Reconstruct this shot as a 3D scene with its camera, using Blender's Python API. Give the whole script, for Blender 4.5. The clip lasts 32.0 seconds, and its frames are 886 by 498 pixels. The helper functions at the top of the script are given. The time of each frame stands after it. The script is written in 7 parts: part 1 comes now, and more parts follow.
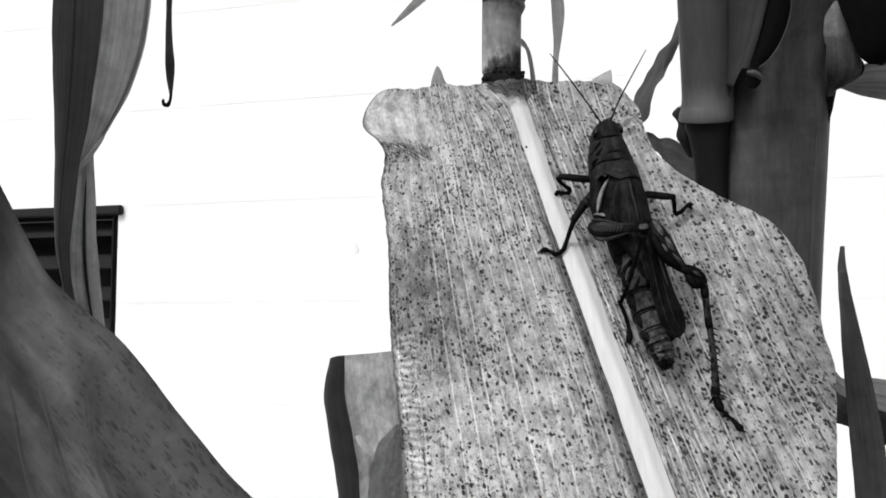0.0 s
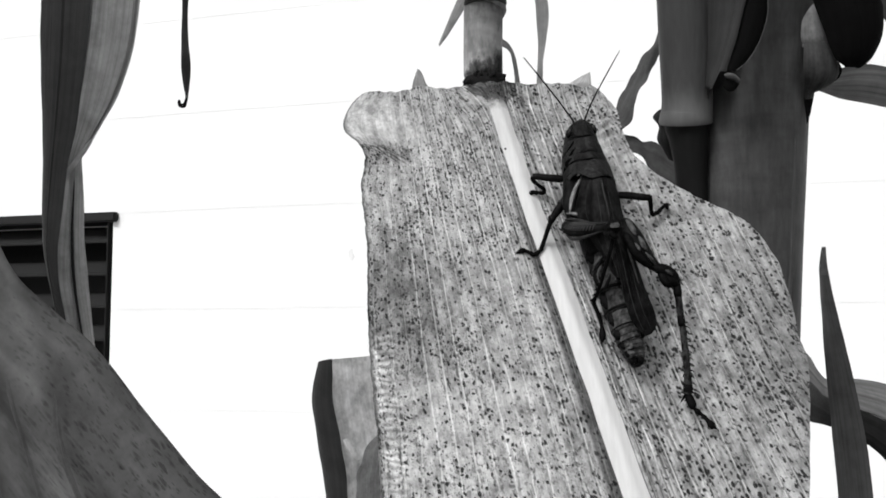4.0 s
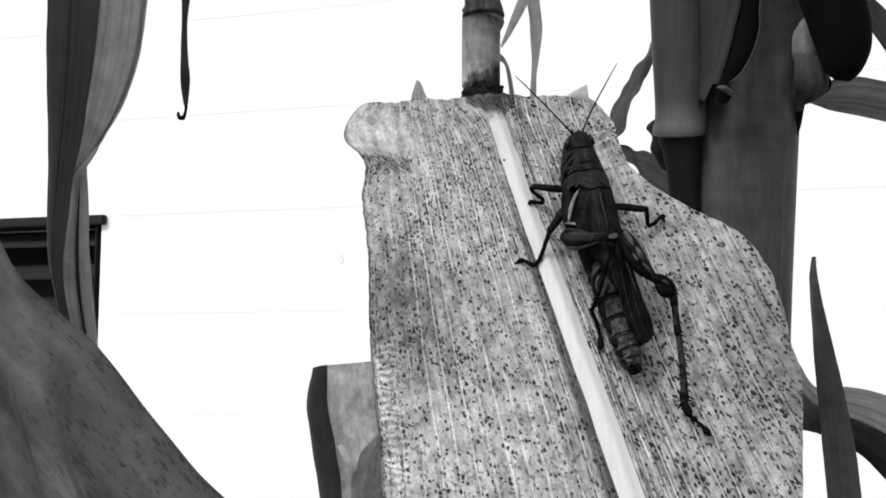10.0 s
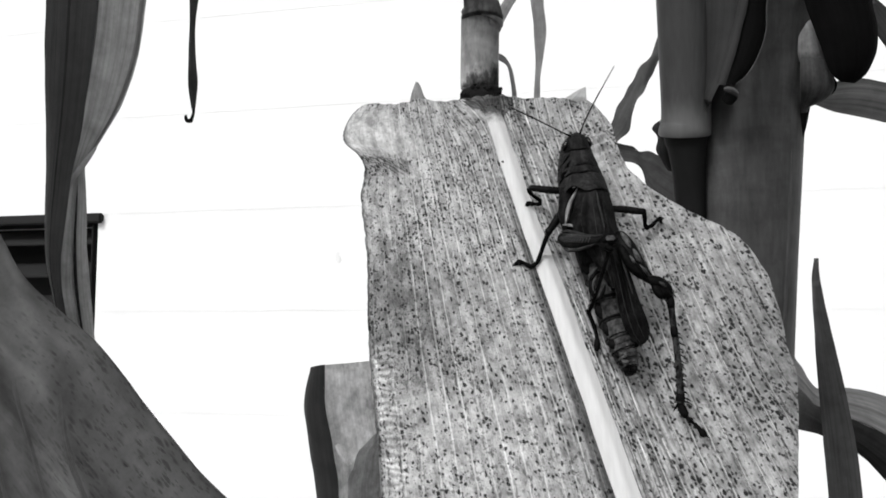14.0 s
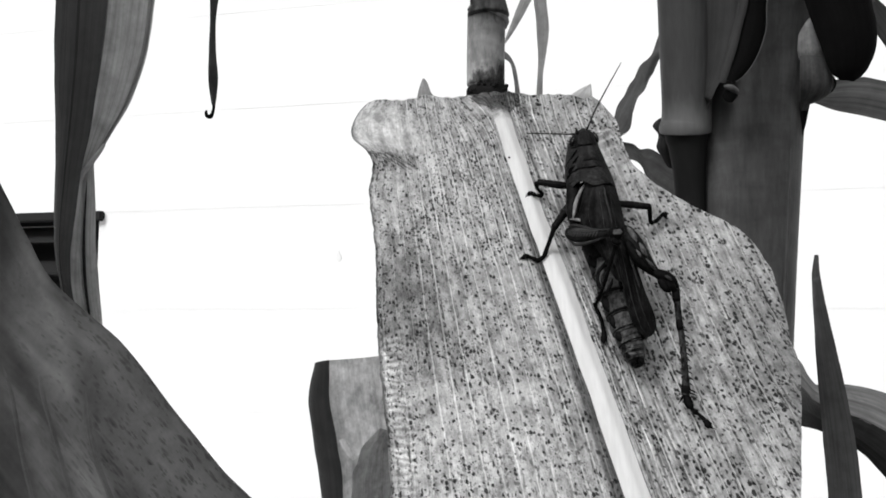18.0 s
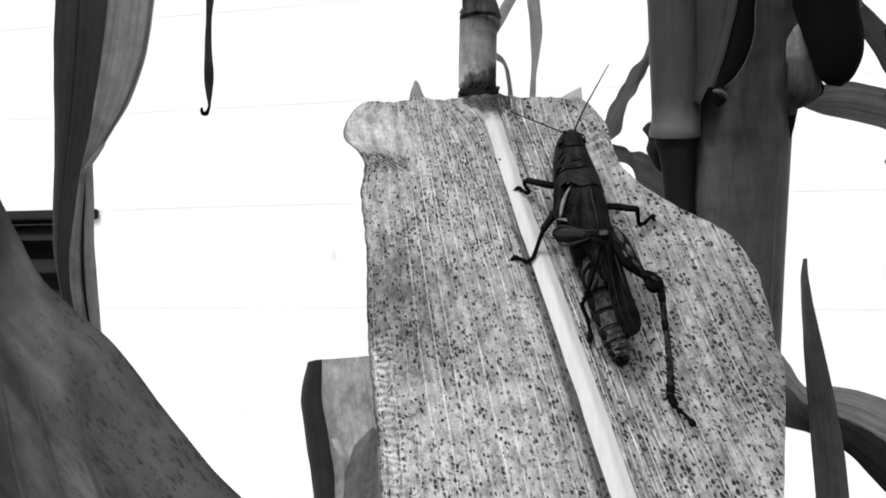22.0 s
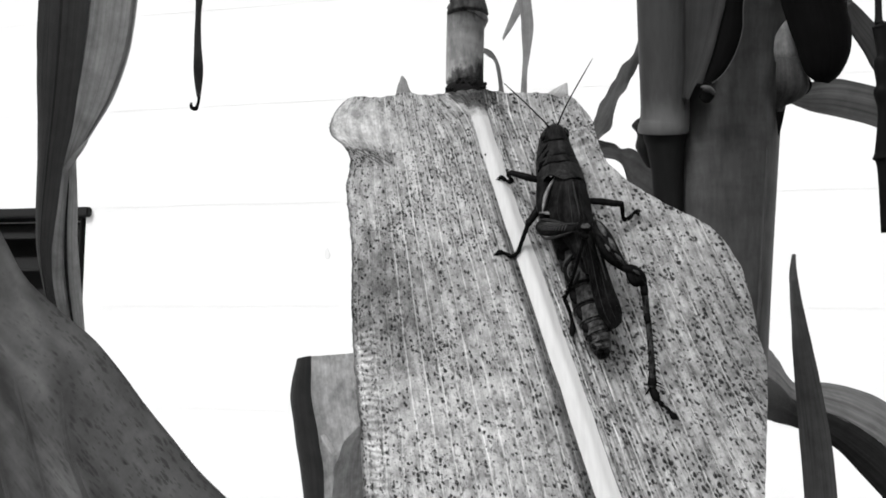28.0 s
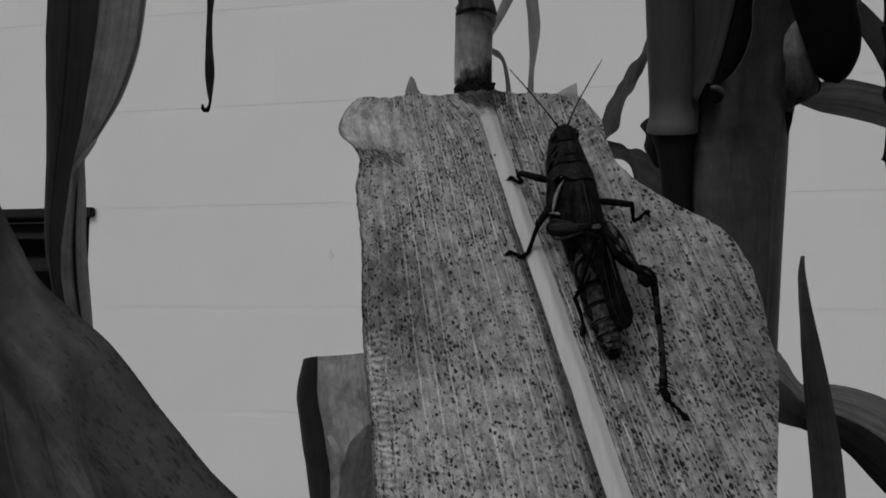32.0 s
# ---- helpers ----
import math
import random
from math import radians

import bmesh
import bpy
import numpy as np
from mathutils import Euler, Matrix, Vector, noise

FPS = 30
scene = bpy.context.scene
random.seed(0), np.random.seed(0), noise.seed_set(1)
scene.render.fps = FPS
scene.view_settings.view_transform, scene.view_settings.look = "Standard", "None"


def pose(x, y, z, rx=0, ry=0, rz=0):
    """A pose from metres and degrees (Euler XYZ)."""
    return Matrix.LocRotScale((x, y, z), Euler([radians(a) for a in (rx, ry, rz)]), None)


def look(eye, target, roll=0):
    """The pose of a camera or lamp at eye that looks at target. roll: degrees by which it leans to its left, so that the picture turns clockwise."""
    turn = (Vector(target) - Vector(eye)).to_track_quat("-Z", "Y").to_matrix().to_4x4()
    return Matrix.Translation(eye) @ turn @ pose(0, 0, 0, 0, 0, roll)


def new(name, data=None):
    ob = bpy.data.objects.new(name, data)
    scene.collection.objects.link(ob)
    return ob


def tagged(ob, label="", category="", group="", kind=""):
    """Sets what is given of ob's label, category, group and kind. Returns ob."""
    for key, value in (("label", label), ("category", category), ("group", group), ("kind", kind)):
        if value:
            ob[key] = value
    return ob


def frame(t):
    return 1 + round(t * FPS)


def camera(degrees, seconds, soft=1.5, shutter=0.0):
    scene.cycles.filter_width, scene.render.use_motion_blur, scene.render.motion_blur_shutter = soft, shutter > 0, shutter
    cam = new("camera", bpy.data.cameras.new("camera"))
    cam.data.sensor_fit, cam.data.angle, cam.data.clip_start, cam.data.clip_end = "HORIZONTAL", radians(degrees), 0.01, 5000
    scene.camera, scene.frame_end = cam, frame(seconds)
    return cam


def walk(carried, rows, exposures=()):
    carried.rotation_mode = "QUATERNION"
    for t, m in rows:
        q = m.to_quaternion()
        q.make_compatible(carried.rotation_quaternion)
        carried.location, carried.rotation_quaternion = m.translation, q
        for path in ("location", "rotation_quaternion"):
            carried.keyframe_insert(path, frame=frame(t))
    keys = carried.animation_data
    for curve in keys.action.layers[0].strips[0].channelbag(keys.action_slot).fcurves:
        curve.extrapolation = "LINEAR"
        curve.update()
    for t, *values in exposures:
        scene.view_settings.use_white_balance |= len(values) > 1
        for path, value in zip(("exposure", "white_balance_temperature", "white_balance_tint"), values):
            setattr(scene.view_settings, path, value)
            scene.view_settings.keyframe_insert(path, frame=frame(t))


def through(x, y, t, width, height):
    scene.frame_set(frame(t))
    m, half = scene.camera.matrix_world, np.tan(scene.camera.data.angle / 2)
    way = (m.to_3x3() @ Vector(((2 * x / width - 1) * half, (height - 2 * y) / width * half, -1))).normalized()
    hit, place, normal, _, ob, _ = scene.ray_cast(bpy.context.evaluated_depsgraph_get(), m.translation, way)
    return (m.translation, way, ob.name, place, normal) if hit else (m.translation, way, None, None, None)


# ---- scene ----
FADE = [(0, 0.0), (27.9, 0.0), (28.2, -0.05), (28.5, -0.17), (29, -0.35), (29.5, -0.53), (30, -0.73), (30.5, -0.93), (31, -1.15), (31.5, -1.38), (32, -1.63)]
EXPOSE = 1.0
cam = camera(60, 32.0, 1.75)
PATH = [
    (0, pose(-0.00029, 0.00264, 1.19962, 94.277, 0.235, 1.277)),
    (0.5, pose(-0.00042, 0.00221, 1.19971, 94.315, 0.334, 1.399)),
    (1, pose(0.00006, 0.00256, 1.19911, 94.335, 0.331, 1.419)),
    (1.5, pose(0.00112, 0.00309, 1.19888, 94.272, 0.425, 1.152)),
    (2, pose(0.00194, 0.00234, 1.19884, 94.382, 0.554, 1.251)),
    (2.5, pose(0.00222, 0.00262, 1.19842, 94.498, 0.288, 1.241)),
    (3, pose(0.00236, 0.00281, 1.19886, 94.539, 0.316, 0.933)),
    (3.5, pose(0.00256, 0.00213, 1.19894, 94.659, 0.409, 1.130)),
    (5.5, pose(0.00253, 0.00208, 1.19743, 94.848, 0.261, 0.363)),
    (6, pose(0.00285, 0.00162, 1.19752, 94.885, 0.023, 0.360)),
    (6.5, pose(0.00289, 0.00165, 1.19810, 94.891, 0.318, 0.257)),
    (7, pose(0.00196, 0.00135, 1.19826, 94.967, 0.166, 0.455)),
    (7.5, pose(0.00146, 0.00144, 1.19840, 94.966, 0.159, 0.310)),
    (8, pose(0.00126, 0.00093, 1.19858, 94.956, 0.202, 0.501)),
    (8.5, pose(0.00135, 0.00069, 1.19891, 94.936, 0.278, 0.307)),
    (9, pose(0.00118, 0.00044, 1.19903, 95.003, 0.243, 0.358)),
    (9.5, pose(0.00096, 0.00008, 1.19938, 94.991, 0.247, 0.217)),
    (10, pose(0.00083, 0.00015, 1.19949, 95.037, 0.271, 0.214)),
    (10.5, pose(0.00060, 0.00001, 1.19948, 94.912, 0.273, 0.270)),
    (11, pose(0.00072, 0.00022, 1.19931, 94.799, 0.271, 0.147)),
    (11.5, pose(0.00082, 0.00052, 1.19890, 94.760, 0.134, 0.147)),
    (12, pose(0.00043, 0.00058, 1.19927, 94.817, 0.093, 0.019)),
    (12.5, pose(0.00062, 0.00079, 1.19973, 94.883, -0.001, -0.044)),
    (13, pose(-0.00000, 0.00000, 1.20000, 95.000, -0.000, 0.000)),
    (13.5, pose(0.00006, -0.00063, 1.20019, 94.985, 0.038, 0.191)),
    (14, pose(0.00056, -0.00040, 1.19976, 94.989, 0.084, -0.037)),
    (14.5, pose(0.00027, -0.00075, 1.19972, 94.932, 0.091, 0.012)),
    (16.5, pose(-0.00076, -0.00137, 1.19899, 94.974, -0.152, 0.139)),
    (17, pose(-0.00098, -0.00166, 1.19920, 94.913, -0.129, 0.006)),
    (17.5, pose(-0.00086, -0.00199, 1.19894, 94.981, -0.126, 0.190)),
    (18, pose(-0.00066, -0.00188, 1.19884, 94.917, -0.061, -0.050)),
    (18.5, pose(-0.00075, -0.00232, 1.19881, 94.871, -0.174, 0.059)),
    (19, pose(-0.00087, -0.00247, 1.19882, 94.939, -0.191, -0.072)),
    (19.5, pose(-0.00109, -0.00286, 1.19888, 94.944, -0.256, 0.159)),
    (20, pose(-0.00088, -0.00271, 1.19895, 94.941, -0.236, 0.035)),
    (20.5, pose(-0.00096, -0.00264, 1.19847, 94.773, -0.280, -0.037)),
    (21, pose(-0.00067, -0.00290, 1.19865, 94.766, -0.238, -0.330)),
    (21.5, pose(-0.00001, -0.00329, 1.19862, 94.832, -0.316, -0.189)),
    (22, pose(0.00011, -0.00314, 1.19898, 94.881, -0.277, -0.435)),
    (22.5, pose(0.00039, -0.00342, 1.19913, 94.884, -0.394, -0.241)),
    (23, pose(0.00084, -0.00297, 1.19950, 94.916, -0.258, -0.567)),
    (23.5, pose(0.00056, -0.00367, 1.19949, 94.984, -0.281, -0.151)),
    (24, pose(0.00041, -0.00322, 1.19899, 94.802, -0.172, -0.459)),
    (24.5, pose(0.00012, -0.00274, 1.19824, 94.723, -0.390, -0.488)),
    (25, pose(0.00034, -0.00323, 1.19864, 94.762, -0.252, -0.413)),
    (25.5, pose(0.00059, -0.00376, 1.19868, 94.886, -0.249, -0.526)),
    (27.5, pose(0.00167, -0.00352, 1.19851, 94.891, -0.204, -0.814)),
    (28, pose(0.00169, -0.00320, 1.19829, 94.801, -0.313, -0.839)),
    (28.5, pose(0.00181, -0.00291, 1.19846, 94.977, -0.314, -0.873)),
    (29, pose(0.00176, -0.00353, 1.19840, 94.963, -0.275, -0.487)),
    (29.5, pose(0.00179, -0.00235, 1.19813, 94.813, -0.387, -0.998)),
    (30, pose(0.00117, -0.00269, 1.19789, 94.873, -0.412, -0.756)),
    (30.5, pose(0.00099, -0.00237, 1.19778, 94.896, -0.521, -0.772)),
    (31, pose(0.00094, -0.00256, 1.19829, 94.860, -0.392, -0.703)),
    (31.5, pose(0.00101, -0.00250, 1.19815, 94.863, -0.399, -0.766)),
    (32, pose(0.00050, -0.00315, 1.19825, 94.846, -0.376, -0.651)),
]
walk(cam, PATH, [(t, EXPOSE + s) for t, s in FADE])

# ---- light: bright hazy sky, a weak wide sun from behind the camera ----
SUN_UP, SUN_TURN = 48.0, 42.0
world = bpy.data.worlds.new("sky")
scene.world = world
world.use_nodes = True
wn, wl = world.node_tree.nodes, world.node_tree.links
sky = wn.new("ShaderNodeTexSky")
sky.sky_type, sky.sun_disc = "NISHITA", False
sky.sun_elevation, sky.sun_rotation = radians(SUN_UP), radians(180 + SUN_TURN)
grey = wn.new("ShaderNodeRGBToBW")
wl.new(sky.outputs[0], grey.inputs[0])
wl.new(grey.outputs[0], wn["Background"].inputs["Color"])
wn["Background"].inputs["Strength"].default_value = 0.125
sun = new("sun", bpy.data.lights.new("sun", "SUN"))
sun.data.energy, sun.data.angle = 1.4, radians(15)
sun.matrix_world = look((0, 0, 0), (math.sin(radians(SUN_TURN)) * math.cos(radians(SUN_UP)), math.cos(radians(SUN_TURN)) * math.cos(radians(SUN_UP)), -math.sin(radians(SUN_UP))))


# ---- materials ----
class Nodes:
    """A small builder for one material's node tree."""

    def __init__(self, name):
        self.mat = bpy.data.materials.new(name)
        self.mat.use_nodes = True
        self.n, self.l = self.mat.node_tree.nodes, self.mat.node_tree.links
        self.bsdf = self.n["Principled BSDF"]
        self.out = self.n["Material Output"]

    def put(self, socket, value):
        if isinstance(value, bpy.types.NodeSocket):
            self.l.new(value, socket)
        else:
            socket.default_value = value

    def coord(self, kind="Object", scale=(1, 1, 1)):
        c = self.n.new("ShaderNodeTexCoord")
        m = self.n.new("ShaderNodeMapping")
        m.inputs["Scale"].default_value = scale
        self.l.new(c.outputs[kind], m.inputs[0])
        return m.outputs[0]

    def noise(self, vec, scale, detail=4.0, rough=0.55):
        t = self.n.new("ShaderNodeTexNoise")
        self.l.new(vec, t.inputs["Vector"])
        t.inputs["Scale"].default_value, t.inputs["Detail"].default_value, t.inputs["Roughness"].default_value = scale, detail, rough
        return t.outputs["Fac"]

    def cells(self, vec, scale, out="Distance", feature="F1", rand=1.0):
        t = self.n.new("ShaderNodeTexVoronoi")
        t.feature = feature
        self.l.new(vec, t.inputs["Vector"])
        t.inputs["Scale"].default_value, t.inputs["Randomness"].default_value = scale, rand
        return t.outputs[out]

    def ramp(self, fac, stops):
        r = self.n.new("ShaderNodeValToRGB")
        e = r.color_ramp.elements
        while len(e) < len(stops):
            e.new(0.5)
        for i, (p, v) in enumerate(stops):
            e[i].position, e[i].color = p, (v, v, v, 1)
        self.l.new(fac, r.inputs[0])
        return r.outputs[0]

    def math(self, op, a, b=0.0, c=0.0):
        m = self.n.new("ShaderNodeMath")
        m.operation = op
        for s, v in zip(m.inputs, (a, b, c)):
            self.put(s, v)
        return m.outputs[0]

    def split(self, vec):
        s = self.n.new("ShaderNodeSeparateXYZ")
        self.l.new(vec, s.inputs[0])
        return s.outputs

    def colour(self, value):
        c = self.n.new("ShaderNodeCombineColor")
        for s in c.inputs[:3]:
            self.put(s, value)
        return c.outputs[0]

    def bump(self, height, strength, distance):
        b = self.n.new("ShaderNodeBump")
        b.inputs["Strength"].default_value, b.inputs["Distance"].default_value = strength, distance
        self.l.new(height, b.inputs["Height"])
        self.l.new(b.outputs[0], self.bsdf.inputs["Normal"])
        return b.outputs[0]

    def done(self, base, rough=0.6, spec=0.4, metal=0.0, through=0.0):
        self.put(self.bsdf.inputs["Base Color"], self.colour(base) if not isinstance(base, float) else (base, base, base, 1))
        self.put(self.bsdf.inputs["Roughness"], rough)
        self.bsdf.inputs["Specular IOR Level"].default_value = spec
        self.bsdf.inputs["Metallic"].default_value = metal
        if through:
            tr = self.n.new("ShaderNodeBsdfTranslucent")
            self.put(tr.inputs[0], self.colour(base) if not isinstance(base, float) else (base, base, base, 1))
            mix = self.n.new("ShaderNodeMixShader")
            mix.inputs[0].default_value = through
            self.l.new(self.bsdf.outputs[0], mix.inputs[1])
            self.l.new(tr.outputs[0], mix.inputs[2])
            self.l.new(mix.outputs[0], self.out.inputs[0])
        return self.mat


def dry_leaf():
    """Pale dry maize blade: parallel veins (u: across, v: along, in millimetres), dark mould spots, stains, some
    painted shade.
    """
    k = Nodes("dry_leaf")
    uv = k.coord("UV")
    sx = k.split(uv)
    wob = k.math("MULTIPLY", k.math("SUBTRACT", k.noise(uv, 0.09, 2), 0.5), 0.9)
    u = k.math("ADD", sx[0], wob)
    far = k.math("ABSOLUTE", u)
    crowded = k.math("SUBTRACT", far, k.math("MULTIPLY", k.math("EXPONENT", k.math("DIVIDE", far, -4.5)), 4.0))
    main = k.math("PINGPONG", crowded, 1.12)
    fine = k.math("PINGPONG", k.math("ADD", crowded, 0.13), 0.37)
    vein = k.ramp(k.math("DIVIDE", main, 1.12), [(0.0, 1.0), (0.075, 0.8), (0.13, 0.0)])
    fvein = k.ramp(k.math("DIVIDE", fine, 0.37), [(0.0, 0.6), (0.3, 0.0)])
    # mottling and broad stains
    big = k.noise(k.coord("UV", (1, 0.6, 1)), 0.06, 3)
    mid = k.noise(k.coord("UV", (1, 0.6, 1)), 0.50, 5, 0.68)
    fleck = k.noise(k.coord("UV", (1, 0.7, 1)), 1.5, 4, 0.7)
    tone = k.math("ADD", k.math("MULTIPLY", k.ramp(big, [(0.3, 0.5), (0.62, 1.0)]), 0.205), k.math("MULTIPLY", k.ramp(mid, [(0.36, 0.06), (0.62, 1.0)]), 0.25))
    tone = k.math("MULTIPLY", tone, k.ramp(fleck, [(0.33, 0.80), (0.62, 1.12)]))

    def patch(cu, cv, ru, rv):
        return k.math("ADD", k.math("POWER", k.math("DIVIDE", k.math("SUBTRACT", sx[0], cu), ru), 2.0), k.math("POWER", k.math("DIVIDE", k.math("SUBTRACT", sx[1], cv), rv), 2.0))

    # the clean pale lobe at the torn end, and the diagonal creases below it, their shade painted as dark lines
    lobe = k.ramp(k.math("ADD", patch(-27.0, 29.0, 12.0, 6.5), k.math("MULTIPLY", k.math("SUBTRACT", mid, 0.5), 0.8)), [(0.25, 1.0), (1.0, 0.0)])
    tone = k.math("MULTIPLY", tone, k.math("ADD", 1.0, k.math("MULTIPLY", lobe, 0.30)))
    slant = k.math("ADD", sx[1], k.math("MULTIPLY", sx[0], 0.62))
    lines = k.n.new("ShaderNodeTexNoise")
    lines.noise_dimensions = "1D"
    k.l.new(k.math("ADD", slant, k.math("MULTIPLY", mid, 0.5)), lines.inputs["W"])
    lines.inputs["Scale"].default_value = 2.2
    crease = k.ramp(k.math("ADD", patch(-25.0, 21.8, 7.5, 3.0), k.math("MULTIPLY", k.math("SUBTRACT", mid, 0.5), 0.5)), [(0.2, 1.0), (1.0, 0.0)])
    tone = k.math("MULTIPLY", tone, k.math("SUBTRACT", 1.0, k.math("MULTIPLY", crease, k.ramp(lines.outputs["Fac"], [(0.40, 0.75), (0.52, 0.15)]))))
    # Painted in: margin stain, fold shade, lens falloff at right, darkening under the insect
    for cu, cv, ru, rv, depth in ((-24.0, -6.0, 8.0, 12.0, 0.45), (-26.0, 22.0, 6.0, 2.6, 0.25), (30.0, -18.0, 11.0, 17.0, 0.42), (6.0, -16.0, 5.0, 4.0, 0.25)):
        e = k.math("ADD", k.math("POWER", k.math("DIVIDE", k.math("SUBTRACT", sx[0], cu), ru), 2.0), k.math("POWER", k.math("DIVIDE", k.math("SUBTRACT", sx[1], cv), rv), 2.0))
        tone = k.math("MULTIPLY", tone, k.ramp(k.math("ADD", k.math("MULTIPLY", e, 0.6), k.math("MULTIPLY", k.math("SUBTRACT", mid, 0.5), 0.9)), [(0.0, 1.0 - depth), (0.9, 1.0)]))
    tone = k.math("MULTIPLY", tone, k.ramp(k.math("DIVIDE", k.math("ADD", sx[0], 30.0), 60.0), [(0.0, 1.22), (0.4, 1.14), (0.5, 1.0)]))
    # brightness of the lower margin, painted into the tone
    tone = k.math("MULTIPLY", tone, k.ramp(k.math("ADD", patch(-18.0, -31.0, 15.0, 13.0), k.math("MULTIPLY", k.math("SUBTRACT", mid, 0.5), 0.8)), [(0.1, 1.24), (1.0, 1.0)]))
    # small dark spots, sitting denser in patches
    dense = k.noise(uv, 0.16, 2)
    sv = k.coord("UV", (1, 0.72, 1))
    warp = k.n.new("ShaderNodeVectorMath")
    warp.operation = "ADD"
    jit = k.n.new("ShaderNodeTexNoise")
    k.l.new(sv, jit.inputs["Vector"])
    jit.inputs["Scale"].default_value = 2.4
    k.l.new(sv, warp.inputs[0])
    half = k.n.new("ShaderNodeVectorMath")
    half.operation = "SCALE"
    half.inputs["Scale"].default_value = 0.6
    k.l.new(jit.outputs["Color"], half.inputs[0])
    k.l.new(half.outputs[0], warp.inputs[1])
    wv = warp.outputs[0]

    def spots(scale, a, b, off, gain, hard):
        pick = k.split(k.cells(wv, scale, "Color"))[0]
        rad = k.math("MULTIPLY", k.math("SUBTRACT", k.math("ADD", k.math("MULTIPLY", pick, a), k.math("MULTIPLY", dense, b)), off), gain)
        return k.math("MINIMUM", k.math("MAXIMUM", k.math("MULTIPLY", k.math("SUBTRACT", rad, k.cells(wv, scale)), hard), 0.0), 1.0)

    s1 = spots(1.15, 0.55, 0.55, 0.395, 0.92, 7.5)
    s2 = spots(1.9, 0.60, 0.60, 0.355, 1.05, 6.0)
    s3 = spots(3.0, 0.60, 0.50, 0.46, 1.0, 4.0)
    # dark beads along the veins
    flank = k.ramp(k.math("DIVIDE", main, 1.12), [(0.12, 0.0), (0.22, 1.0), (0.42, 1.0), (0.6, 0.0)])
    bead = k.ramp(k.noise(k.coord("UV", (1.6, 1.0, 1)), 1.25, 2), [(0.49, 0.0), (0.57, 1.0)])
    zone = k.ramp(k.noise(k.coord("UV", (1, 0.3, 1)), 0.12, 2), [(0.4, 0.15), (0.6, 1.0)])
    s5 = k.math("MULTIPLY", spots(4.2, 0.60, 0.50, 0.40, 1.1, 5.0), k.ramp(k.math("DIVIDE", k.math("ADD", sx[0], 30.0), 60.0), [(0.42, 0.65), (0.5, 0.15)]))
    s1 = k.math("MULTIPLY", s1, k.ramp(k.math("DIVIDE", k.math("ADD", sx[0], 30.0), 60.0), [(0.35, 0.55), (0.5, 1.0)]))
    s4 = k.math("MULTIPLY", k.math("MULTIPLY", flank, bead), k.math("MULTIPLY", zone, 1.0))
    spot = k.math("MINIMUM", k.math("MAXIMUM", k.math("MAXIMUM", s1, s2), k.math("MAXIMUM", k.math("MAXIMUM", k.math("MULTIPLY", s3, 0.7), s5), s4)), 1.0)
    spot = k.math("MULTIPLY", spot, k.math("SUBTRACT", 1.0, k.math("MULTIPLY", lobe, 0.75)))
    keep = k.math("SUBTRACT", 1.0, k.math("MULTIPLY", spot, 0.95))
    # soft grey blotches round the spots of the flat half
    halo = k.math("MULTIPLY", spots(0.8, 0.60, 0.55, 0.34, 0.95, 2.2), k.ramp(k.math("DIVIDE", k.math("ADD", sx[0], 30.0), 60.0), [(0.45, 0.15), (0.6, 0.42)]))
    base = k.math("MULTIPLY", k.math("MULTIPLY", tone, keep), k.math("SUBTRACT", 1.0, halo))
    lit = k.ramp(k.noise(k.coord("UV", (1, 0.05, 1)), 0.5, 2), [(0.36, 0.45), (0.56, 1.0)])
    # the veins show in the middle of the halves and fade out towards the curled margin
    lit = k.math("MULTIPLY", lit, k.ramp(k.math("DIVIDE", k.math("ADD", sx[0], 30.0), 30.0), [(0.08, 0.12), (0.32, 1.0)]))
    lit = k.math("MULTIPLY", lit, k.ramp(k.math("DIVIDE", sx[0], 40.0), [(0.35, 1.0), (0.75, 0.2)]))
    lit = k.math("MULTIPLY", lit, k.math("SUBTRACT", 1.0, k.math("MULTIPLY", lobe, 0.9)))
    base = k.math("ADD", base, k.math("MULTIPLY", k.math("MULTIPLY", vein, lit), 0.22))
    base = k.math("ADD", base, k.math("MULTIPLY", fvein, 0.02))
    # fine light and dark streaks that crowd towards the rib
    off = k.math("ABSOLUTE", sx[0])
    crowd = k.math("MULTIPLY", k.ramp(k.math("DIVIDE", off, 14.0), [(0.05, 1.0), (0.35, 0.75), (0.8, 0.3)]), k.ramp(k.math("ADD", k.math("MULTIPLY", sx[0], 0.1), 0.5), [(0.4, 0.4), (0.55, 1.0)]))
    streak = k.ramp(k.noise(k.coord("UV", (1, 0.03, 1)), 2.6, 3), [(0.36, 0.32), (0.5, 0.90), (0.64, 1.5)])
    base = k.math("MULTIPLY", base, k.math("ADD", 1.0, k.math("MULTIPLY", crowd, k.math("SUBTRACT", streak, 1.0))))
    # the curled margin's edge shade as a dark rim, and its puckers' light and dark bars, painted in
    base = k.math("MULTIPLY", base, k.ramp(k.math("ADD", 30.0, sx[0]), [(0.18, 0.3), (0.55, 1.0)]))
    pucker = k.math("PINGPONG", k.math("ADD", sx[1], k.math("MULTIPLY", k.noise(uv, 0.35, 2), 2.6)), 0.52)
    band = k.ramp(k.math("ADD", k.math("DIVIDE", k.math("ADD", sx[0], 30.0), 10.0), k.math("MULTIPLY", k.math("SUBTRACT", mid, 0.5), 0.25)), [(0.05, 0.2), (0.12, 1.0), (0.28, 0.8), (0.42, 0.0)])
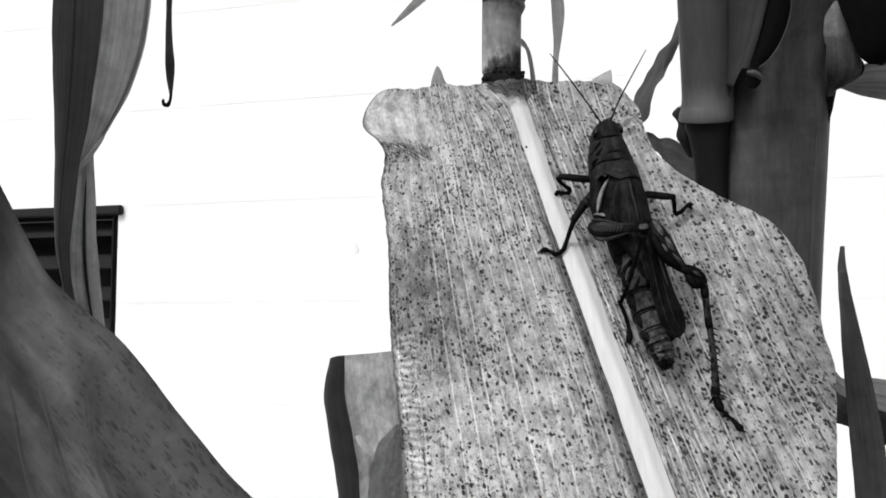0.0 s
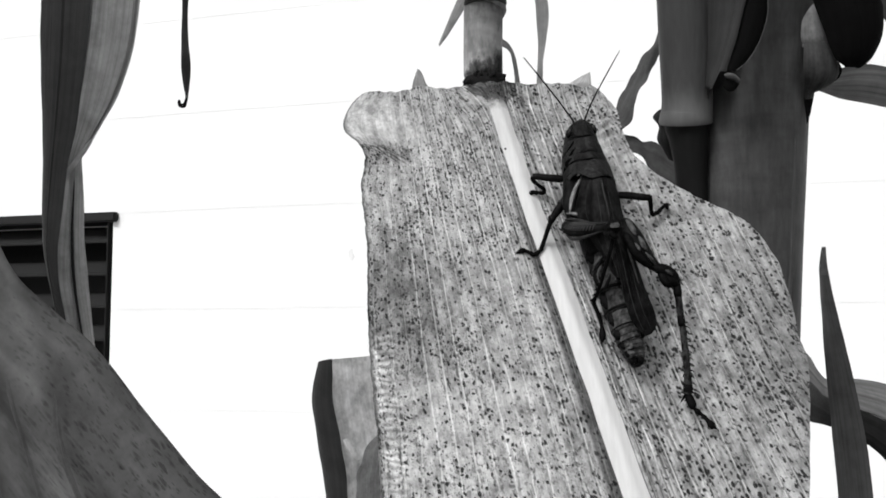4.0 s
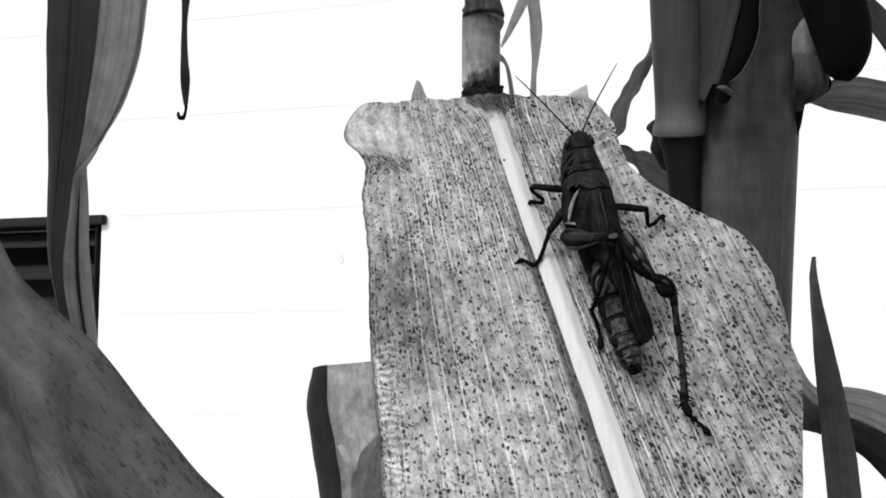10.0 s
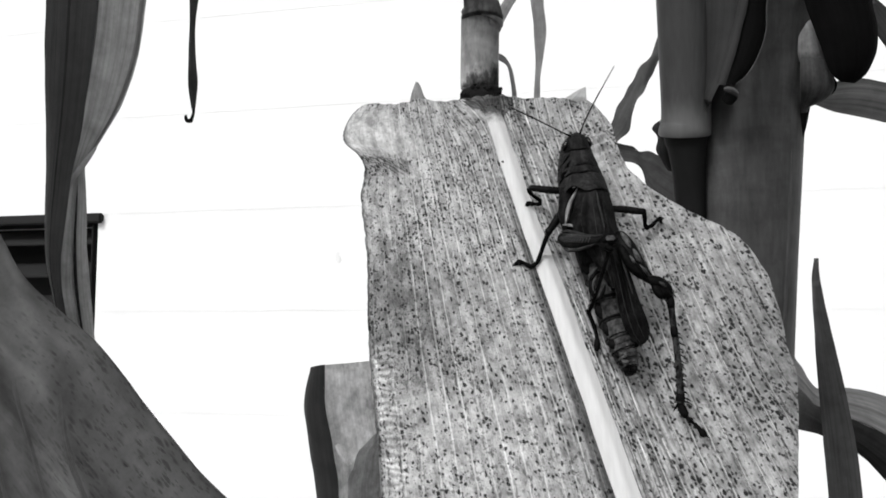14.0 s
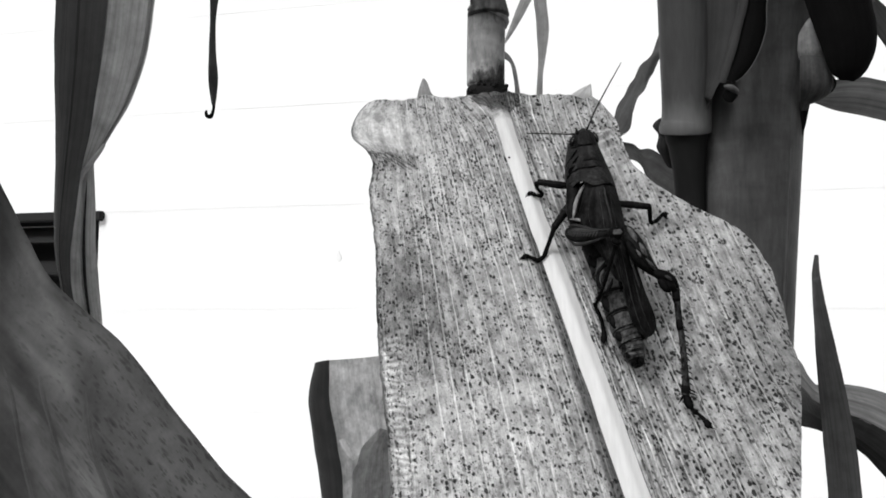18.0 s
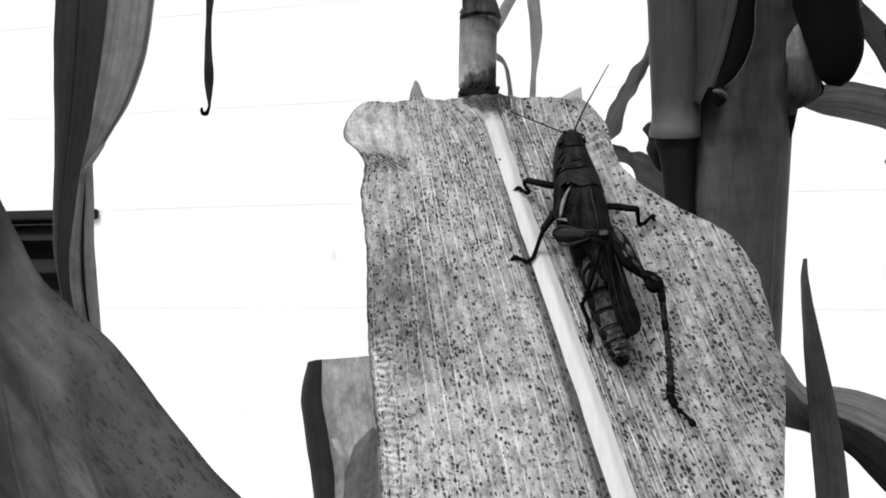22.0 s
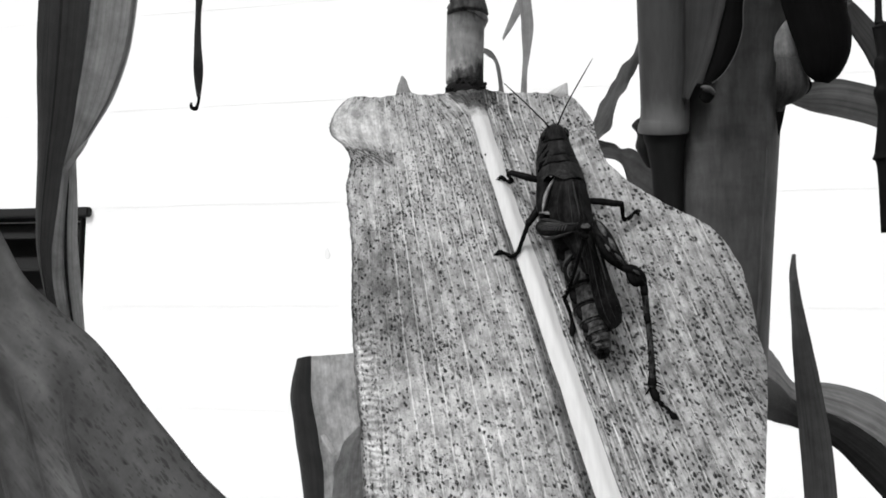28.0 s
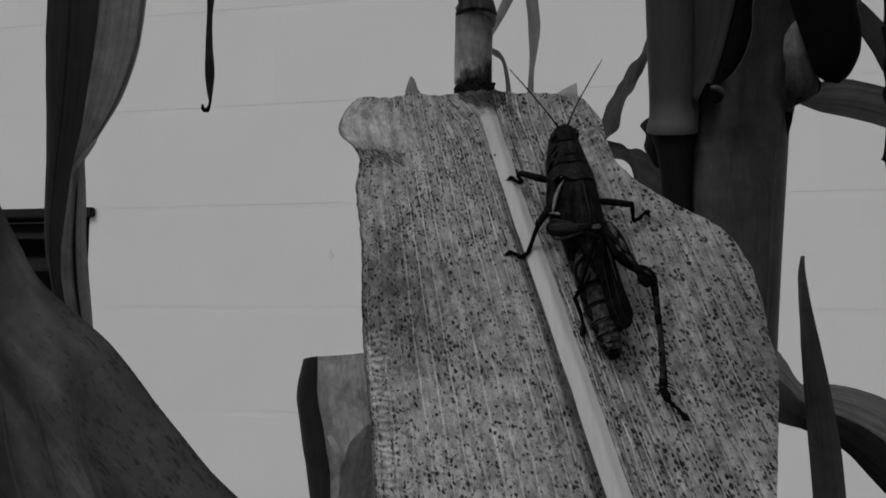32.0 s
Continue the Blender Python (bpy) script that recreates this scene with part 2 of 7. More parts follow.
    zone2 = k.math("MULTIPLY", band, k.ramp(k.math("DIVIDE", k.math("ADD", sx[1], 45.0), 40.0), [(0.1, 0.9), (0.72, 1.0), (0.98, 0.0)]))
    base = k.math("MULTIPLY", base, k.math("ADD", 1.0, k.math("MULTIPLY", zone2, k.math("SUBTRACT", k.ramp(k.math("ADD", pucker, k.math("MULTIPLY", k.math("SUBTRACT", fleck, 0.5), 0.5)), [(0.08, 0.28), (0.42, 1.0)]), 0.60))))
    # the mould stain where the blade leaves the stalk, and the shadow beside the rib, painted as a darker strip
    dv = k.math("ADD", k.math("POWER", k.math("DIVIDE", k.math("SUBTRACT", sx[0], 0.8), 5.2), 2.0), k.math("POWER", k.math("DIVIDE", k.math("SUBTRACT", sx[1], 35.0), 6.2), 2.0))
    stain = k.ramp(k.math("ADD", dv, k.math("MULTIPLY", k.math("ADD", mid, k.math("MULTIPLY", fleck, 0.5)), 0.9)), [(0.55, 0.05), (1.0, 0.35), (1.7, 1.0)])
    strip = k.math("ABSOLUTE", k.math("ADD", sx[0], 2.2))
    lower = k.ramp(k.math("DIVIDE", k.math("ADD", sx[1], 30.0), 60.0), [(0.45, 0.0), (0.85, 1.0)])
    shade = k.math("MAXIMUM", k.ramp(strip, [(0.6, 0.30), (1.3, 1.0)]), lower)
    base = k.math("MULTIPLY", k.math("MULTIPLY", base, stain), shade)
    h = k.math("ADD", k.math("MULTIPLY", vein, 0.7), k.math("ADD", k.math("MULTIPLY", mid, 0.9), k.math("MULTIPLY", fvein, 0.25)))
    k.bump(k.math("SUBTRACT", h, k.math("MULTIPLY", spot, 0.4)), 0.6, 0.00025)
    return k.done(base, 0.62, 0.2, through=0.28)


def green_leaf(name, value, spots=0.0, through=0.25, rough=0.45, spec=0.10, bands=0.0, cell=420.0, blotch=0.0):
    """Living blade: fine lengthwise streaks (u across 0..1, v along in metres), some blotches."""
    k = Nodes(name)
    st = k.noise(k.coord("UV", (1, 0.12, 1)), 34.0, 4)
    wide = k.noise(k.coord("UV", (1, 0.2, 1)), 7.0, 3)
    blot = k.noise(k.coord("Object"), 130.0, 4, 0.65)
    t = k.math("ADD", k.math("MULTIPLY", k.ramp(st, [(0.3, 0.7), (0.7, 1.15)]), 0.5), k.math("MULTIPLY", k.ramp(wide, [(0.32, 0.65), (0.68, 1.25)]), 0.5))
    base = k.math("MULTIPLY", k.math("MULTIPLY", t, k.ramp(blot, [(0.3, 0.78), (0.6, 1.08)])), value)
    if blotch:
        m1 = k.noise(k.coord("Object"), 95.0, 5, 0.7)
        m2 = k.noise(k.coord("Object", (1, 1, 0.6)), 330.0, 4, 0.7)
        base = k.math("MULTIPLY", base, k.math("ADD", 1.0 - blotch, k.math("MULTIPLY", k.math("ADD", k.ramp(m1, [(0.38, 0.3), (0.6, 1.25)]), k.ramp(m2, [(0.36, 0.35), (0.6, 1.15)])), blotch * 0.62)))
    if bands:
        b1 = k.noise(k.coord("UV", (1, 0.05, 1)), 9.0, 3)
        b2 = k.noise(k.coord("UV", (1, 0.3, 1)), 4.0, 4)
        base = k.math("MULTIPLY", base, k.math("ADD", 1.0 - bands, k.math("MULTIPLY", k.math("ADD", k.ramp(b1, [(0.35, 0.2), (0.65, 1.6)]), k.ramp(b2, [(0.35, 0.3), (0.65, 1.5)])), bands)))
    if spots:
        # pale ridges that fan out from the margin, and darker tissue between them; the dark inner part paints fold
        # shade and lens falloff
        uvs = k.split(k.coord("UV"))
        fan = k.math("SUBTRACT", uvs[0], k.math("MULTIPLY", k.math("SUBTRACT", uvs[1], 1.93), 0.62))
        fan = k.math("ADD", fan, k.math("MULTIPLY", k.math("SUBTRACT", wide, 0.5), 0.05))
        base = k.math("MULTIPLY", base, k.ramp(k.math("ADD", fan, 0.3), [(0.0, 0.85), (0.2, 0.9), (0.27, 0.75), (0.305, 1.35), (0.345, 1.2), (0.385, 0.7), (0.43, 0.95), (0.47, 0.6), (0.6, 0.45), (0.8, 0.4)]))
        # small drawn-out flecks in two sizes, thickest near the outer margin
        mask = k.ramp(k.math("ADD", fan, 0.3), [(0.15, 1.0), (0.28, 0.9), (0.4, 0.35), (0.6, 0.2)])
        for size, keep, amount in ((1.0, 0.40, 1.0), (1.9, 0.40, 0.9)):
            c = k.coord("UV", (92 * size, 42 * size, 1))
            d = k.cells(c, cell)
            p = k.split(k.cells(c, cell, "Color"))[0]
            e = k.math("SUBTRACT", k.math("MULTIPLY", k.math("SUBTRACT", p, keep), 1.15), d)
            e = k.math("ADD", e, k.math("MULTIPLY", k.math("SUBTRACT", blot, 0.56), 1.5))
            e = k.math("MINIMUM", k.math("MAXIMUM", k.math("MULTIPLY", e, 2.6), 0.0), 1.0)
            base = k.math("MULTIPLY", base, k.math("SUBTRACT", 1.0, k.math("MULTIPLY", k.math("MULTIPLY", e, mask), spots * amount)))
    k.bump(k.math("ADD", st, k.math("MULTIPLY", wide, 0.6)), 0.35, 0.0004)
    return k.done(base, rough, spec, through=through)


def cane(name, value, rough=0.4, stain=0.0, creep=0.0):
    """Stalk skin: lengthwise grain along the object's z, blotches."""
    k = Nodes(name)
    g = k.noise(k.coord("Object", (1, 1, 0.05)), 900.0, 3)
    b = k.noise(k.coord("Object", (1, 1, 0.4)), 90.0, 4, 0.6)
    base = k.math("MULTIPLY", k.math("MULTIPLY", k.ramp(g, [(0.3, 0.82), (0.7, 1.1)]), k.ramp(b, [(0.3, 0.68), (0.66, 1.25)])), value)
    if stain:
        m = k.noise(k.coord("Object", (1, 1, 0.45)), 260.0, 5, 0.7)
        w = k.noise(k.coord("Object", (0.3, 0.3, 1)), 190.0, 3, 0.6)
        base = k.math("MULTIPLY", base, k.math("MULTIPLY", k.ramp(m, [(0.40, 1.0 - stain), (0.54, 1.1)]), k.ramp(w, [(0.36, 1.0 - stain * 0.7), (0.5, 1.1)])))
    if creep:
        # black mould creeping up from the collar at that height
        up = k.math("SUBTRACT", k.split(k.coord("Object"))[2], creep)
        lean = k.math("SUBTRACT", up, k.math("MULTIPLY", k.math("ADD", k.split(k.coord("Object"))[0], 0.005), 0.42))
        e = k.math("ADD", k.math("MULTIPLY", lean, 170.0), k.math("MULTIPLY", k.math("SUBTRACT", k.noise(k.coord("Object", (1, 1, 0.6)), 330.0, 5, 0.7), 0.5), 1.6))
        base = k.math("MULTIPLY", base, k.ramp(e, [(0.1, 0.03), (0.4, 0.25), (0.6, 1.0)]))
        # darker grey upwards, below the torn sheath
        e = k.math("ADD", k.math("MULTIPLY", up, 60.0), k.math("MULTIPLY", k.math("SUBTRACT", k.noise(k.coord("Object", (1, 1, 0.4)), 240.0, 4, 0.7), 0.5), 0.5))
        base = k.math("MULTIPLY", base, k.ramp(e, [(0.30, 1.0), (0.6, 0.55), (0.9, 0.30)]))
    k.bump(k.math("ADD", g, k.math("MULTIPLY", b, 0.5)), 0.3, 0.0003)
    return k.done(base, rough, 0.10)


def waxy_cane(name, value, band):
    """Stalk skin with a pale waxy bloom fading upwards from its lower lip (object z = 0)."""
    k = Nodes(name)
    c = k.coord("Object")
    g = k.noise(k.coord("Object", (1, 1, 0.05)), 900.0, 3)
    b = k.noise(k.coord("Object", (1, 1, 0.4)), 90.0, 4, 0.6)
    skin = k.math("MULTIPLY", k.math("MULTIPLY", k.ramp(g, [(0.3, 0.82), (0.7, 1.1)]), k.ramp(b, [(0.3, 0.68), (0.66, 1.25)])), value)
    up = k.math("ADD", k.math("MULTIPLY", k.split(c)[2], 90.0), k.math("MULTIPLY", k.math("SUBTRACT", k.noise(k.coord("Object", (1, 1, 0.25)), 420.0, 3), 0.5), 0.9))
    base = k.math("ADD", skin, k.math("MULTIPLY", k.ramp(up, [(0.1, 1.0), (0.35, 0.7), (0.75, 0.0)]), band))
    k.bump(k.math("ADD", g, k.math("MULTIPLY", b, 0.5)), 0.3, 0.0003)
    return k.done(base, 0.5, 0.10)


def chitin(name, value, rough=0.38, vary=0.35, scale=700.0, spec=0.025, blotch=0.0):
    """Insect shell: fine pits and cloudy tone."""
    k = Nodes(name)
    c = k.coord("Object")
    b = k.noise(c, scale, 4, 0.6)
    f = k.noise(c, scale * 5, 2)
    base = k.math("MULTIPLY", k.math("MULTIPLY", k.ramp(b, [(0.3, 1.0 - vary), (0.7, 1.0 + vary)]), k.ramp(f, [(0.32, 0.62), (0.68, 1.38)])), value)
    if blotch:
        m = k.noise(k.coord("Object", (1.6, 0.8, 1)), scale * 1.5, 3, 0.6)
        base = k.math("MULTIPLY", base, k.ramp(m, [(0.40, 1.0 - blotch), (0.52, 1.15)]))
    k.bump(k.math("ADD", f, b), 0.6, 0.00016)
    return k.done(base, rough, spec)


def rib_skin():
    k = Nodes("rib_white")
    g = k.noise(k.coord("Object", (1, 0.05, 1)), 1500.0, 3)
    b = k.noise(k.coord("Object", (1, 0.35, 1)), 160.0, 3)
    base = k.math("MULTIPLY", k.math("MULTIPLY", k.ramp(g, [(0.3, 0.9), (0.6, 1.0)]), k.ramp(b, [(0.3, 0.88), (0.6, 1.0)])), 0.74)
    # the collar's mould has crept onto its upper end
    rot = k.math("ADD", k.math("MULTIPLY", k.math("SUBTRACT", 0.03227, k.split(k.coord("Object"))[1]), 260.0), k.math("MULTIPLY", k.math("SUBTRACT", k.noise(k.coord("Object"), 700.0, 4, 0.7), 0.5), 1.1))
    base = k.math("MULTIPLY", base, k.ramp(rot, [(0.12, 0.12), (0.45, 0.6), (0.8, 1.0)]))
    k.bump(g, 0.25, 0.0002)
    return k.done(base, 0.5, 0.12, through=0.4)


def plaster(name, value, rough=0.8, patchy=0.02):
    k = Nodes(name)
    c = k.coord("Object")
    b = k.noise(c, 4.0, 4)
    f = k.noise(c, 120.0, 4, 0.7)
    base = k.math("MULTIPLY", k.math("MULTIPLY", k.ramp(b, [(0.3, 1.0 - patchy), (0.7, 1.0 + patchy)]), k.ramp(f, [(0.3, 0.985), (0.7, 1.01)])), value)
    k.bump(f, 0.25, 0.0006)
    return k.done(base, rough, 0.2)


def soil():
    k = Nodes("soil")
    c = k.coord("Object")
    a = k.noise(c, 1.2, 5)
    b = k.noise(c, 40.0, 5, 0.7)
    base = k.math("MULTIPLY", k.math("ADD", a, b), 0.16)
    k.bump(b, 0.8, 0.02)
    return k.done(base, 0.9, 0.2)


DRY = dry_leaf()
RIB = rib_skin()
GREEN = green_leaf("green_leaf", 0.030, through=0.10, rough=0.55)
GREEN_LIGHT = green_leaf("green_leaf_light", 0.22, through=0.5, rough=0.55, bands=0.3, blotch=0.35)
VEIN = green_leaf("leaf_vein", 0.060, through=0.1, rough=0.6, spec=0.05, bands=0.3, blotch=0.5)
GREEN_SPOT = green_leaf("green_leaf_spotted", 0.052, spots=0.42, through=0.1, rough=0.6, spec=0.05, bands=0.9, cell=1.3, blotch=0.35)
HANG = green_leaf("leaf_strip", 0.022, through=0.08, rough=0.7, spec=0.03, blotch=0.85)
GREEN_SOFT = green_leaf("green_leaf_soft", 0.062, through=0.2, rough=0.6, bands=0.4)
GREEN_SIDE = green_leaf("green_leaf_side", 0.075, through=0.4, rough=0.55, bands=0.6)
GREEN_BACK = green_leaf("green_leaf_back", 0.055, through=0.3, rough=0.6, bands=0.25, blotch=0.4)
GREEN_SPIKE = green_leaf("green_leaf_spike", 0.06, bands=0.25, through=0.15, rough=0.55, spec=0.08)
# GREEN_LIT, GREEN_DEEP, GREEN_BRIGHT: lit and shaded copies of one leaf green
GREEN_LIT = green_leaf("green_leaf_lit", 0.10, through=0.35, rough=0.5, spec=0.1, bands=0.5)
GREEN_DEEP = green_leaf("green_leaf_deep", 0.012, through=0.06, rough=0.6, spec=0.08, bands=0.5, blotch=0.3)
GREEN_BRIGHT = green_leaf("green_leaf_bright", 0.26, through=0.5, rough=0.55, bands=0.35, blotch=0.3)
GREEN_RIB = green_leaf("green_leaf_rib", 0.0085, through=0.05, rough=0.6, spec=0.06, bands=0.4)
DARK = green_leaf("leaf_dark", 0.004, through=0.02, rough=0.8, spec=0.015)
COLLAR_LIT = green_leaf("leaf_collar_lit", 0.16, through=0.2, rough=0.6, spec=0.05, bands=0.2, blotch=0.75)
COLLAR = green_leaf("leaf_collar", 0.040, through=0.2, rough=0.6, spec=0.05, bands=0.4, blotch=0.7)
HALFDRY = green_leaf("leaf_half_dry", 0.56, through=0.5, blotch=0.75)
FOLD = green_leaf("leaf_fold", 0.28, through=0.45, blotch=0.8)
STRAW = green_leaf("leaf_straw", 0.25, through=0.45, blotch=0.4)
GREEN_MARGIN = green_leaf("green_leaf_margin", 0.22, through=0.4, blotch=0.3)
PALE_GREEN = green_leaf("leaf_pale_green", 0.36, through=0.5, blotch=0.3)
PALE = green_leaf("leaf_pale", 0.75, through=0.7)
CANE = cane("cane", 0.044, 0.5, 0.12)
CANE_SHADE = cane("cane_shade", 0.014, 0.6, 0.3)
CANE_PALE = cane("cane_pale", 0.25, 0.5, 0.3, 1.2452)
CANE_TORN = cane("cane_torn", 0.036, 0.6, 0.8)
CANE_DARK = cane("cane_dark", 0.006, 0.7)
MOULD = cane("mould", 0.008, 0.9)
SHELL = chitin("shell", 0.006, 0.45, 0.6, 420.0)
SHELL_DARK = chitin("shell_dark", 0.0032, 0.45, 0.5)
SHELL_PALE = chitin("shell_pale", 0.13, 0.5, 0.5)
BLACK = chitin("shell_black", 0.0014, 0.5, 0.3, spec=0.01)
SHELL_MID = chitin("shell_mid", 0.022, 0.45, 0.75, 500.0)
EYE = chitin("eye", 0.004, 0.15, 0.1, spec=0.2)
WALL = plaster("wall_paint", 0.80)
JOINT = plaster("wall_joint", 0.797, 0.8, 0.05)
FRAME = plaster("frame_paint", 0.008, 0.6)
PANE = plaster("pane_dark", 0.009, 0.6)
SOIL = soil()


# ---- mesh helpers ----
def mesh_of(bm, name, material, smooth=True):
    me = bpy.data.meshes.new(name)
    bm.to_mesh(me)
    bm.free()
    me.materials.append(material)
    for p in me.polygons:
        p.use_smooth = smooth
    return me


def part(name, bm, material, parent, label="", at=None, smooth=True):
    ob = new(name, mesh_of(bm, name, material, smooth))
    ob.parent = parent
    if at is not None:
        ob.matrix_basis = at
    if label:
        tagged(ob, label)
    return ob


def thing(name, at, label, category, group="", kind=""):
    ob = new(name)
    ob.matrix_basis = at
    ob.empty_display_size = 0.02
    return tagged(ob, label, category, group, kind)


def curve(rows, n):
    """Rows of numbers, resampled to n steps with a smooth (Catmull-Rom) curve."""
    a = np.array(rows, float)
    m = len(a)
    out = []
    for t in np.linspace(0, m - 1, n):
        i = min(int(t), m - 2)
        f = t - i
        p0, p1, p2, p3 = a[max(i - 1, 0)], a[i], a[i + 1], a[min(i + 2, m - 1)]
        out.append(0.5 * (2 * p1 + (p2 - p0) * f + (2 * p0 - 5 * p1 + 4 * p2 - p3) * f * f + (3 * p1 - p0 - 3 * p2 + p3) * f ** 3))
    return np.array(out)


def sheet(bm, grid, uvs=None):
    """Quads over a grid of points, with a uv layer."""
    vs = [[bm.verts.new(p) for p in row] for row in grid]
    layer = bm.loops.layers.uv.new("uv")
    for i in range(len(vs) - 1):
        for j in range(len(vs[0]) - 1):
            f = bm.faces.new((vs[i][j], vs[i][j + 1], vs[i + 1][j + 1], vs[i + 1][j]))
            if uvs is not None:
                for lp, (a, b) in zip(f.loops, ((i, j), (i, j + 1), (i + 1, j + 1), (i + 1, j))):
                    lp[layer].uv = uvs[a][b]
    return vs


def thicken(ob, depth):
    m = ob.modifiers.new("thickness", "SOLIDIFY")
    m.thickness, m.offset = depth, 0.0
    return ob


def blade(name, rows, material, parent, cup=0.0, wave=0.0, steps=60, cols=12, thick=0.0, label="", fold=0.0, seed=1, base=None, ragged=0.35, ridge=None, rib=None, fans=()):
    """A leaf blade between two edge lines: rows of (one edge, other edge) points. cup: bow towards -y as a share of the width;
    fold: a sharp keel along the middle; wave: ripple of the edges in metres."""
    o = Vector(base if base is not None else rows[0][0])
    a = curve([(*l, *r) for l, r in rows], steps)
    bm = bmesh.new()
    grid, uvs, run, strip, veins = [], [], 0.0, [], {}
    for i, row in enumerate(a):
        l, r = Vector(row[:3]), Vector(row[3:])
        if i:
            run += ((l + r) / 2 - last).length
        last = (l + r) / 2
        side = r - l
        line, ul = [], []
        ahead = Vector(a[min(i + 1, steps - 1)][:3]) - Vector(a[max(i - 1, 0)][:3]) + Vector(a[min(i + 1, steps - 1)][3:]) - Vector(a[max(i - 1, 0)][3:])
        out = side.cross(ahead)
        out = out.normalized() if out.length > 1e-9 else Vector((0, -1, 0))
        if out.y > 0:
            out = -out
        for j in range(cols + 1):
            s = j / cols
            p = l.lerp(r, s) + out * (side.length * (cup * 4 * s * (1 - s) + fold * (1 - abs(2 * s - 1))))
            if ridge:
                p += out * side.length * ridge[2] * math.exp(-((s - ridge[0]) / ridge[1]) ** 2)
            edge = abs(2 * s - 1) ** 2
            p += out * wave * edge * noise.noise(Vector((run * 90, s * 2.0, seed * 7.7)))
            p += side.normalized() * wave * ragged * (2 * s - 1) * noise.noise(Vector((run * 160, seed * 3.1, s))) if side.length > 1e-6 else Vector()
            line.append(p - o)
            ul.append((s, run * 10))
        if rib:
            low_, high = rib[0] - rib[1], rib[0] + rib[1]
            strip.append([])
            for q in np.linspace(low_, high, 9):
                j = min(cols - 1, int(q * cols))
                bump = 1 - ((q - rib[0]) / rib[1]) ** 2
                strip[-1].append(line[j].lerp(line[j + 1], q * cols - j) + out * side.length * 0.012 * (bump - 0.12))
        for f, (first, start, slope, half) in enumerate(fans):
            share = start + slope * (i - first)
            half *= min(1.0, max(0.15, (i - first) / 14))
            if i >= first and half < share < 0.9:
                row_ = []
                for q in np.linspace(share - half, share + half, 7):
                    j = min(cols - 1, int(q * cols))
                    bump = 1 - ((q - share) / half) ** 2
                    row_.append(line[j].lerp(line[j + 1], q * cols - j) + out * side.length * half * (0.45 * bump - 0.06))
                veins.setdefault(f, []).append(row_)
        grid.append(line)
        uvs.append(ul)
    sheet(bm, grid, uvs)
    at = parent.matrix_basis.inverted() @ Matrix.Translation(o) if parent else Matrix.Translation(o)
    ob = part(name, bm, material, parent, label, at)
    if rib:
        bm = bmesh.new()
        sheet(bm, strip, [[(low_ + (high - low_) * j / 8, i * 0.03) for j in range(9)] for i in range(len(strip))])
        part("midrib", bm, rib[2], parent, "narrow midrib", at)
    for rows_ in veins.values():
        bm = bmesh.new()
        sheet(bm, rows_, [[(j / 6, i * 0.03) for j in range(7)] for i in range(len(rows_))])
        part("vein", bm, VEIN, parent, "raised paler vein", at)
    return thicken(ob, thick) if thick else ob


def loft(bm, rows, seg=20, steps=0, flat=None):
    """A closed tube through rows of (x, y, z, half width, half height); the section stays level with the xy plane's side direction."""
    a = curve(rows, steps) if steps else np.array(rows, float)
    rings = []
    for i in range(len(a)):
        p = Vector(a[i][:3])
        d = (Vector(a[min(i + 1, len(a) - 1)][:3]) - Vector(a[max(i - 1, 0)][:3])).normalized()
        ref = Vector((0, 0, 1)) if abs(d.z) < 0.92 else Vector((0, 1, 0))
        s = d.cross(ref).normalized()
        u = s.cross(d).normalized()
        w, h = max(a[i][3], 1e-6), max(a[i][4], 1e-6)
        ring = []
        for k in range(seg):
            t = 2 * math.pi * k / seg
            c, q = math.cos(t), math.sin(t)
            if flat and q < 0:
                q *= flat
            ring.append(bm.verts.new(p + s * w * c + u * h * q))
        rings.append(ring)
    for r0, r1 in zip(rings, rings[1:]):
        for k in range(seg):
            bm.faces.new((r0[k], r0[(k + 1) % seg], r1[(k + 1) % seg], r1[k]))
    bm.faces.new(rings[0][::-1])
    bm.faces.new(rings[-1])
    bmesh.ops.recalc_face_normals(bm, faces=bm.faces)
    return rings


def box(bm, x0, x1, y0, y1, z0, z1, bevel=0.0, level=False):
    v = [bm.verts.new(p) for p in ((x0, y0, z0), (x1, y0, z0), (x1, y1, z0), (x0, y1, z0), (x0, y0, z1), (x1, y0, z1), (x1, y1, z1), (x0, y1, z1))]
    fs = [bm.faces.new([v[i] for i in f]) for f in ((0, 3, 2, 1), (4, 5, 6, 7), (0, 1, 5, 4), (1, 2, 6, 5), (2, 3, 7, 6), (3, 0, 4, 7))]
    if bevel:
        bmesh.ops.bevel(bm, geom=list({e for f in fs for e in f.edges if not level or abs(e.verts[0].co.z - e.verts[1].co.z) < 1e-6}), offset=bevel, segments=2, affect="EDGES")


# ---- setting: soil, the white block wall with its dark window, the house behind ----
bm = bmesh.new()
grid = [[Vector((x, y, 0)) for x in np.linspace(-1, 1, 60) ** 3 * 400] for y in np.linspace(-1, 1, 60) ** 3 * 400]
for row in grid:
    for p in row:
        if p.length < 20:
            p.z = 0.015 * noise.noise(p * 2.0) - 0.01
sheet(bm, grid)
ground = tagged(new("ground", mesh_of(bm, "ground", SOIL)), "bare dark garden soil below the maize plants", "soil", kind="structure")

WALL_TURN = -math.degrees(math.atan(0.22))
WALL_AT = pose(0, 1.42, 0, 0, 0, WALL_TURN)
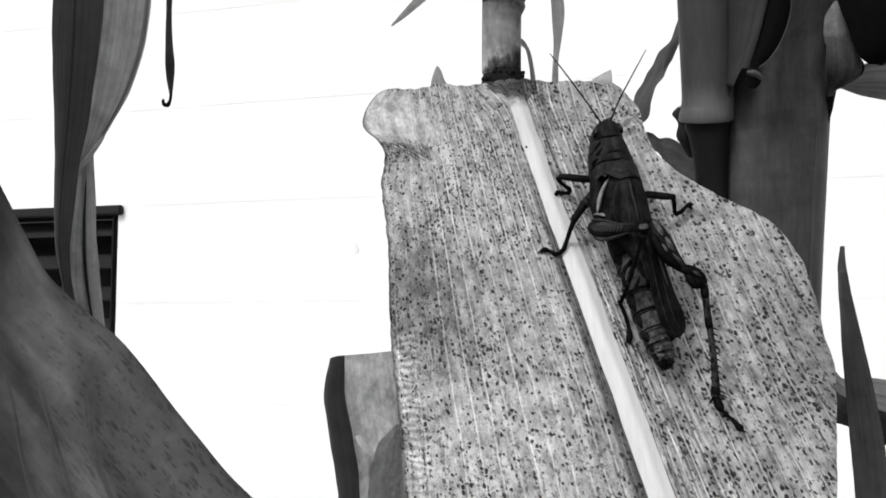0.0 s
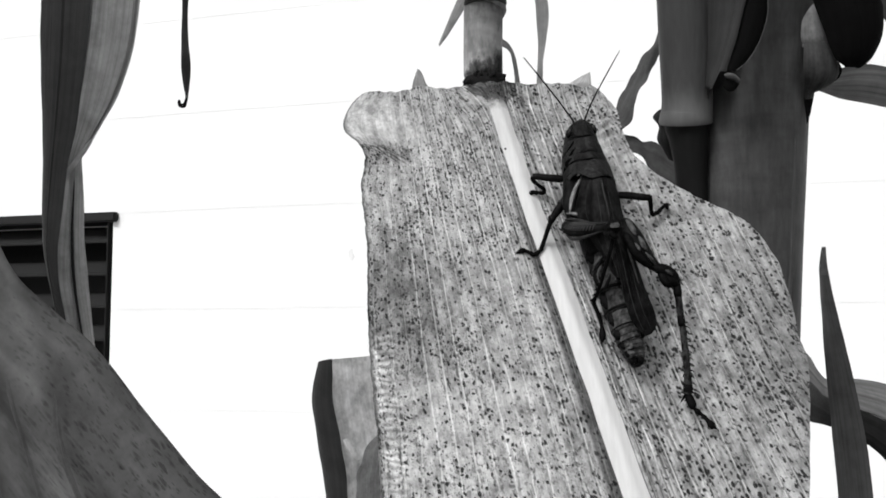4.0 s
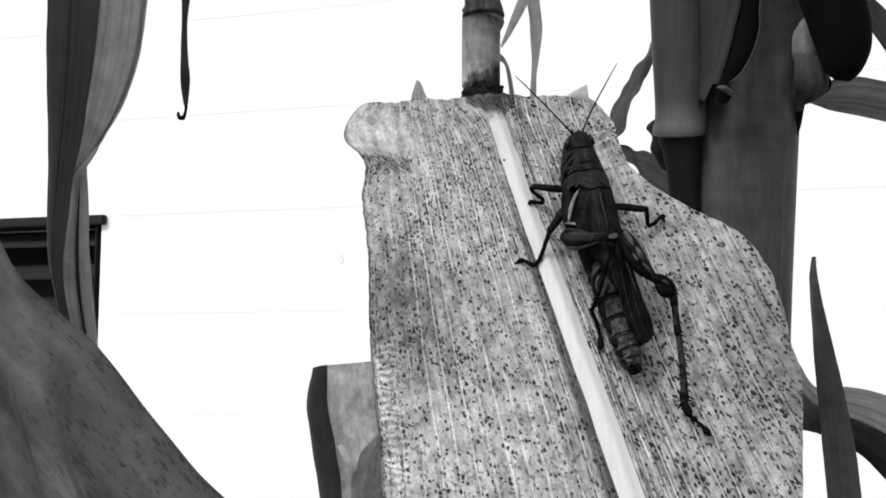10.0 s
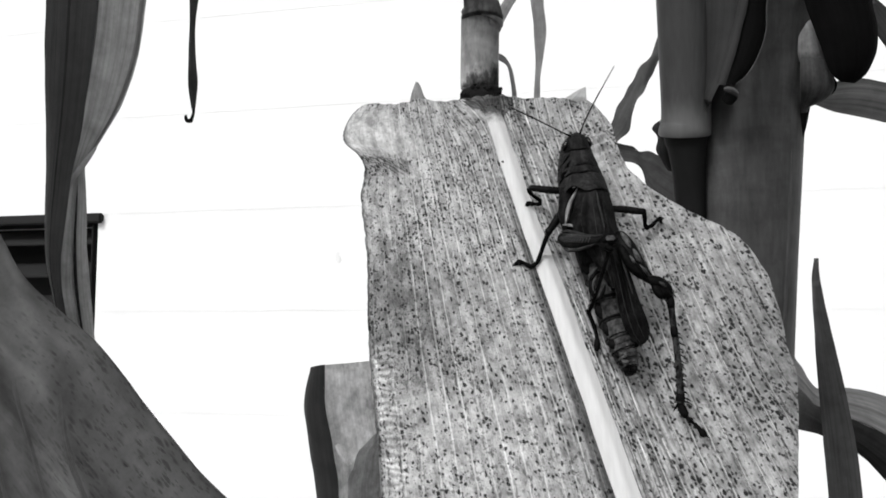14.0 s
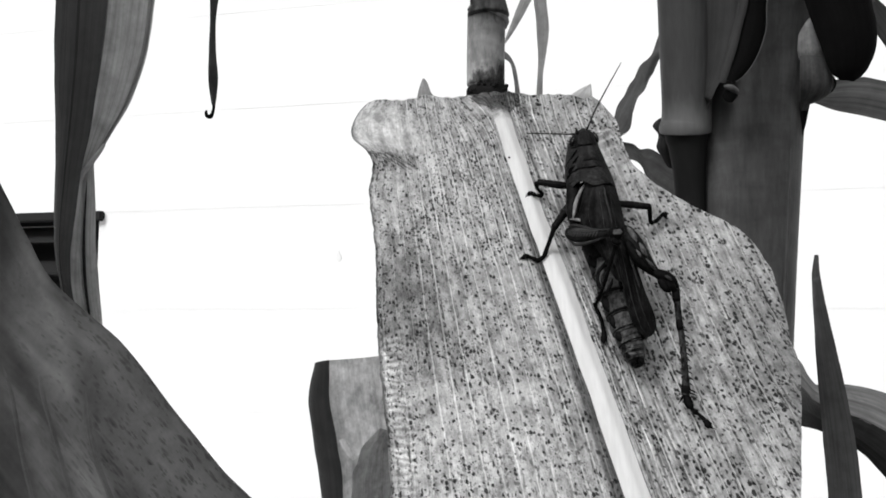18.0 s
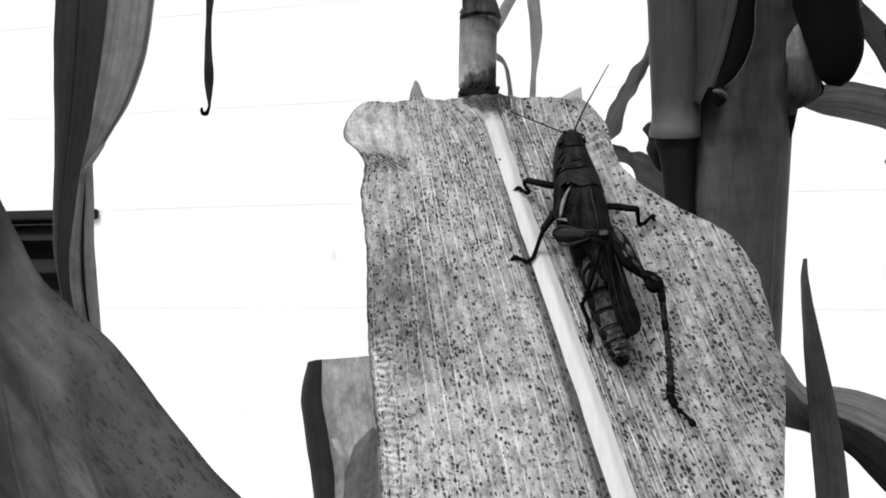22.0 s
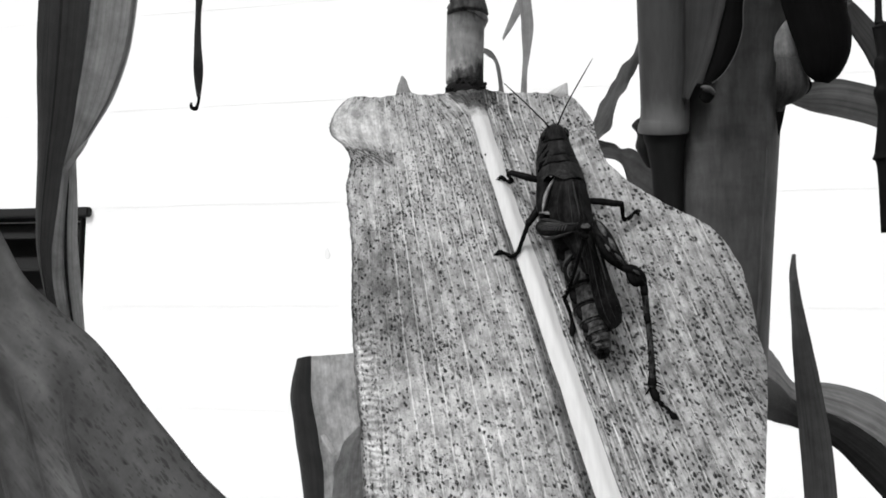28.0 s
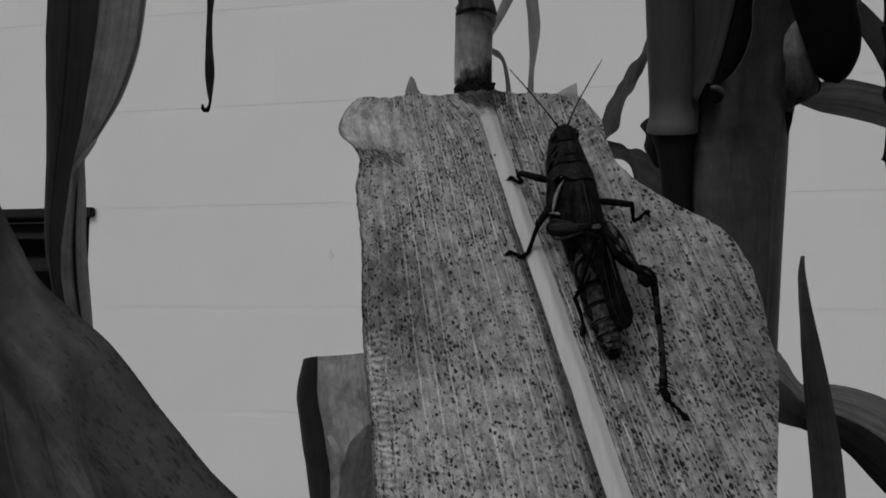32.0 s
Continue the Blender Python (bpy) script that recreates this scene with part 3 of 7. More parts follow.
# window opening, in the wall's own x and z
WX0, WX1, WZ0, WZ1 = -1.348, -0.728, 0.988, 1.408
wall = tagged(new("wall_north", None), "white painted concrete block wall in full sun", "wall", kind="structure")
wall.matrix_basis = WALL_AT
bm = bmesh.new()
for x0, x1, z0, z1 in ((-6, WX0, 0, 2.2), (WX1, 6, 0, 2.2), (WX0, WX1, 0, WZ0), (WX0, WX1, WZ1, 2.2)):
    box(bm, x0, x1, 0.0003, 0.20, z0, z1)
part("wall_core", bm, JOINT, wall, smooth=False)

# ---- the maize plant whose dry blade carries the insect ----
LEAF_AT = pose(0.0156, 0.12, 1.207, 63.096, 0, -3.189)
plant = thing("maize_plant", pose(0.0094, 0.1575, 0), "dry maize plant with one broad spotted blade bent over", "plant")
TO_PLANT = plant.matrix_basis.inverted()


def leaf_edges():
    left = [(-31.2, 36.7), (-32.7, 34.5), (-33.5, 31.8), (-33.5, 28.4), (-33.0, 26.3), (-30.4, 24.0), (-29.1, 20.9), (-28.9, 19.0), (-29.4, 15.0), (-28.3, 8.7), (-27.2, 2.2), (-26.4, -7.9), (-25.3, -17.2), (-24.4, -22.4), (-23.3, -28.9), (-22.5, -35.2), (-21.3, -44.5)]
    right = [(9.2, 36.7), (11.7, 34.2), (14.1, 29.6), (14.6, 25.0), (15.9, 19.8), (19.3, 15.6), (25.1, 10.8), (30.8, 7.4), (33.5, 4.0), (35.4, -1.3), (35.8, -7.4), (35.7, -12.9), (36.2, -16.9), (35.6, -20.7), (32.6, -34.5), (30.3, -43.6)]
    return left, right


def leaf_relief(x, y, s, m):
    """Height of the blade above its mean plane, in millimetres: s from -1 (one edge) to 1 (the other), m from the rib in mm."""
    z = 1.5 * math.exp(-((m - 1.0) / 7.0) ** 2) - 0.8
    z += 1.6 * noise.noise(Vector((x * 0.045, y * 0.03, 2.0)))
    z += 0.35 * noise.noise(Vector((x * 0.16, y * 0.12, 5.0)))
    if s < 0:
        z += 1.6 * max(0.0, -s - 0.55) ** 2 * 4 * (0.6 + 0.8 * noise.noise(Vector((0, y * 0.09, 1.0))))
        z -= 1.6 * math.exp(-((y - 24.5) / 2.2) ** 2) * max(0.0, -s - 0.45) * 2
        z += 0.25 * math.sin(y * 4.2 + 2.0 * math.sin(y * 0.7)) * max(0.0, -s - 0.80) * 5 * max(0.0, min(1.0, (8 - y) / 8))
        # a knot of creases running in from the puckered margin
        z += 0.55 * math.sin((y - 23.0) * 3.4 + (s + 1) * 5.0) * math.exp(-((y - 23.5) / 3.2) ** 2) * max(0.0, -s - 0.5) * 2
    else:
        z -= 1.5 * max(0.0, s - 0.6) ** 2 * 2.2
    z *= 1.0 - 0.85 * abs(s) ** 3
    # the puckered lobe of the other margin
    lobe = math.exp(-((x - 12.2) / 2.6) ** 2 - ((y - 26.0) / 5.0) ** 2)
    z += lobe * (0.7 + 0.55 * math.sin(y * 3.1 + 1.2 * math.sin(x * 1.3)) * math.exp(-((x - 11.5) / 1.6) ** 2))
    # pleats between the parallel veins
    z += 0.10 * math.cos(m * math.pi * 2 / 2.3)
    return z


def build_main_leaf():
    left, right = leaf_edges()
    rib = [(-7.8, 39.9), (-6.7, 31.6), (-3.5, 18.9), (-1.0, 8.7), (1.5, -1.0), (4.7, -13.5), (7.8, -24.8), (10.4, -34.7), (12.9, -43.9)]
    ly, lx = np.array([p[1] for p in left]), np.array([p[0] for p in left])
    ry, rx = np.array([p[1] for p in right]), np.array([p[0] for p in right])
    my, mx = np.array([p[1] for p in rib]), np.array([p[0] for p in rib])
    rows, cols = 230, 100
    top, low = 36.2, -43.8

    def smooth(ys, xs, y):
        return sum(w * np.interp(y + d, ys[::-1], xs[::-1]) for d, w in ((-1.2, 0.2), (-0.5, 0.2), (0, 0.2), (0.5, 0.2), (1.2, 0.2)))

    def rib_width(y):
        return 0.25 + np.interp(y, [low, 10, 32.3 - 3, 32.3], [1.5, 1.32, 1.25, 1.1])

    for half in (-1, 1):
        bm = bmesh.new()
        grid, uvs = [], []
        for i in range(rows + 1):
            f = i / rows
            y = top + (low - top) * f
            a, b, c = smooth(ly, lx, y), smooth(ry, rx, y), np.interp(y, my[::-1], mx[::-1])
            a += 0.25 * noise.noise(Vector((y * 0.5, 1, 1))) + 0.12 * noise.noise(Vector((y * 1.6, 3, 1)))
            b += 0.10 * noise.noise(Vector((y * 0.5, 9, 1)))
            w = rib_width(y) - 0.25 if y < 32.3 else 0.0
            line, ul = [], []
            for j in range(cols + 1):
                g = j / cols
                x = a + (c - w - a) * g if half < 0 else c + w + (b - c - w) * g
                s = (x - c) / max(1e-6, c - a) if half < 0 else (x - c) / max(1e-6, b - c)
                u = 30.0 * (x - c) / (c - np.interp(y, (low, top), (lx[-1], lx[4] + 1.0)))
                edge = min(1.0, max(0.0, (-s - 0.55) / 0.4))
                u = u + (30.0 * s - u) * edge * edge * (3 - 2 * edge)
                u += 0.03 * max(0.0, y - 24.0) ** 2 * math.exp(-((u + 7.0) / 5.5) ** 2)
                u = u if half < 0 else (x - c) * 0.95
                # the torn upper rim is not level
                yy = y + (1 - f) ** 14 * (1.1 * math.exp(-((x + 20.5) / 2.5) ** 2) + 0.7 * noise.noise(Vector((x * 0.13, 4, 4))) + 0.3 * noise.noise(Vector((x * 0.7, 4, 8))) + 0.02 * x - 0.17 * max(0.0, -28.8 - x) ** 2)
                line.append(Vector((x, yy, leaf_relief(x, yy, s, x - c))) / 1000)
                ul.append((u, yy))
            grid.append(line)
            uvs.append(ul)
        sheet(bm, grid, uvs)
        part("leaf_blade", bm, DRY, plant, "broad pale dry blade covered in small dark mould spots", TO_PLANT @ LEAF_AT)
    # white midrib, a low rounded ridge between the two halves
    bm = bmesh.new()
    grid = []
    for y in np.linspace(32.3, low, 90):
        c, w = np.interp(y, my[::-1], mx[::-1]), rib_width(y)
        w *= 1 + 0.05 * noise.noise(Vector((y * 0.25, 3, 3)))
        grid.append([Vector((c + w * k, y, leaf_relief(c + w * k, y, 0, w * k) + 0.12 + 0.45 * (1 - k * k))) / 1000 for k in np.linspace(-1, 1, 15)])
    sheet(bm, grid)
    part("midrib", bm, RIB, plant, "raised white midrib", TO_PLANT @ LEAF_AT)
    # a speck of mould on the rib
    y = 21.3
    c, w = np.interp(y, my[::-1], mx[::-1]), rib_width(y)
    k = max(-0.7, (-5.45 - c) / w)
    z = leaf_relief(c + w * k, y, 0, w * k) + 0.14 + 0.45 * (1 - k * k)
    bm = bmesh.new()
    loft(bm, [(-0.00022, 0, 0, 0.00004, 0.00003), (-0.0001, 0.00004, 0.00003, 0.0002, 0.00008), (0.00009, 0, 0.00003, 0.00024, 0.00008), (0.00022, -0.00003, 0, 0.00005, 0.00003)], 10, 12)
    part("mould_speck", bm, MOULD, plant, "", TO_PLANT @ LEAF_AT @ Matrix.Translation(Vector((c + w * k, y, z)) / 1000))


build_main_leaf()

# the stalk behind the blade: internodes, a jagged upper sheath and the mouldy collar
def stalk(name, rows, material, parent, seg=24, steps=0, label=""):
    """A cane through rows of (point, radius), in world metres."""
    o = Vector(rows[0][0])
    bm = bmesh.new()
    loft(bm, [(*(Vector(p) - o), r, r) for p, r in rows], seg, steps)
    return part(name, bm, material, parent, label, parent.matrix_basis.inverted() @ Matrix.Translation(o))


stalk("stalk", [((0.0134, 0.1775, 0), 0.0060), ((0.0124, 0.1695, 0.6), 0.0058), ((0.011, 0.16, 1.1611), 0.0046), ((0.0094, 0.1555, 1.2126), 0.0041), ((0.0085, 0.1528, 1.2429), 0.0038), ((0.0082, 0.1525, 1.2469), 0.0039), ((0.0083, 0.1516, 1.2572), 0.0039), ((0.0084, 0.1514, 1.2595), 0.0040), ((0.0086, 0.1514, 1.2599), 0.0045), ((0.0088, 0.1513, 1.2605), 0.0044), ((0.009, 0.1513, 1.2611), 0.0037)], CANE_PALE, plant, 24, 90, "thin pale cane behind the blade")
stalk("sheath", [((0.0087, 0.1504, 1.2593), 0.0038), ((0.0087, 0.1504, 1.2599), 0.0043), ((0.0087, 0.1503, 1.2608), 0.0041), ((0.0086, 0.1502, 1.2621), 0.0037), ((0.0084, 0.1501, 1.2632), 0.0035), ((0.0086, 0.1498, 1.2659), 0.0038), ((0.0087, 0.1494, 1.2705), 0.0039), ((0.0089, 0.1475, 1.2921), 0.0034), ((0.0094, 0.1453, 1.3171), 0.0027)], CANE_TORN, plant, 20, 20, "torn dark sheath round the cane")
stalk("collar", [((0.0082, 0.1501, 1.2404), 0.0023), ((0.0082, 0.1499, 1.2417), 0.0037), ((0.0083, 0.1498, 1.2429), 0.0042), ((0.0085, 0.1498, 1.2438), 0.0041), ((0.0086, 0.1497, 1.2445), 0.0038), ((0.0086, 0.1496, 1.2451), 0.0035)], MOULD, plant, 18, 16, "black mouldy collar where the blade joins the cane")
rng = random.Random(4)
for i in range(44):
    a = rng.uniform(-1, 1)
    c = Vector((0.0083, 0.1498, 1.2433)) + Vector((a * 0.0044, -0.0036 * math.sqrt(max(0.0, 1 - a * a)) - 0.0003, rng.uniform(-0.0016, 0.0011) + 0.0005 * max(0.0, a)))
    w = rng.uniform(0.0002, 0.0005)
    stalk("mould_clump", [(c - Vector((0, 0, w)), w * 0.3), (c - Vector((0, 0, w * 0.4)), w), (c + Vector((0, 0, w * 0.5)), w * 0.9), (c + Vector((0, 0, w * 0.9)), w * 0.2)], MOULD, plant, 7)
blade("leaf_tip", [((-0.0062, 0.1433, 1.2377), (-0.0006, 0.1433, 1.2375)), ((-0.0057, 0.1431, 1.24), (-0.0019, 0.143, 1.2403)), ((-0.0053, 0.1429, 1.242), (-0.0029, 0.1429, 1.2416)), ((-0.0048, 0.1428, 1.2435), (-0.0035, 0.1428, 1.2433)), ((-0.0045, 0.1427, 1.2443), (-0.0041, 0.1427, 1.2442))], FOLD, plant, 0.2, steps=16, cols=6)
blade("leaf_flap", [((0.0229, 0.1361, 1.2392), (0.0268, 0.1362, 1.2377)), ((0.0242, 0.136, 1.24), (0.0268, 0.1361, 1.2391)), ((0.0256, 0.136, 1.2408), (0.0266, 0.1359, 1.2412))], PALE, plant, 0.05, steps=12, cols=6)

# narrow blades behind the dry leaf
back = thing("back_leaf", pose(-0.0352, 0.2767, 1.0207), "half-dry folded maize leaf standing behind the spotted blade", "leaf")
blade("front_fold", [((-0.041, 0.2424, 1.1834), (-0.0353, 0.2352, 1.1851)), ((-0.0424, 0.2429, 1.1771), (-0.0355, 0.2358, 1.1777)), ((-0.0428, 0.2435, 1.17), (-0.035, 0.2364, 1.1709)), ((-0.0417, 0.2443, 1.1612), (-0.0333, 0.2372, 1.1624)), ((-0.0399, 0.2452, 1.1507), (-0.0316, 0.2381, 1.1521)), ((-0.0387, 0.2462, 1.1401), (-0.0309, 0.239, 1.1418)), ((-0.0369, 0.2479, 1.1207), (-0.0288, 0.2406, 1.123)), ((-0.0343, 0.2508, 1.0873), (-0.0247, 0.2435, 1.0906))], GREEN, back, 0.15, 0.0006, label="dark folded edge")
blade("leaf_blade", [((-0.0381, 0.2398, 1.1846), (-0.0173, 0.2522, 1.186)), ((-0.0381, 0.2404, 1.1773), (-0.0155, 0.253, 1.1761)), ((-0.0376, 0.241, 1.1703), (-0.0136, 0.2538, 1.167)), ((-0.0357, 0.2418, 1.1616), (-0.0118, 0.2546, 1.1578)), ((-0.0343, 0.2427, 1.1512), (-0.0109, 0.2556, 1.1468)), ((-0.0336, 0.2436, 1.1407), (-0.0099, 0.2567, 1.1339)), ((-0.0313, 0.2453, 1.1216), (-0.0081, 0.2582, 1.1174)), ((-0.0273, 0.2482, 1.0885), (-0.0044, 0.2612, 1.0826))], HALFDRY, back, 0.10, 0.001, seed=4)
blade("inner_fold", [((-0.0190, 0.2340, 1.1645), (-0.0166, 0.2436, 1.1627)), ((-0.0219, 0.2345, 1.1625), (-0.0162, 0.2441, 1.1595)), ((-0.0244, 0.2349, 1.1601), (-0.0159, 0.2446, 1.1567)), ((-0.0258, 0.2355, 1.1570), (-0.0156, 0.2452, 1.1531)), ((-0.0267, 0.2361, 1.1532), (-0.0152, 0.2458, 1.1488)), ((-0.0278, 0.2370, 1.1487), (-0.0149, 0.2468, 1.1434)), ((-0.0284, 0.2382, 1.1420), (-0.0139, 0.2480, 1.1362)), ((-0.0279, 0.2409, 1.1263), (-0.0122, 0.2508, 1.1198))], FOLD, back, 0.03, 0.0010, seed=41, ragged=1.0, label="greener inner fold")
blade("crease", [((-0.0321, 0.2362, 1.1608), (-0.0304, 0.2362, 1.1615)), ((-0.0310, 0.2360, 1.1589), (-0.0290, 0.2360, 1.1599)), ((-0.0296, 0.2360, 1.1567), (-0.0276, 0.2360, 1.1575)), ((-0.0283, 0.2362, 1.1545), (-0.0269, 0.2362, 1.1552))], HALFDRY, back, 0.15, 0.0008, steps=20, seed=43, ragged=1.2, label="bright crease of the fold")
stalk("stem", [((0.0012, 0.286, 0), 0.0060), ((-0.0173, 0.2837, 0.8258), 0.0055), ((-0.017, 0.2584, 1.058), 0.0040), ((-0.017, 0.2552, 1.0939), 0.0025)], CANE, back, 14, 30)

upright = thing("narrow_leaf", pose(0.0234, 0.1764, 1.3173), "narrow grey maize leaf hanging behind the bent cane", "leaf", "hanging strips")
blade("leaf_blade", [((0.0102, 0.1487, 1.3136), (0.0112, 0.1486, 1.3147)), ((0.0151, 0.1609, 1.311), (0.0177, 0.1607, 1.3135)), ((0.0211, 0.1786, 1.2928), (0.0241, 0.1767, 1.2918)), ((0.0216, 0.1799, 1.2778), (0.0247, 0.178, 1.2769)), ((0.0226, 0.1806, 1.2696), (0.0253, 0.1787, 1.2688)), ((0.023, 0.1812, 1.2627), (0.0248, 0.1793, 1.2621)), ((0.0229, 0.1817, 1.2573), (0.024, 0.1797, 1.2567)), ((0.0225, 0.1822, 1.2511), (0.024, 0.1803, 1.2506))], STRAW, upright, 0.12, 0.0006, seed=3)
curl = thing("curled_strip", pose(0.0126, 0.1607, 1.2563), "thin curled dry leaf strip beside the cane", "leaf", "hanging strips")
blade("leaf_blade", [((0.0117, 0.1608, 1.2557), (0.012, 0.1587, 1.2559)), ((0.0129, 0.1608, 1.2547), (0.0131, 0.1588, 1.2556)), ((0.0143, 0.161, 1.2535), (0.0146, 0.1589, 1.2543)), ((0.0147, 0.1612, 1.2508), (0.0157, 0.1591, 1.2516)), ((0.0151, 0.1614, 1.2478), (0.0162, 0.1594, 1.2478)), ((0.0151, 0.1618, 1.2442), (0.0163, 0.1598, 1.2436))], STRAW, curl, 0.1, 0.0008, cols=6, seed=5)
loose = thing("loose_strip", pose(0.0345, 0.2884, 1.3452), "pale thin leaf strip blowing behind the cane", "leaf", "hanging strips")
blade("leaf_blade", [((0.0102, 0.1491, 1.3089), (0.0109, 0.149, 1.3101)), ((0.0293, 0.2283, 1.3443), (0.0329, 0.2282, 1.3452)), ((0.0389, 0.2884, 1.3452), (0.0422, 0.2885, 1.3441)), ((0.03, 0.2902, 1.3254), (0.034, 0.2903, 1.3243)), ((0.0256, 0.2911, 1.3144), (0.0283, 0.2912, 1.3133)), ((0.0225, 0.2919, 1.306), (0.023, 0.2919, 1.3052))], STRAW, loose, 0.1, 0.0004, cols=6, seed=6)

def vein_line(rows, share, width, material, parent, lift=0.0004, name="midrib", steps=60):
    """A slim rib along a blade, at a share of its width."""
    line = []
    for l, r in rows:
        c = Vector(l).lerp(Vector(r), share) + Vector((0, -lift, 0))
        d = (Vector(r) - Vector(l)).normalized() * width / 2
        line.append((tuple(c - d), tuple(c + d)))
    return blade(name, line, material, parent, 0.35, steps=steps, cols=6)


# ---- the standing maize at the other side ----
tall = thing("maize_stalks", pose(0.0764, 0.1888, 0), "thick green maize stalks with leaf sheaths standing in shade", "plant")
stalk("thick_stalk", [((0.0721, 0.2108, 0), 0.0150), ((0.0701, 0.2028, 0.6), 0.0146), ((0.075, 0.2006, 1.1442), 0.0129), ((0.0757, 0.1975, 1.1799), 0.0129), ((0.0767, 0.195, 1.2086), 0.0129), ((0.0775, 0.1931, 1.23), 0.0131), ((0.0784, 0.1915, 1.2486), 0.0132), ((0.079, 0.19, 1.2658), 0.0138), ((0.0798, 0.1887, 1.2801), 0.0147), ((0.0807, 0.1869, 1.3015), 0.0150)], CANE, tall, 32, 60, "thick smooth stalk wrapped in its sheath")
stalk("thin_stalk", [((0.065, 0.2287, 0), 0.0044), ((0.065, 0.2187, 0.6), 0.0042), ((0.0621, 0.1937, 1.1665), 0.0036), ((0.0623, 0.1894, 1.2153), 0.0036), ((0.0618, 0.1879, 1.232), 0.0038), ((0.0613, 0.1872, 1.2404), 0.0046), ((0.061, 0.1869, 1.2432), 0.0052), ((0.0609, 0.1868, 1.2453), 0.0053)], CANE_DARK, tall, 28, 60, "dark lower cane")
stalk("cane_sheath", [((0.0606, 0.1869, 1.2442), 0.0060), ((0.0606, 0.1868, 1.2446), 0.0063), ((0.0607, 0.1868, 1.2454), 0.0063), ((0.0609, 0.1866, 1.2471), 0.0061), ((0.061, 0.1862, 1.2515), 0.0060), ((0.0607, 0.1851, 1.2641), 0.0063), ((0.0602, 0.1839, 1.278), 0.0064), ((0.0593, 0.1821, 1.2989), 0.0066)], waxy_cane("cane_waxy", 0.042, 0.045), tall, 28, 70, "smooth sheath with a flared lip over the node")
blade("sheath_edge", [((0.0636, 0.1791, 1.2873), (0.071, 0.1733, 1.2845)), ((0.0638, 0.1805, 1.2709), (0.07, 0.1747, 1.2686)), ((0.064, 0.1811, 1.2641), (0.0687, 0.1753, 1.262)), ((0.0641, 0.1816, 1.2586), (0.0671, 0.1757, 1.2568)), ((0.0641, 0.182, 1.2539), (0.0647, 0.1761, 1.2521)), ((0.0641, 0.1824, 1.2491), (0.0626, 0.1765, 1.2475))], GREEN, tall, 0.10, 0.0003, label="free edge of the leaf sheath")
dark_rows = [((0.0727, 0.1690, 1.2878), (0.0776, 0.1670, 1.2867)), ((0.0704, 0.1703, 1.2723), (0.0743, 0.1684, 1.2715)), ((0.0691, 0.1709, 1.2658), (0.0740, 0.1691, 1.2641)), ((0.0674, 0.1715, 1.2594), (0.0722, 0.1696, 1.2582)), ((0.0661, 0.1719, 1.2553), (0.0695, 0.1700, 1.2539)), ((0.0654, 0.1722, 1.2527), (0.0669, 0.1702, 1.2518))]
lip_rows = [((0.0710, 0.1690, 1.2878), (0.0725, 0.1676, 1.2870)), ((0.0685, 0.1702, 1.2722), (0.0703, 0.1688, 1.2716)), ((0.0673, 0.1709, 1.2658), (0.0690, 0.1695, 1.2653)), ((0.0658, 0.1714, 1.2600), (0.0674, 0.1701, 1.2592)), ((0.0644, 0.1719, 1.2553), (0.0660, 0.1706, 1.2546)), ((0.0634, 0.1722, 1.2524), (0.0651, 0.1709, 1.2520))]
pod_rows = [((0.0831, 0.1720, 1.2893), (0.1025, 0.1738, 1.2903)), ((0.0849, 0.1722, 1.2731), (0.1022, 0.1752, 1.2743)), ((0.0864, 0.1722, 1.2663), (0.1033, 0.1758, 1.2674)), ((0.0879, 0.1722, 1.2607), (0.1031, 0.1762, 1.2621)), ((0.0892, 0.1722, 1.2572), (0.1014, 0.1764, 1.2581)), ((0.0906, 0.1724, 1.2549), (0.0993, 0.1766, 1.2554)), ((0.0926, 0.1726, 1.2533), (0.0966, 0.1766, 1.2542))]
# shade of the near-black leaves and light of the lip sit in the colours
blade("dark_leaf", dark_rows, DARK, tall, 0.30, 0.0004, seed=8, label="leaf lying on the stalk, its shade painted dark")
blade("leaf_lip", lip_rows, GREEN, tall, 0.25, 0.0004, seed=38, label="rolled lip of the dark leaf, its light painted in")
for share in (0.97,):
    vein_line(dark_rows, share, 0.00022, GREEN_SOFT, tall, 0.0008, "leaf_margin")
vein_line(pod_rows, 0.97, 0.00025, GREEN_SOFT, tall, 0.0008, "leaf_margin")
blade("bud", [((0.0645, 0.1702, 1.2513), (0.0645, 0.1703, 1.2508)), ((0.0653, 0.1699, 1.2515), (0.0654, 0.1700, 1.2503)), ((0.0664, 0.1698, 1.2513), (0.0664, 0.1700, 1.2502)), ((0.0674, 0.1700, 1.2507), (0.0671, 0.1701, 1.2498)), ((0.0680, 0.1702, 1.2500), (0.0676, 0.1703, 1.2495))], GREEN_SIDE, tall, 0.25, 0.0003, steps=24, seed=9, label="small curled leaf base")
blade("bud", [((0.0652, 0.1712, 1.2505), (0.0645, 0.1716, 1.2491)), ((0.0661, 0.1709, 1.2501), (0.0654, 0.1713, 1.2478)), ((0.0671, 0.1709, 1.2497), (0.0666, 0.1713, 1.2477)), ((0.0679, 0.1711, 1.2493), (0.0675, 0.1714, 1.2485))], DARK, tall, 0.15, 0.0006, steps=24, seed=29, label="shrivelled dark leaf base")
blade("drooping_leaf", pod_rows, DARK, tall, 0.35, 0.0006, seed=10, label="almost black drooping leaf")
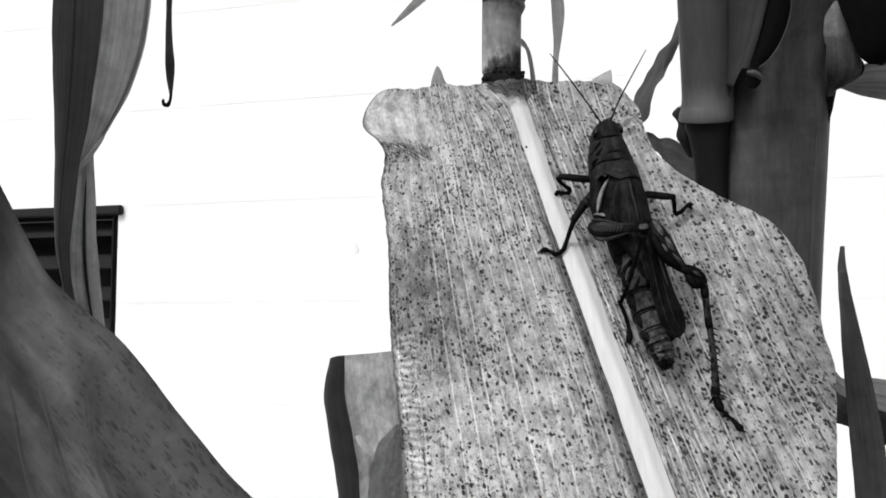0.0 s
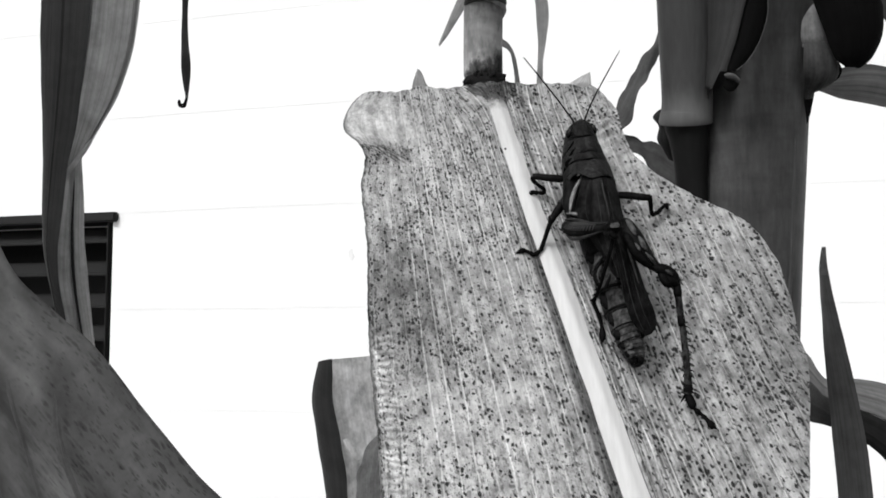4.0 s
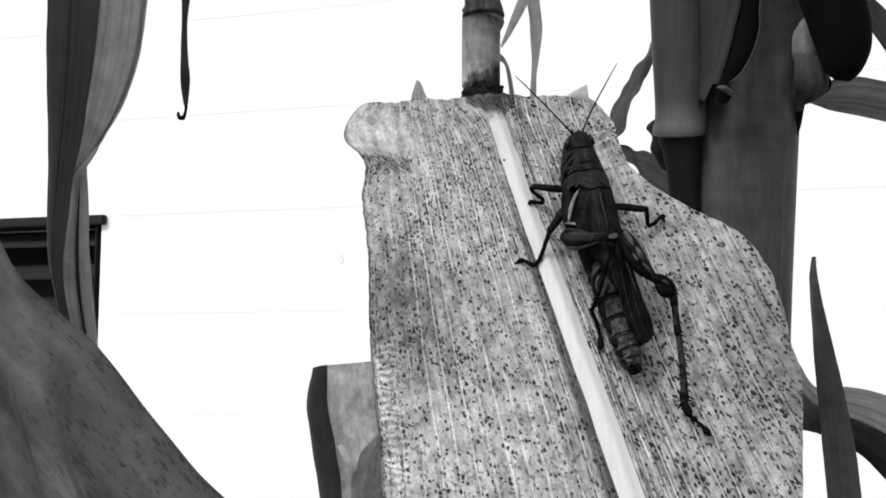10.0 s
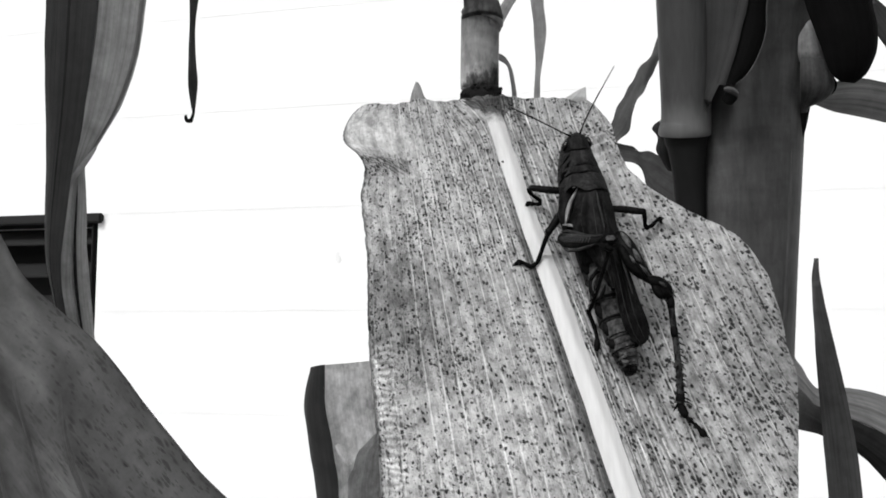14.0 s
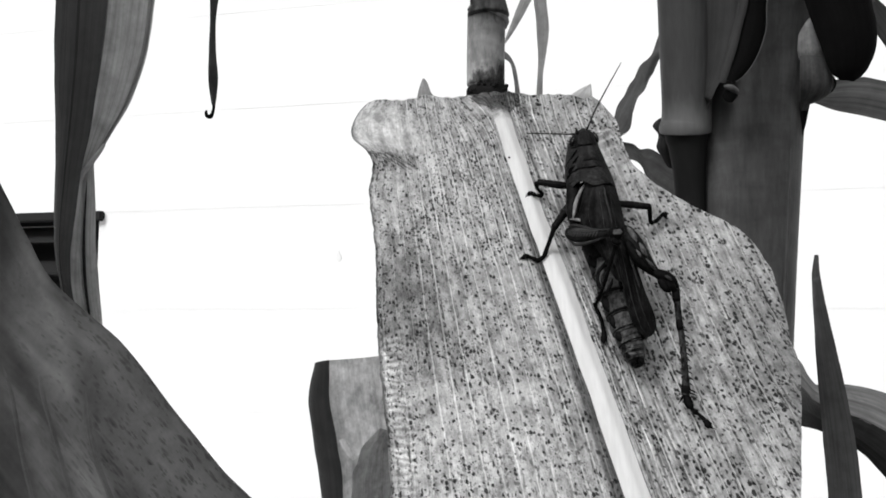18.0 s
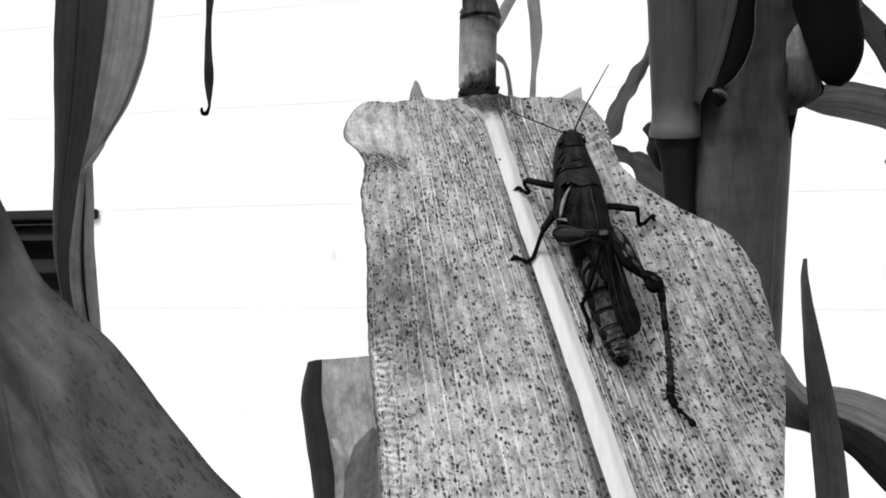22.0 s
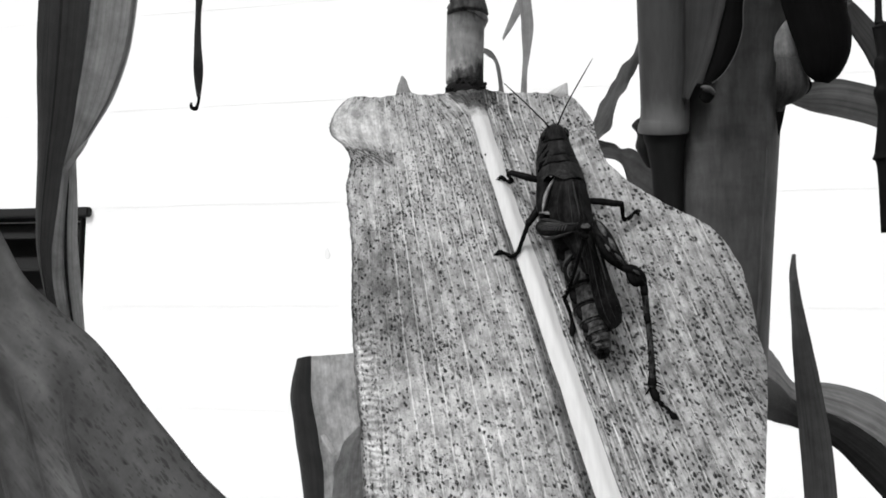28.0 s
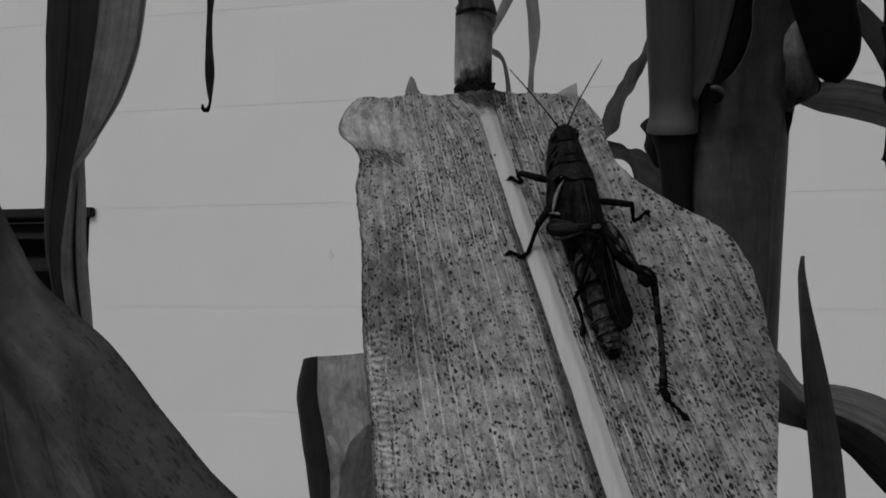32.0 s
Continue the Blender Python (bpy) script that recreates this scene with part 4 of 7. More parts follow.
# sunlit patch, painted pale into the collar's own colour
blade("collar", [((0.0880, 0.1800, 1.2707), (0.0899, 0.1805, 1.2712)), ((0.0860, 0.1785, 1.2676), (0.0914, 0.1805, 1.2692)), ((0.0852, 0.1778, 1.2646), (0.0924, 0.1800, 1.2662)), ((0.0849, 0.1775, 1.2620), (0.0933, 0.1800, 1.2626)), ((0.0855, 0.1780, 1.2600), (0.0945, 0.1815, 1.2597))], COLLAR_LIT, tall, 0.35, 0.0008, steps=34, seed=11, label="sunlit collar of the leaf, its light put into the colour")
blade("collar_fold", [((0.0856, 0.1785, 1.2612), (0.0950, 0.1830, 1.2608)), ((0.0846, 0.1760, 1.2579), (0.0947, 0.1810, 1.2576)), ((0.0843, 0.1750, 1.2549), (0.0945, 0.1800, 1.2554)), ((0.0848, 0.1755, 1.2526), (0.0943, 0.1800, 1.2537)), ((0.0856, 0.1770, 1.2509), (0.0923, 0.1805, 1.2526)), ((0.0861, 0.1790, 1.2493), (0.0894, 0.1810, 1.2512)), ((0.0869, 0.1810, 1.2479), (0.0888, 0.1820, 1.2493))], COLLAR, tall, 0.30, 0.0016, steps=40, seed=19, label="crumpled lower fold of the collar")
stalk("collar_rim", [((0.0933, 0.1795, 1.2585), 0.0003), ((0.0939, 0.1792, 1.2562), 0.0006), ((0.0942, 0.1792, 1.2544), 0.0008), ((0.0932, 0.1792, 1.2528), 0.0007), ((0.0914, 0.1797, 1.2521), 0.0005), ((0.0896, 0.1800, 1.2515), 0.0004), ((0.0886, 0.1808, 1.2500), 0.0003)], DARK, tall, 8, 36, "dark rolled rim of the collar")
stalk("collar_rim", [((0.0923, 0.1785, 1.2601), 0.0001), ((0.0927, 0.1783, 1.2579), 0.00035), ((0.0930, 0.1783, 1.2570), 0.0003), ((0.0928, 0.1784, 1.2565), 0.0001)], GREEN_BRIGHT, tall, 8, 16, "pale curled rim")
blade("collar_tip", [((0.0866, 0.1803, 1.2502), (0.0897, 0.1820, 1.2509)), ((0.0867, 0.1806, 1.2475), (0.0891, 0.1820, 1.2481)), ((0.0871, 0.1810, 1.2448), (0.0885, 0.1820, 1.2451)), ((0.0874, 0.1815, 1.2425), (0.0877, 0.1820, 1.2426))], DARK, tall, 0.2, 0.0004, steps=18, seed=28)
blade("side_leaf", [((0.1039, 0.2104, 1.2618), (0.1042, 0.2107, 1.259)), ((0.1086, 0.2102, 1.2643), (0.1102, 0.2109, 1.2568)), ((0.1149, 0.2101, 1.2659), (0.1165, 0.211, 1.2555)), ((0.1229, 0.2101, 1.2653), (0.1244, 0.2111, 1.2536)), ((0.1355, 0.2104, 1.2623), (0.1371, 0.2115, 1.2497)), ((0.1545, 0.2109, 1.2568), (0.1545, 0.212, 1.2433))], GREEN_SIDE, tall, 0.12, 0.0006, seed=12)
blade("upper_leaf", [((0.1149, 0.1983, 1.2854), (0.1125, 0.1935, 1.2835)), ((0.1141, 0.1985, 1.2827), (0.1146, 0.1936, 1.2815)), ((0.1153, 0.199, 1.2774), (0.1181, 0.1939, 1.2783)), ((0.1199, 0.1996, 1.2702), (0.122, 0.1943, 1.2742)), ((0.1235, 0.2002, 1.2643), (0.1268, 0.1947, 1.2689)), ((0.1322, 0.2011, 1.2534), (0.1379, 0.1955, 1.2601))], GREEN_SOFT, tall, 0.12, 0.0004, seed=13)
stalk("dry_stem", [((0.1234, 0.199, 1.2205), 0.0010), ((0.1228, 0.1978, 1.2337), 0.0012), ((0.1222, 0.1973, 1.2393), 0.0013), ((0.1221, 0.1972, 1.2403), 0.0021), ((0.1221, 0.197, 1.2425), 0.0015), ((0.1224, 0.1961, 1.2528), 0.0012), ((0.122, 0.1957, 1.2579), 0.0019), ((0.1221, 0.1955, 1.2601), 0.0013), ((0.1218, 0.195, 1.2657), 0.0018), ((0.122, 0.1948, 1.2678), 0.0012), ((0.1217, 0.1943, 1.2741), 0.0018), ((0.1214, 0.1941, 1.2757), 0.0019), ((0.1211, 0.194, 1.2777), 0.0009), ((0.1208, 0.1928, 1.2909), 0.0009)], CANE_DARK, tall, 12, 60, "thin knobbly dark stem")
blade("wavy_leaf", [((0.0709, 0.2326, 1.295), (0.0702, 0.229, 1.29)), ((0.0672, 0.2335, 1.2848), (0.0674, 0.2299, 1.2803)), ((0.0633, 0.2341, 1.2778), (0.064, 0.2304, 1.2739)), ((0.0597, 0.2347, 1.2711), (0.0612, 0.2311, 1.2668)), ((0.0558, 0.2354, 1.2633), (0.0574, 0.2317, 1.2595)), ((0.0523, 0.236, 1.2563), (0.0542, 0.2323, 1.2523))], GREEN_BACK, tall, 0.10, 0.0030, seed=14, ragged=1.2)
blade("wavy_leaf", [((0.0506, 0.2361, 1.2553), (0.0497, 0.2327, 1.2476)), ((0.0565, 0.2362, 1.2531), (0.0560, 0.2328, 1.2467)), ((0.0597, 0.2363, 1.2526), (0.0607, 0.2330, 1.2446)), ((0.0629, 0.2364, 1.2507), (0.0630, 0.2331, 1.2383)), ((0.0668, 0.2365, 1.2500), (0.0672, 0.2333, 1.2310)), ((0.0726, 0.2367, 1.2475), (0.0729, 0.2338, 1.2258)), ((0.0806, 0.2369, 1.2450), (0.0790, 0.2343, 1.2207))], GREEN_BACK, tall, 0.10, 0.0018, seed=15, ragged=1.0)
# highlight on the wavy leaf's top edge, put in as a paler strip
blade("leaf_margin", [((0.0645, 0.2358, 1.2498), (0.0644, 0.2354, 1.2488)), ((0.0683, 0.2358, 1.2489), (0.0678, 0.2354, 1.2474)), ((0.0723, 0.2358, 1.2473), (0.0718, 0.2354, 1.2455)), ((0.0776, 0.2360, 1.2454), (0.0773, 0.2356, 1.2439))], GREEN_SIDE, tall, 0.2, 0.0002, steps=20, cols=6, seed=35)
blade("sheath_seam", [((0.0838, 0.1787, 1.2632), (0.0852, 0.1796, 1.2636)), ((0.0835, 0.1797, 1.2511), (0.0849, 0.1807, 1.2514)), ((0.0832, 0.1811, 1.235), (0.0846, 0.1821, 1.2352)), ((0.083, 0.1826, 1.2188), (0.0842, 0.1835, 1.2189)), ((0.0822, 0.184, 1.2027), (0.0834, 0.185, 1.2027)), ((0.0811, 0.1851, 1.1892), (0.0823, 0.1862, 1.1891)), ((0.08, 0.187, 1.1677), (0.0812, 0.188, 1.1675))], GREEN_SOFT, tall, 0.3, 0.0002, seed=31, label="lighter seam of the sheath")
# shade along the stalk's side, added as a dark blade
blade("sheath_overlap", [((0.0814, 0.1808, 1.2480), (0.0844, 0.1812, 1.2493)), ((0.0811, 0.1819, 1.2406), (0.0842, 0.1822, 1.2410)), ((0.0810, 0.1828, 1.2325), (0.0841, 0.1830, 1.2328)), ((0.0808, 0.1838, 1.2231), (0.0839, 0.1840, 1.2231)), ((0.0805, 0.1850, 1.2122), (0.0835, 0.1852, 1.2122)), ((0.0802, 0.1868, 1.1972), (0.0830, 0.1870, 1.1972))], CANE_SHADE, tall, 0.12, 0.0003, seed=33, label="dark strip down the sheath, shade put into its colour")
blade("stub", [((0.0556, 0.1940, 1.2492), (0.0573, 0.1920, 1.2496)), ((0.0548, 0.1945, 1.2477), (0.0583, 0.1925, 1.2468)), ((0.0562, 0.1950, 1.2456), (0.0595, 0.1930, 1.2443)), ((0.0558, 0.1955, 1.2425), (0.0602, 0.1935, 1.2412)), ((0.0574, 0.1960, 1.2399), (0.0605, 0.1940, 1.2383)), ((0.0589, 0.1965, 1.2379), (0.0608, 0.1945, 1.2367))], GREEN_DEEP, tall, 0.3, 0.0014, steps=26, seed=16)

spike_rows = [((0.126, 0.2573, 1.2187), (0.1234, 0.2514, 1.2183)), ((0.1252, 0.258, 1.2113), (0.1251, 0.252, 1.2111)), ((0.1258, 0.259, 1.2), (0.1275, 0.253, 1.2)), ((0.1267, 0.2605, 1.1829), (0.1314, 0.2544, 1.1833)), ((0.1286, 0.2623, 1.1621), (0.1358, 0.2562, 1.163)), ((0.1307, 0.2643, 1.139), (0.139, 0.2582, 1.1404)), ((0.1341, 0.2679, 1.0978), (0.1412, 0.2617, 1.1001))]
low_top = [((0.0824, 0.2060, 1.1955), (0.0809, 0.2030, 1.1882)), ((0.1205, 0.2700, 1.1878), (0.1142, 0.2580, 1.1783)), ((0.1392, 0.3000, 1.1808), (0.1319, 0.2860, 1.1726)), ((0.1546, 0.3180, 1.1700), (0.1451, 0.3000, 1.1648)), ((0.1738, 0.3300, 1.1689), (0.1589, 0.3060, 1.1597)), ((0.1915, 0.3360, 1.1649), (0.1742, 0.3100, 1.1535)), ((0.2123, 0.3420, 1.1550), (0.1919, 0.3150, 1.1415)), ((0.2473, 0.3520, 1.1242), (0.2224, 0.3250, 1.1096))]
low_rows = [((0.0809, 0.2030, 1.1885), (0.0812, 0.2045, 1.1807)), ((0.1142, 0.2580, 1.1786), (0.1151, 0.2620, 1.1636)), ((0.1319, 0.2860, 1.1730), (0.1346, 0.2900, 1.1571)), ((0.1451, 0.3000, 1.1652), (0.1494, 0.3040, 1.1526)), ((0.1589, 0.3060, 1.1602), (0.1666, 0.3110, 1.1445)), ((0.1742, 0.3100, 1.1539), (0.1783, 0.3150, 1.1340)), ((0.1919, 0.3150, 1.1420), (0.1963, 0.3200, 1.1154)), ((0.2224, 0.3250, 1.1100), (0.2284, 0.3300, 1.0741))]
near_rows = [((-0.1773, 0.1928, 1.2909), (-0.2113, 0.2129, 1.2903)), ((-0.0714, 0.1024, 1.2339), (-0.1135, 0.1185, 1.2229)), ((-0.0653, 0.1036, 1.2208), (-0.109, 0.1198, 1.207)), ((-0.0606, 0.1044, 1.2117), (-0.1046, 0.1208, 1.1965)), ((-0.0571, 0.1049, 1.2058), (-0.1011, 0.1215, 1.1877)), ((-0.0525, 0.1053, 1.201), (-0.0967, 0.1223, 1.1789)), ((-0.0473, 0.1057, 1.1964), (-0.0914, 0.1229, 1.1718)), ((-0.0417, 0.1063, 1.1898), (-0.0861, 0.1235, 1.1648)), ((-0.0351, 0.107, 1.1815), (-0.0799, 0.1242, 1.1568)), ((-0.0293, 0.1076, 1.1752), (-0.0728, 0.1249, 1.1498)), ((-0.0204, 0.1084, 1.1661), (-0.064, 0.1257, 1.1401))]


spike = thing("pointed_leaf", pose(0.136, 0.2746, 1.022), "upright pointed green maize leaf", "leaf")
blade("leaf_blade", spike_rows, GREEN_SPIKE, spike, 0.18, 0.0003, seed=17)
stalk("stem", [((0.1073, 0.2848, 0), 0.0050), ((0.1373, 0.2894, 0.8183), 0.0045), ((0.1384, 0.2683, 1.0704), 0.0035), ((0.1382, 0.2652, 1.1061), 0.0020)], CANE, spike, 14, 30)
low = thing("bent_leaf", pose(0.1361, 0.3038, 1.1691), "dark bent maize leaf passing behind the pointed one", "leaf")
# shade of the lower face and light of the upper are in the colours
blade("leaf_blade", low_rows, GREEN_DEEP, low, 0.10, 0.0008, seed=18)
blade("upper_face", low_top, GREEN_LIT, low, 0.06, 0.0006, seed=39, label="upper face, its light put into the colour")
vein_line(low_top, 0.55, 0.0012, GREEN_LIGHT, low, 0.0012)

# ---- leaves on the window's side ----
twist = thing("twisted_leaf", pose(-0.0978, 0.1859, 1.3702), "long twisted green maize leaf hanging down", "leaf")
# one leaf: front face painted shaded, turned and lower faces painted lit
blade("front_face", [((-0.1034, 0.192, 1.2997), (-0.0851, 0.1844, 1.2958)), ((-0.1037, 0.1936, 1.2821), (-0.0865, 0.1858, 1.2789)), ((-0.104, 0.1949, 1.2675), (-0.0879, 0.1871, 1.2648)), ((-0.1038, 0.1961, 1.2528), (-0.0903, 0.1884, 1.2493)), ((-0.1037, 0.1974, 1.2381), (-0.0933, 0.1898, 1.2335)), ((-0.1041, 0.1987, 1.2234), (-0.0953, 0.191, 1.2197)), ((-0.1031, 0.1997, 1.2117), (-0.0959, 0.1917, 1.2112)), ((-0.1002, 0.2009, 1.1985), (-0.0942, 0.1929, 1.1986)), ((-0.0963, 0.2023, 1.1824), (-0.0903, 0.1942, 1.1831))], GREEN_DEEP, twist, 0.10, 0.0004, seed=20, rib=(0.58, 0.035, GREEN_RIB), label="front face of the twisted leaf, painted as shaded")
turned_rows = [((-0.0879, 0.1872, 1.2972), (-0.075, 0.192, 1.2997)), ((-0.0893, 0.1887, 1.2801), (-0.0775, 0.1936, 1.2821)), ((-0.0908, 0.19, 1.2658), (-0.0795, 0.1948, 1.2682)), ((-0.0931, 0.1913, 1.2508), (-0.0841, 0.196, 1.255)), ((-0.0954, 0.1924, 1.2386), (-0.0919, 0.1971, 1.2422)), ((-0.0965, 0.1929, 1.232), (-0.0971, 0.1978, 1.234))]
blade("turned_face", turned_rows, GREEN_BRIGHT, twist, 0.08, 0.0004, seed=21, label="turned-over face, painted as lit")
vein_line(turned_rows, 0.94, 0.0011, GREEN_MARGIN, twist, 0.0006, "leaf_margin")
vein_line(turned_rows, 0.10, 0.0012, GREEN_MARGIN, twist, 0.0006, "leaf_margin")
blade("turned_edge", [((-0.0896, 0.1938, 1.2436), (-0.0892, 0.1942, 1.2431)), ((-0.0912, 0.1926, 1.2407), (-0.0903, 0.1932, 1.2401)), ((-0.0930, 0.1918, 1.2376), (-0.0921, 0.1924, 1.2367)), ((-0.0944, 0.1914, 1.2349), (-0.0937, 0.1920, 1.2339)), ((-0.0951, 0.1914, 1.2326), (-0.0947, 0.1920, 1.2319))], PALE_GREEN, twist, 0.2, 0.0, steps=24, cols=6, seed=45, label="bright turned edge")
lower_rows = [((-0.0967, 0.1939, 1.238), (-0.0948, 0.2002, 1.2409)), ((-0.0972, 0.1945, 1.2317), (-0.0946, 0.2009, 1.2327)), ((-0.0987, 0.1955, 1.2202), (-0.0945, 0.202, 1.2208)), ((-0.0993, 0.1965, 1.2086), (-0.0936, 0.203, 1.2089)), ((-0.0972, 0.1975, 1.1971), (-0.0924, 0.2042, 1.1955)), ((-0.0932, 0.1988, 1.1827), (-0.091, 0.2053, 1.1821))]
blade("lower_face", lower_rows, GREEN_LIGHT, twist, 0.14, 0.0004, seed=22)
vein_line(lower_rows, 0.62, 0.0016, GREEN_DEEP, twist, 0.0012)
stalk("stem", [((-0.2305, 0.2583, 0), 0.0110), ((-0.2265, 0.2583, 0.7), 0.0100), ((-0.2286, 0.2517, 1.3068), 0.0090), ((-0.1751, 0.2155, 1.3754), 0.0060), ((-0.1093, 0.1916, 1.3624), 0.0040), ((-0.0904, 0.1917, 1.3041), 0.0030)], CANE, twist, 20, 60, "green stalk that carries the hanging leaves")
hang = thing("hanging_strip", pose(-0.0639, 0.1897, 1.3262), "thin dark dry leaf strip hanging with a hooked tip", "leaf", "hanging strips")
blade("leaf_blade", [((-0.0934, 0.1882, 1.3438), (-0.0914, 0.187, 1.346)), ((-0.0713, 0.1902, 1.3203), (-0.0665, 0.1889, 1.3241)), ((-0.0654, 0.1926, 1.2939), (-0.0604, 0.1916, 1.2934)), ((-0.0651, 0.1936, 1.2821), (-0.0623, 0.1926, 1.2817)), ((-0.065, 0.1942, 1.2748), (-0.0633, 0.1932, 1.2744)), ((-0.0654, 0.1949, 1.2675), (-0.0632, 0.1939, 1.2671)), ((-0.0655, 0.1954, 1.2609), (-0.0626, 0.1945, 1.2606)), ((-0.065, 0.1959, 1.2557), (-0.063, 0.1949, 1.2554)), ((-0.0644, 0.1961, 1.2528), (-0.0636, 0.1952, 1.2524))], HANG, hang, 0.15, 0.0003, cols=6, seed=23)
blade("hook", [((-0.0633, 0.1951, 1.2533), (-0.064, 0.1951, 1.2533)), ((-0.0636, 0.1953, 1.2514), (-0.0643, 0.1952, 1.2518)), ((-0.0642, 0.1954, 1.2498), (-0.0648, 0.1953, 1.2509)), ((-0.0657, 0.1954, 1.2499), (-0.0652, 0.1953, 1.2509)), ((-0.0662, 0.1953, 1.2511), (-0.0654, 0.1953, 1.2514)), ((-0.0659, 0.1952, 1.2519), (-0.0654, 0.1952, 1.2518))], DARK, hang, 0.3, 0.0, steps=24, cols=6, seed=24)
near = thing("near_leaf", pose(-0.0725, 0.1026, 1.175), "large dark spotted maize leaf leaning over from below", "leaf")
blade("leaf_blade", near_rows, GREEN_SPOT, near, 0.17, 0.0006, thick=0.0003, steps=90, cols=48, seed=25, ridge=(0.16, 0.06, 0.03), fans=((47, 0.03, 0.0078, 0.014), (54, 0.03, 0.0066, 0.009), (40, 0.05, 0.0088, 0.012), (60, 0.022, 0.0050, 0.007), (38, 0.12, 0.0092, 0.012)))

# ---- the grasshopper ----
HOP_AT = LEAF_AT @ Matrix.Translation((0.01, 0.0041, 0))
hopper = thing("grasshopper", HOP_AT, "dark grasshopper resting head up on the spotted dry blade", "insect")


def tube(name, rows, material, parent=None, seg=12, steps=0, label="", flat=None, smooth=True):
    """A rounded piece through rows of (x, y, z, half width, half height) in millimetres; its origin is the first row's point."""
    parent = parent or hopper
    o = Vector(rows[0][:3]) / 1000
    bm = bmesh.new()
    loft(bm, [(*(Vector(r[:3]) / 1000 - o), r[3] / 1000, r[4] / 1000) for r in rows], seg, steps, flat)
    ob = part(name, bm, material, parent, label, Matrix.Translation(o), smooth)
    if parent is not hopper:
        ob.matrix_basis = Matrix.Translation(o - parent_origin[parent.name])
    parent_origin[ob.name] = o
    return ob


parent_origin = {}
SHELL_RIDGE = chitin("shell_ridge", 0.05, 0.5)
MARK = chitin("shell_mark", 0.045, 0.5, 0.6, 600.0, blotch=0.7)
SHELL_RIB = chitin("shell_rib", 0.022, 0.5)
BELLY = chitin("belly", 0.055, 0.5, 0.6, 420.0, blotch=0.45)
FLANK = chitin("flank", 0.034, 0.5, 0.6, 420.0, blotch=0.5)
SHELL_TOP = chitin("shell_top", 0.014, 0.5, 0.5, 500.0, blotch=0.25)
SHELL_HEAD = chitin("shell_head", 0.010, 0.45, 0.6, 500.0, blotch=0.4)
SHANK = chitin("shank_skin", 0.022, 0.5, 0.6, 600.0, blotch=0.85)

def skin(name, stations, material, label="", rows=60, cols=40, grooves=(), depth=0.2, parent=None, thick=0.12):
    """A plate over stations: each one lists the section's points (mm) from one flank over the back to the other.
    grooves: (share of the length, width) of cross furrows. Returns the part and a function that gives surface points."""
    parent = parent or hopper
    n = len(stations[0])
    a = curve([[v for p in st for v in p] for st in stations], 120).reshape(120, n, 3)

    def at(t, u):
        x = min(max(t, 0.0), 1.0) * 119
        i = min(int(x), 118)
        line = a[i] + (a[i + 1] - a[i]) * (x - i)
        y = min(max(u, 0.0), 1.0) * (n - 1)
        j = min(int(y), n - 2)
        f = y - j
        p0, p1, p2, p3 = line[max(j - 1, 0)], line[j], line[j + 1], line[min(j + 2, n - 1)]
        p = 0.5 * (2 * p1 + (p2 - p0) * f + (2 * p0 - 5 * p1 + 4 * p2 - p3) * f * f + (3 * p1 - p0 - 3 * p2 + p3) * f ** 3)
        dip = sum(math.exp(-((t - c - 0.02 * math.sin(u * 9)) / w) ** 2) for c, w in grooves)
        return Vector(p) - Vector((0, 0, depth * dip))

    o = at(0, 0.5) / 1000
    bm = bmesh.new()
    sheet(bm, [[at(i / rows, j / cols) / 1000 - o for j in range(cols + 1)] for i in range(rows + 1)])
    bmesh.ops.recalc_face_normals(bm, faces=bm.faces)
    ob = part(name, bm, material, parent, label, Matrix.Translation(o if parent is hopper else o - parent_origin[parent.name]))
    parent_origin[ob.name] = o
    thicken(ob, thick / 1000)
    return ob, at


def trace(name, at, way, material, parent, lift=0.03, seg=8, steps=18, label=""):
    """A slim piece lying on a skin along (t, u, half width) rows."""
    rows = []
    for t, u, w in way:
        p = at(t, u)
        rows.append((p.x, p.y, p.z + lift + 0.06, w, max(w * 0.5, 0.05)))
    return tube(name, rows, material, parent, seg, steps, label)


# head: blunt crown, steep cheeks, oval eyes
head, on_head = skin("head", [
    [(-3.55, 18.78, 5.0), (-3.53, 18.51, 5.6), (-3.46, 18.07, 6.4), (-3.14, 17.85, 6.8), (-2.62, 18.12, 6.4), (-2.23, 18.61, 5.6), (-2.05, 18.87, 5.0)],
    [(-4.74, 17.89, 4.2), (-4.91, 17.21, 5.6), (-4.58, 16.41, 7.4), (-3.41, 16.07, 8.2), (-2.21, 16.64, 7.5), (-1.38, 17.63, 5.6), (-1.07, 18.31, 4.2)],
    [(-5.42, 16.70, 3.6), (-5.52, 16.07, 5.4), (-4.99, 14.94, 7.9), (-3.41, 14.40, 8.8), (-1.91, 15.24, 7.9), (-0.96, 16.71, 5.4), (-0.61, 17.35, 3.6)],
    [(-5.65, 15.35, 3.2), (-5.76, 14.81, 5.2), (-4.90, 13.58, 8.0), (-3.25, 13.05, 8.9), (-1.75, 13.99, 8.0), (-0.74, 15.68, 5.2), (-0.37, 16.23, 3.2)],
    [(-5.80, 14.40, 3.2), (-5.90, 13.88, 5.2), (-4.76, 12.82, 7.8), (-3.17, 12.49, 8.6), (-1.69, 13.23, 7.8), (-0.72, 14.86, 5.2), (-0.25, 15.39, 3.2)]], SHELL_HEAD, "blunt head with steep cheeks", 44, 40)
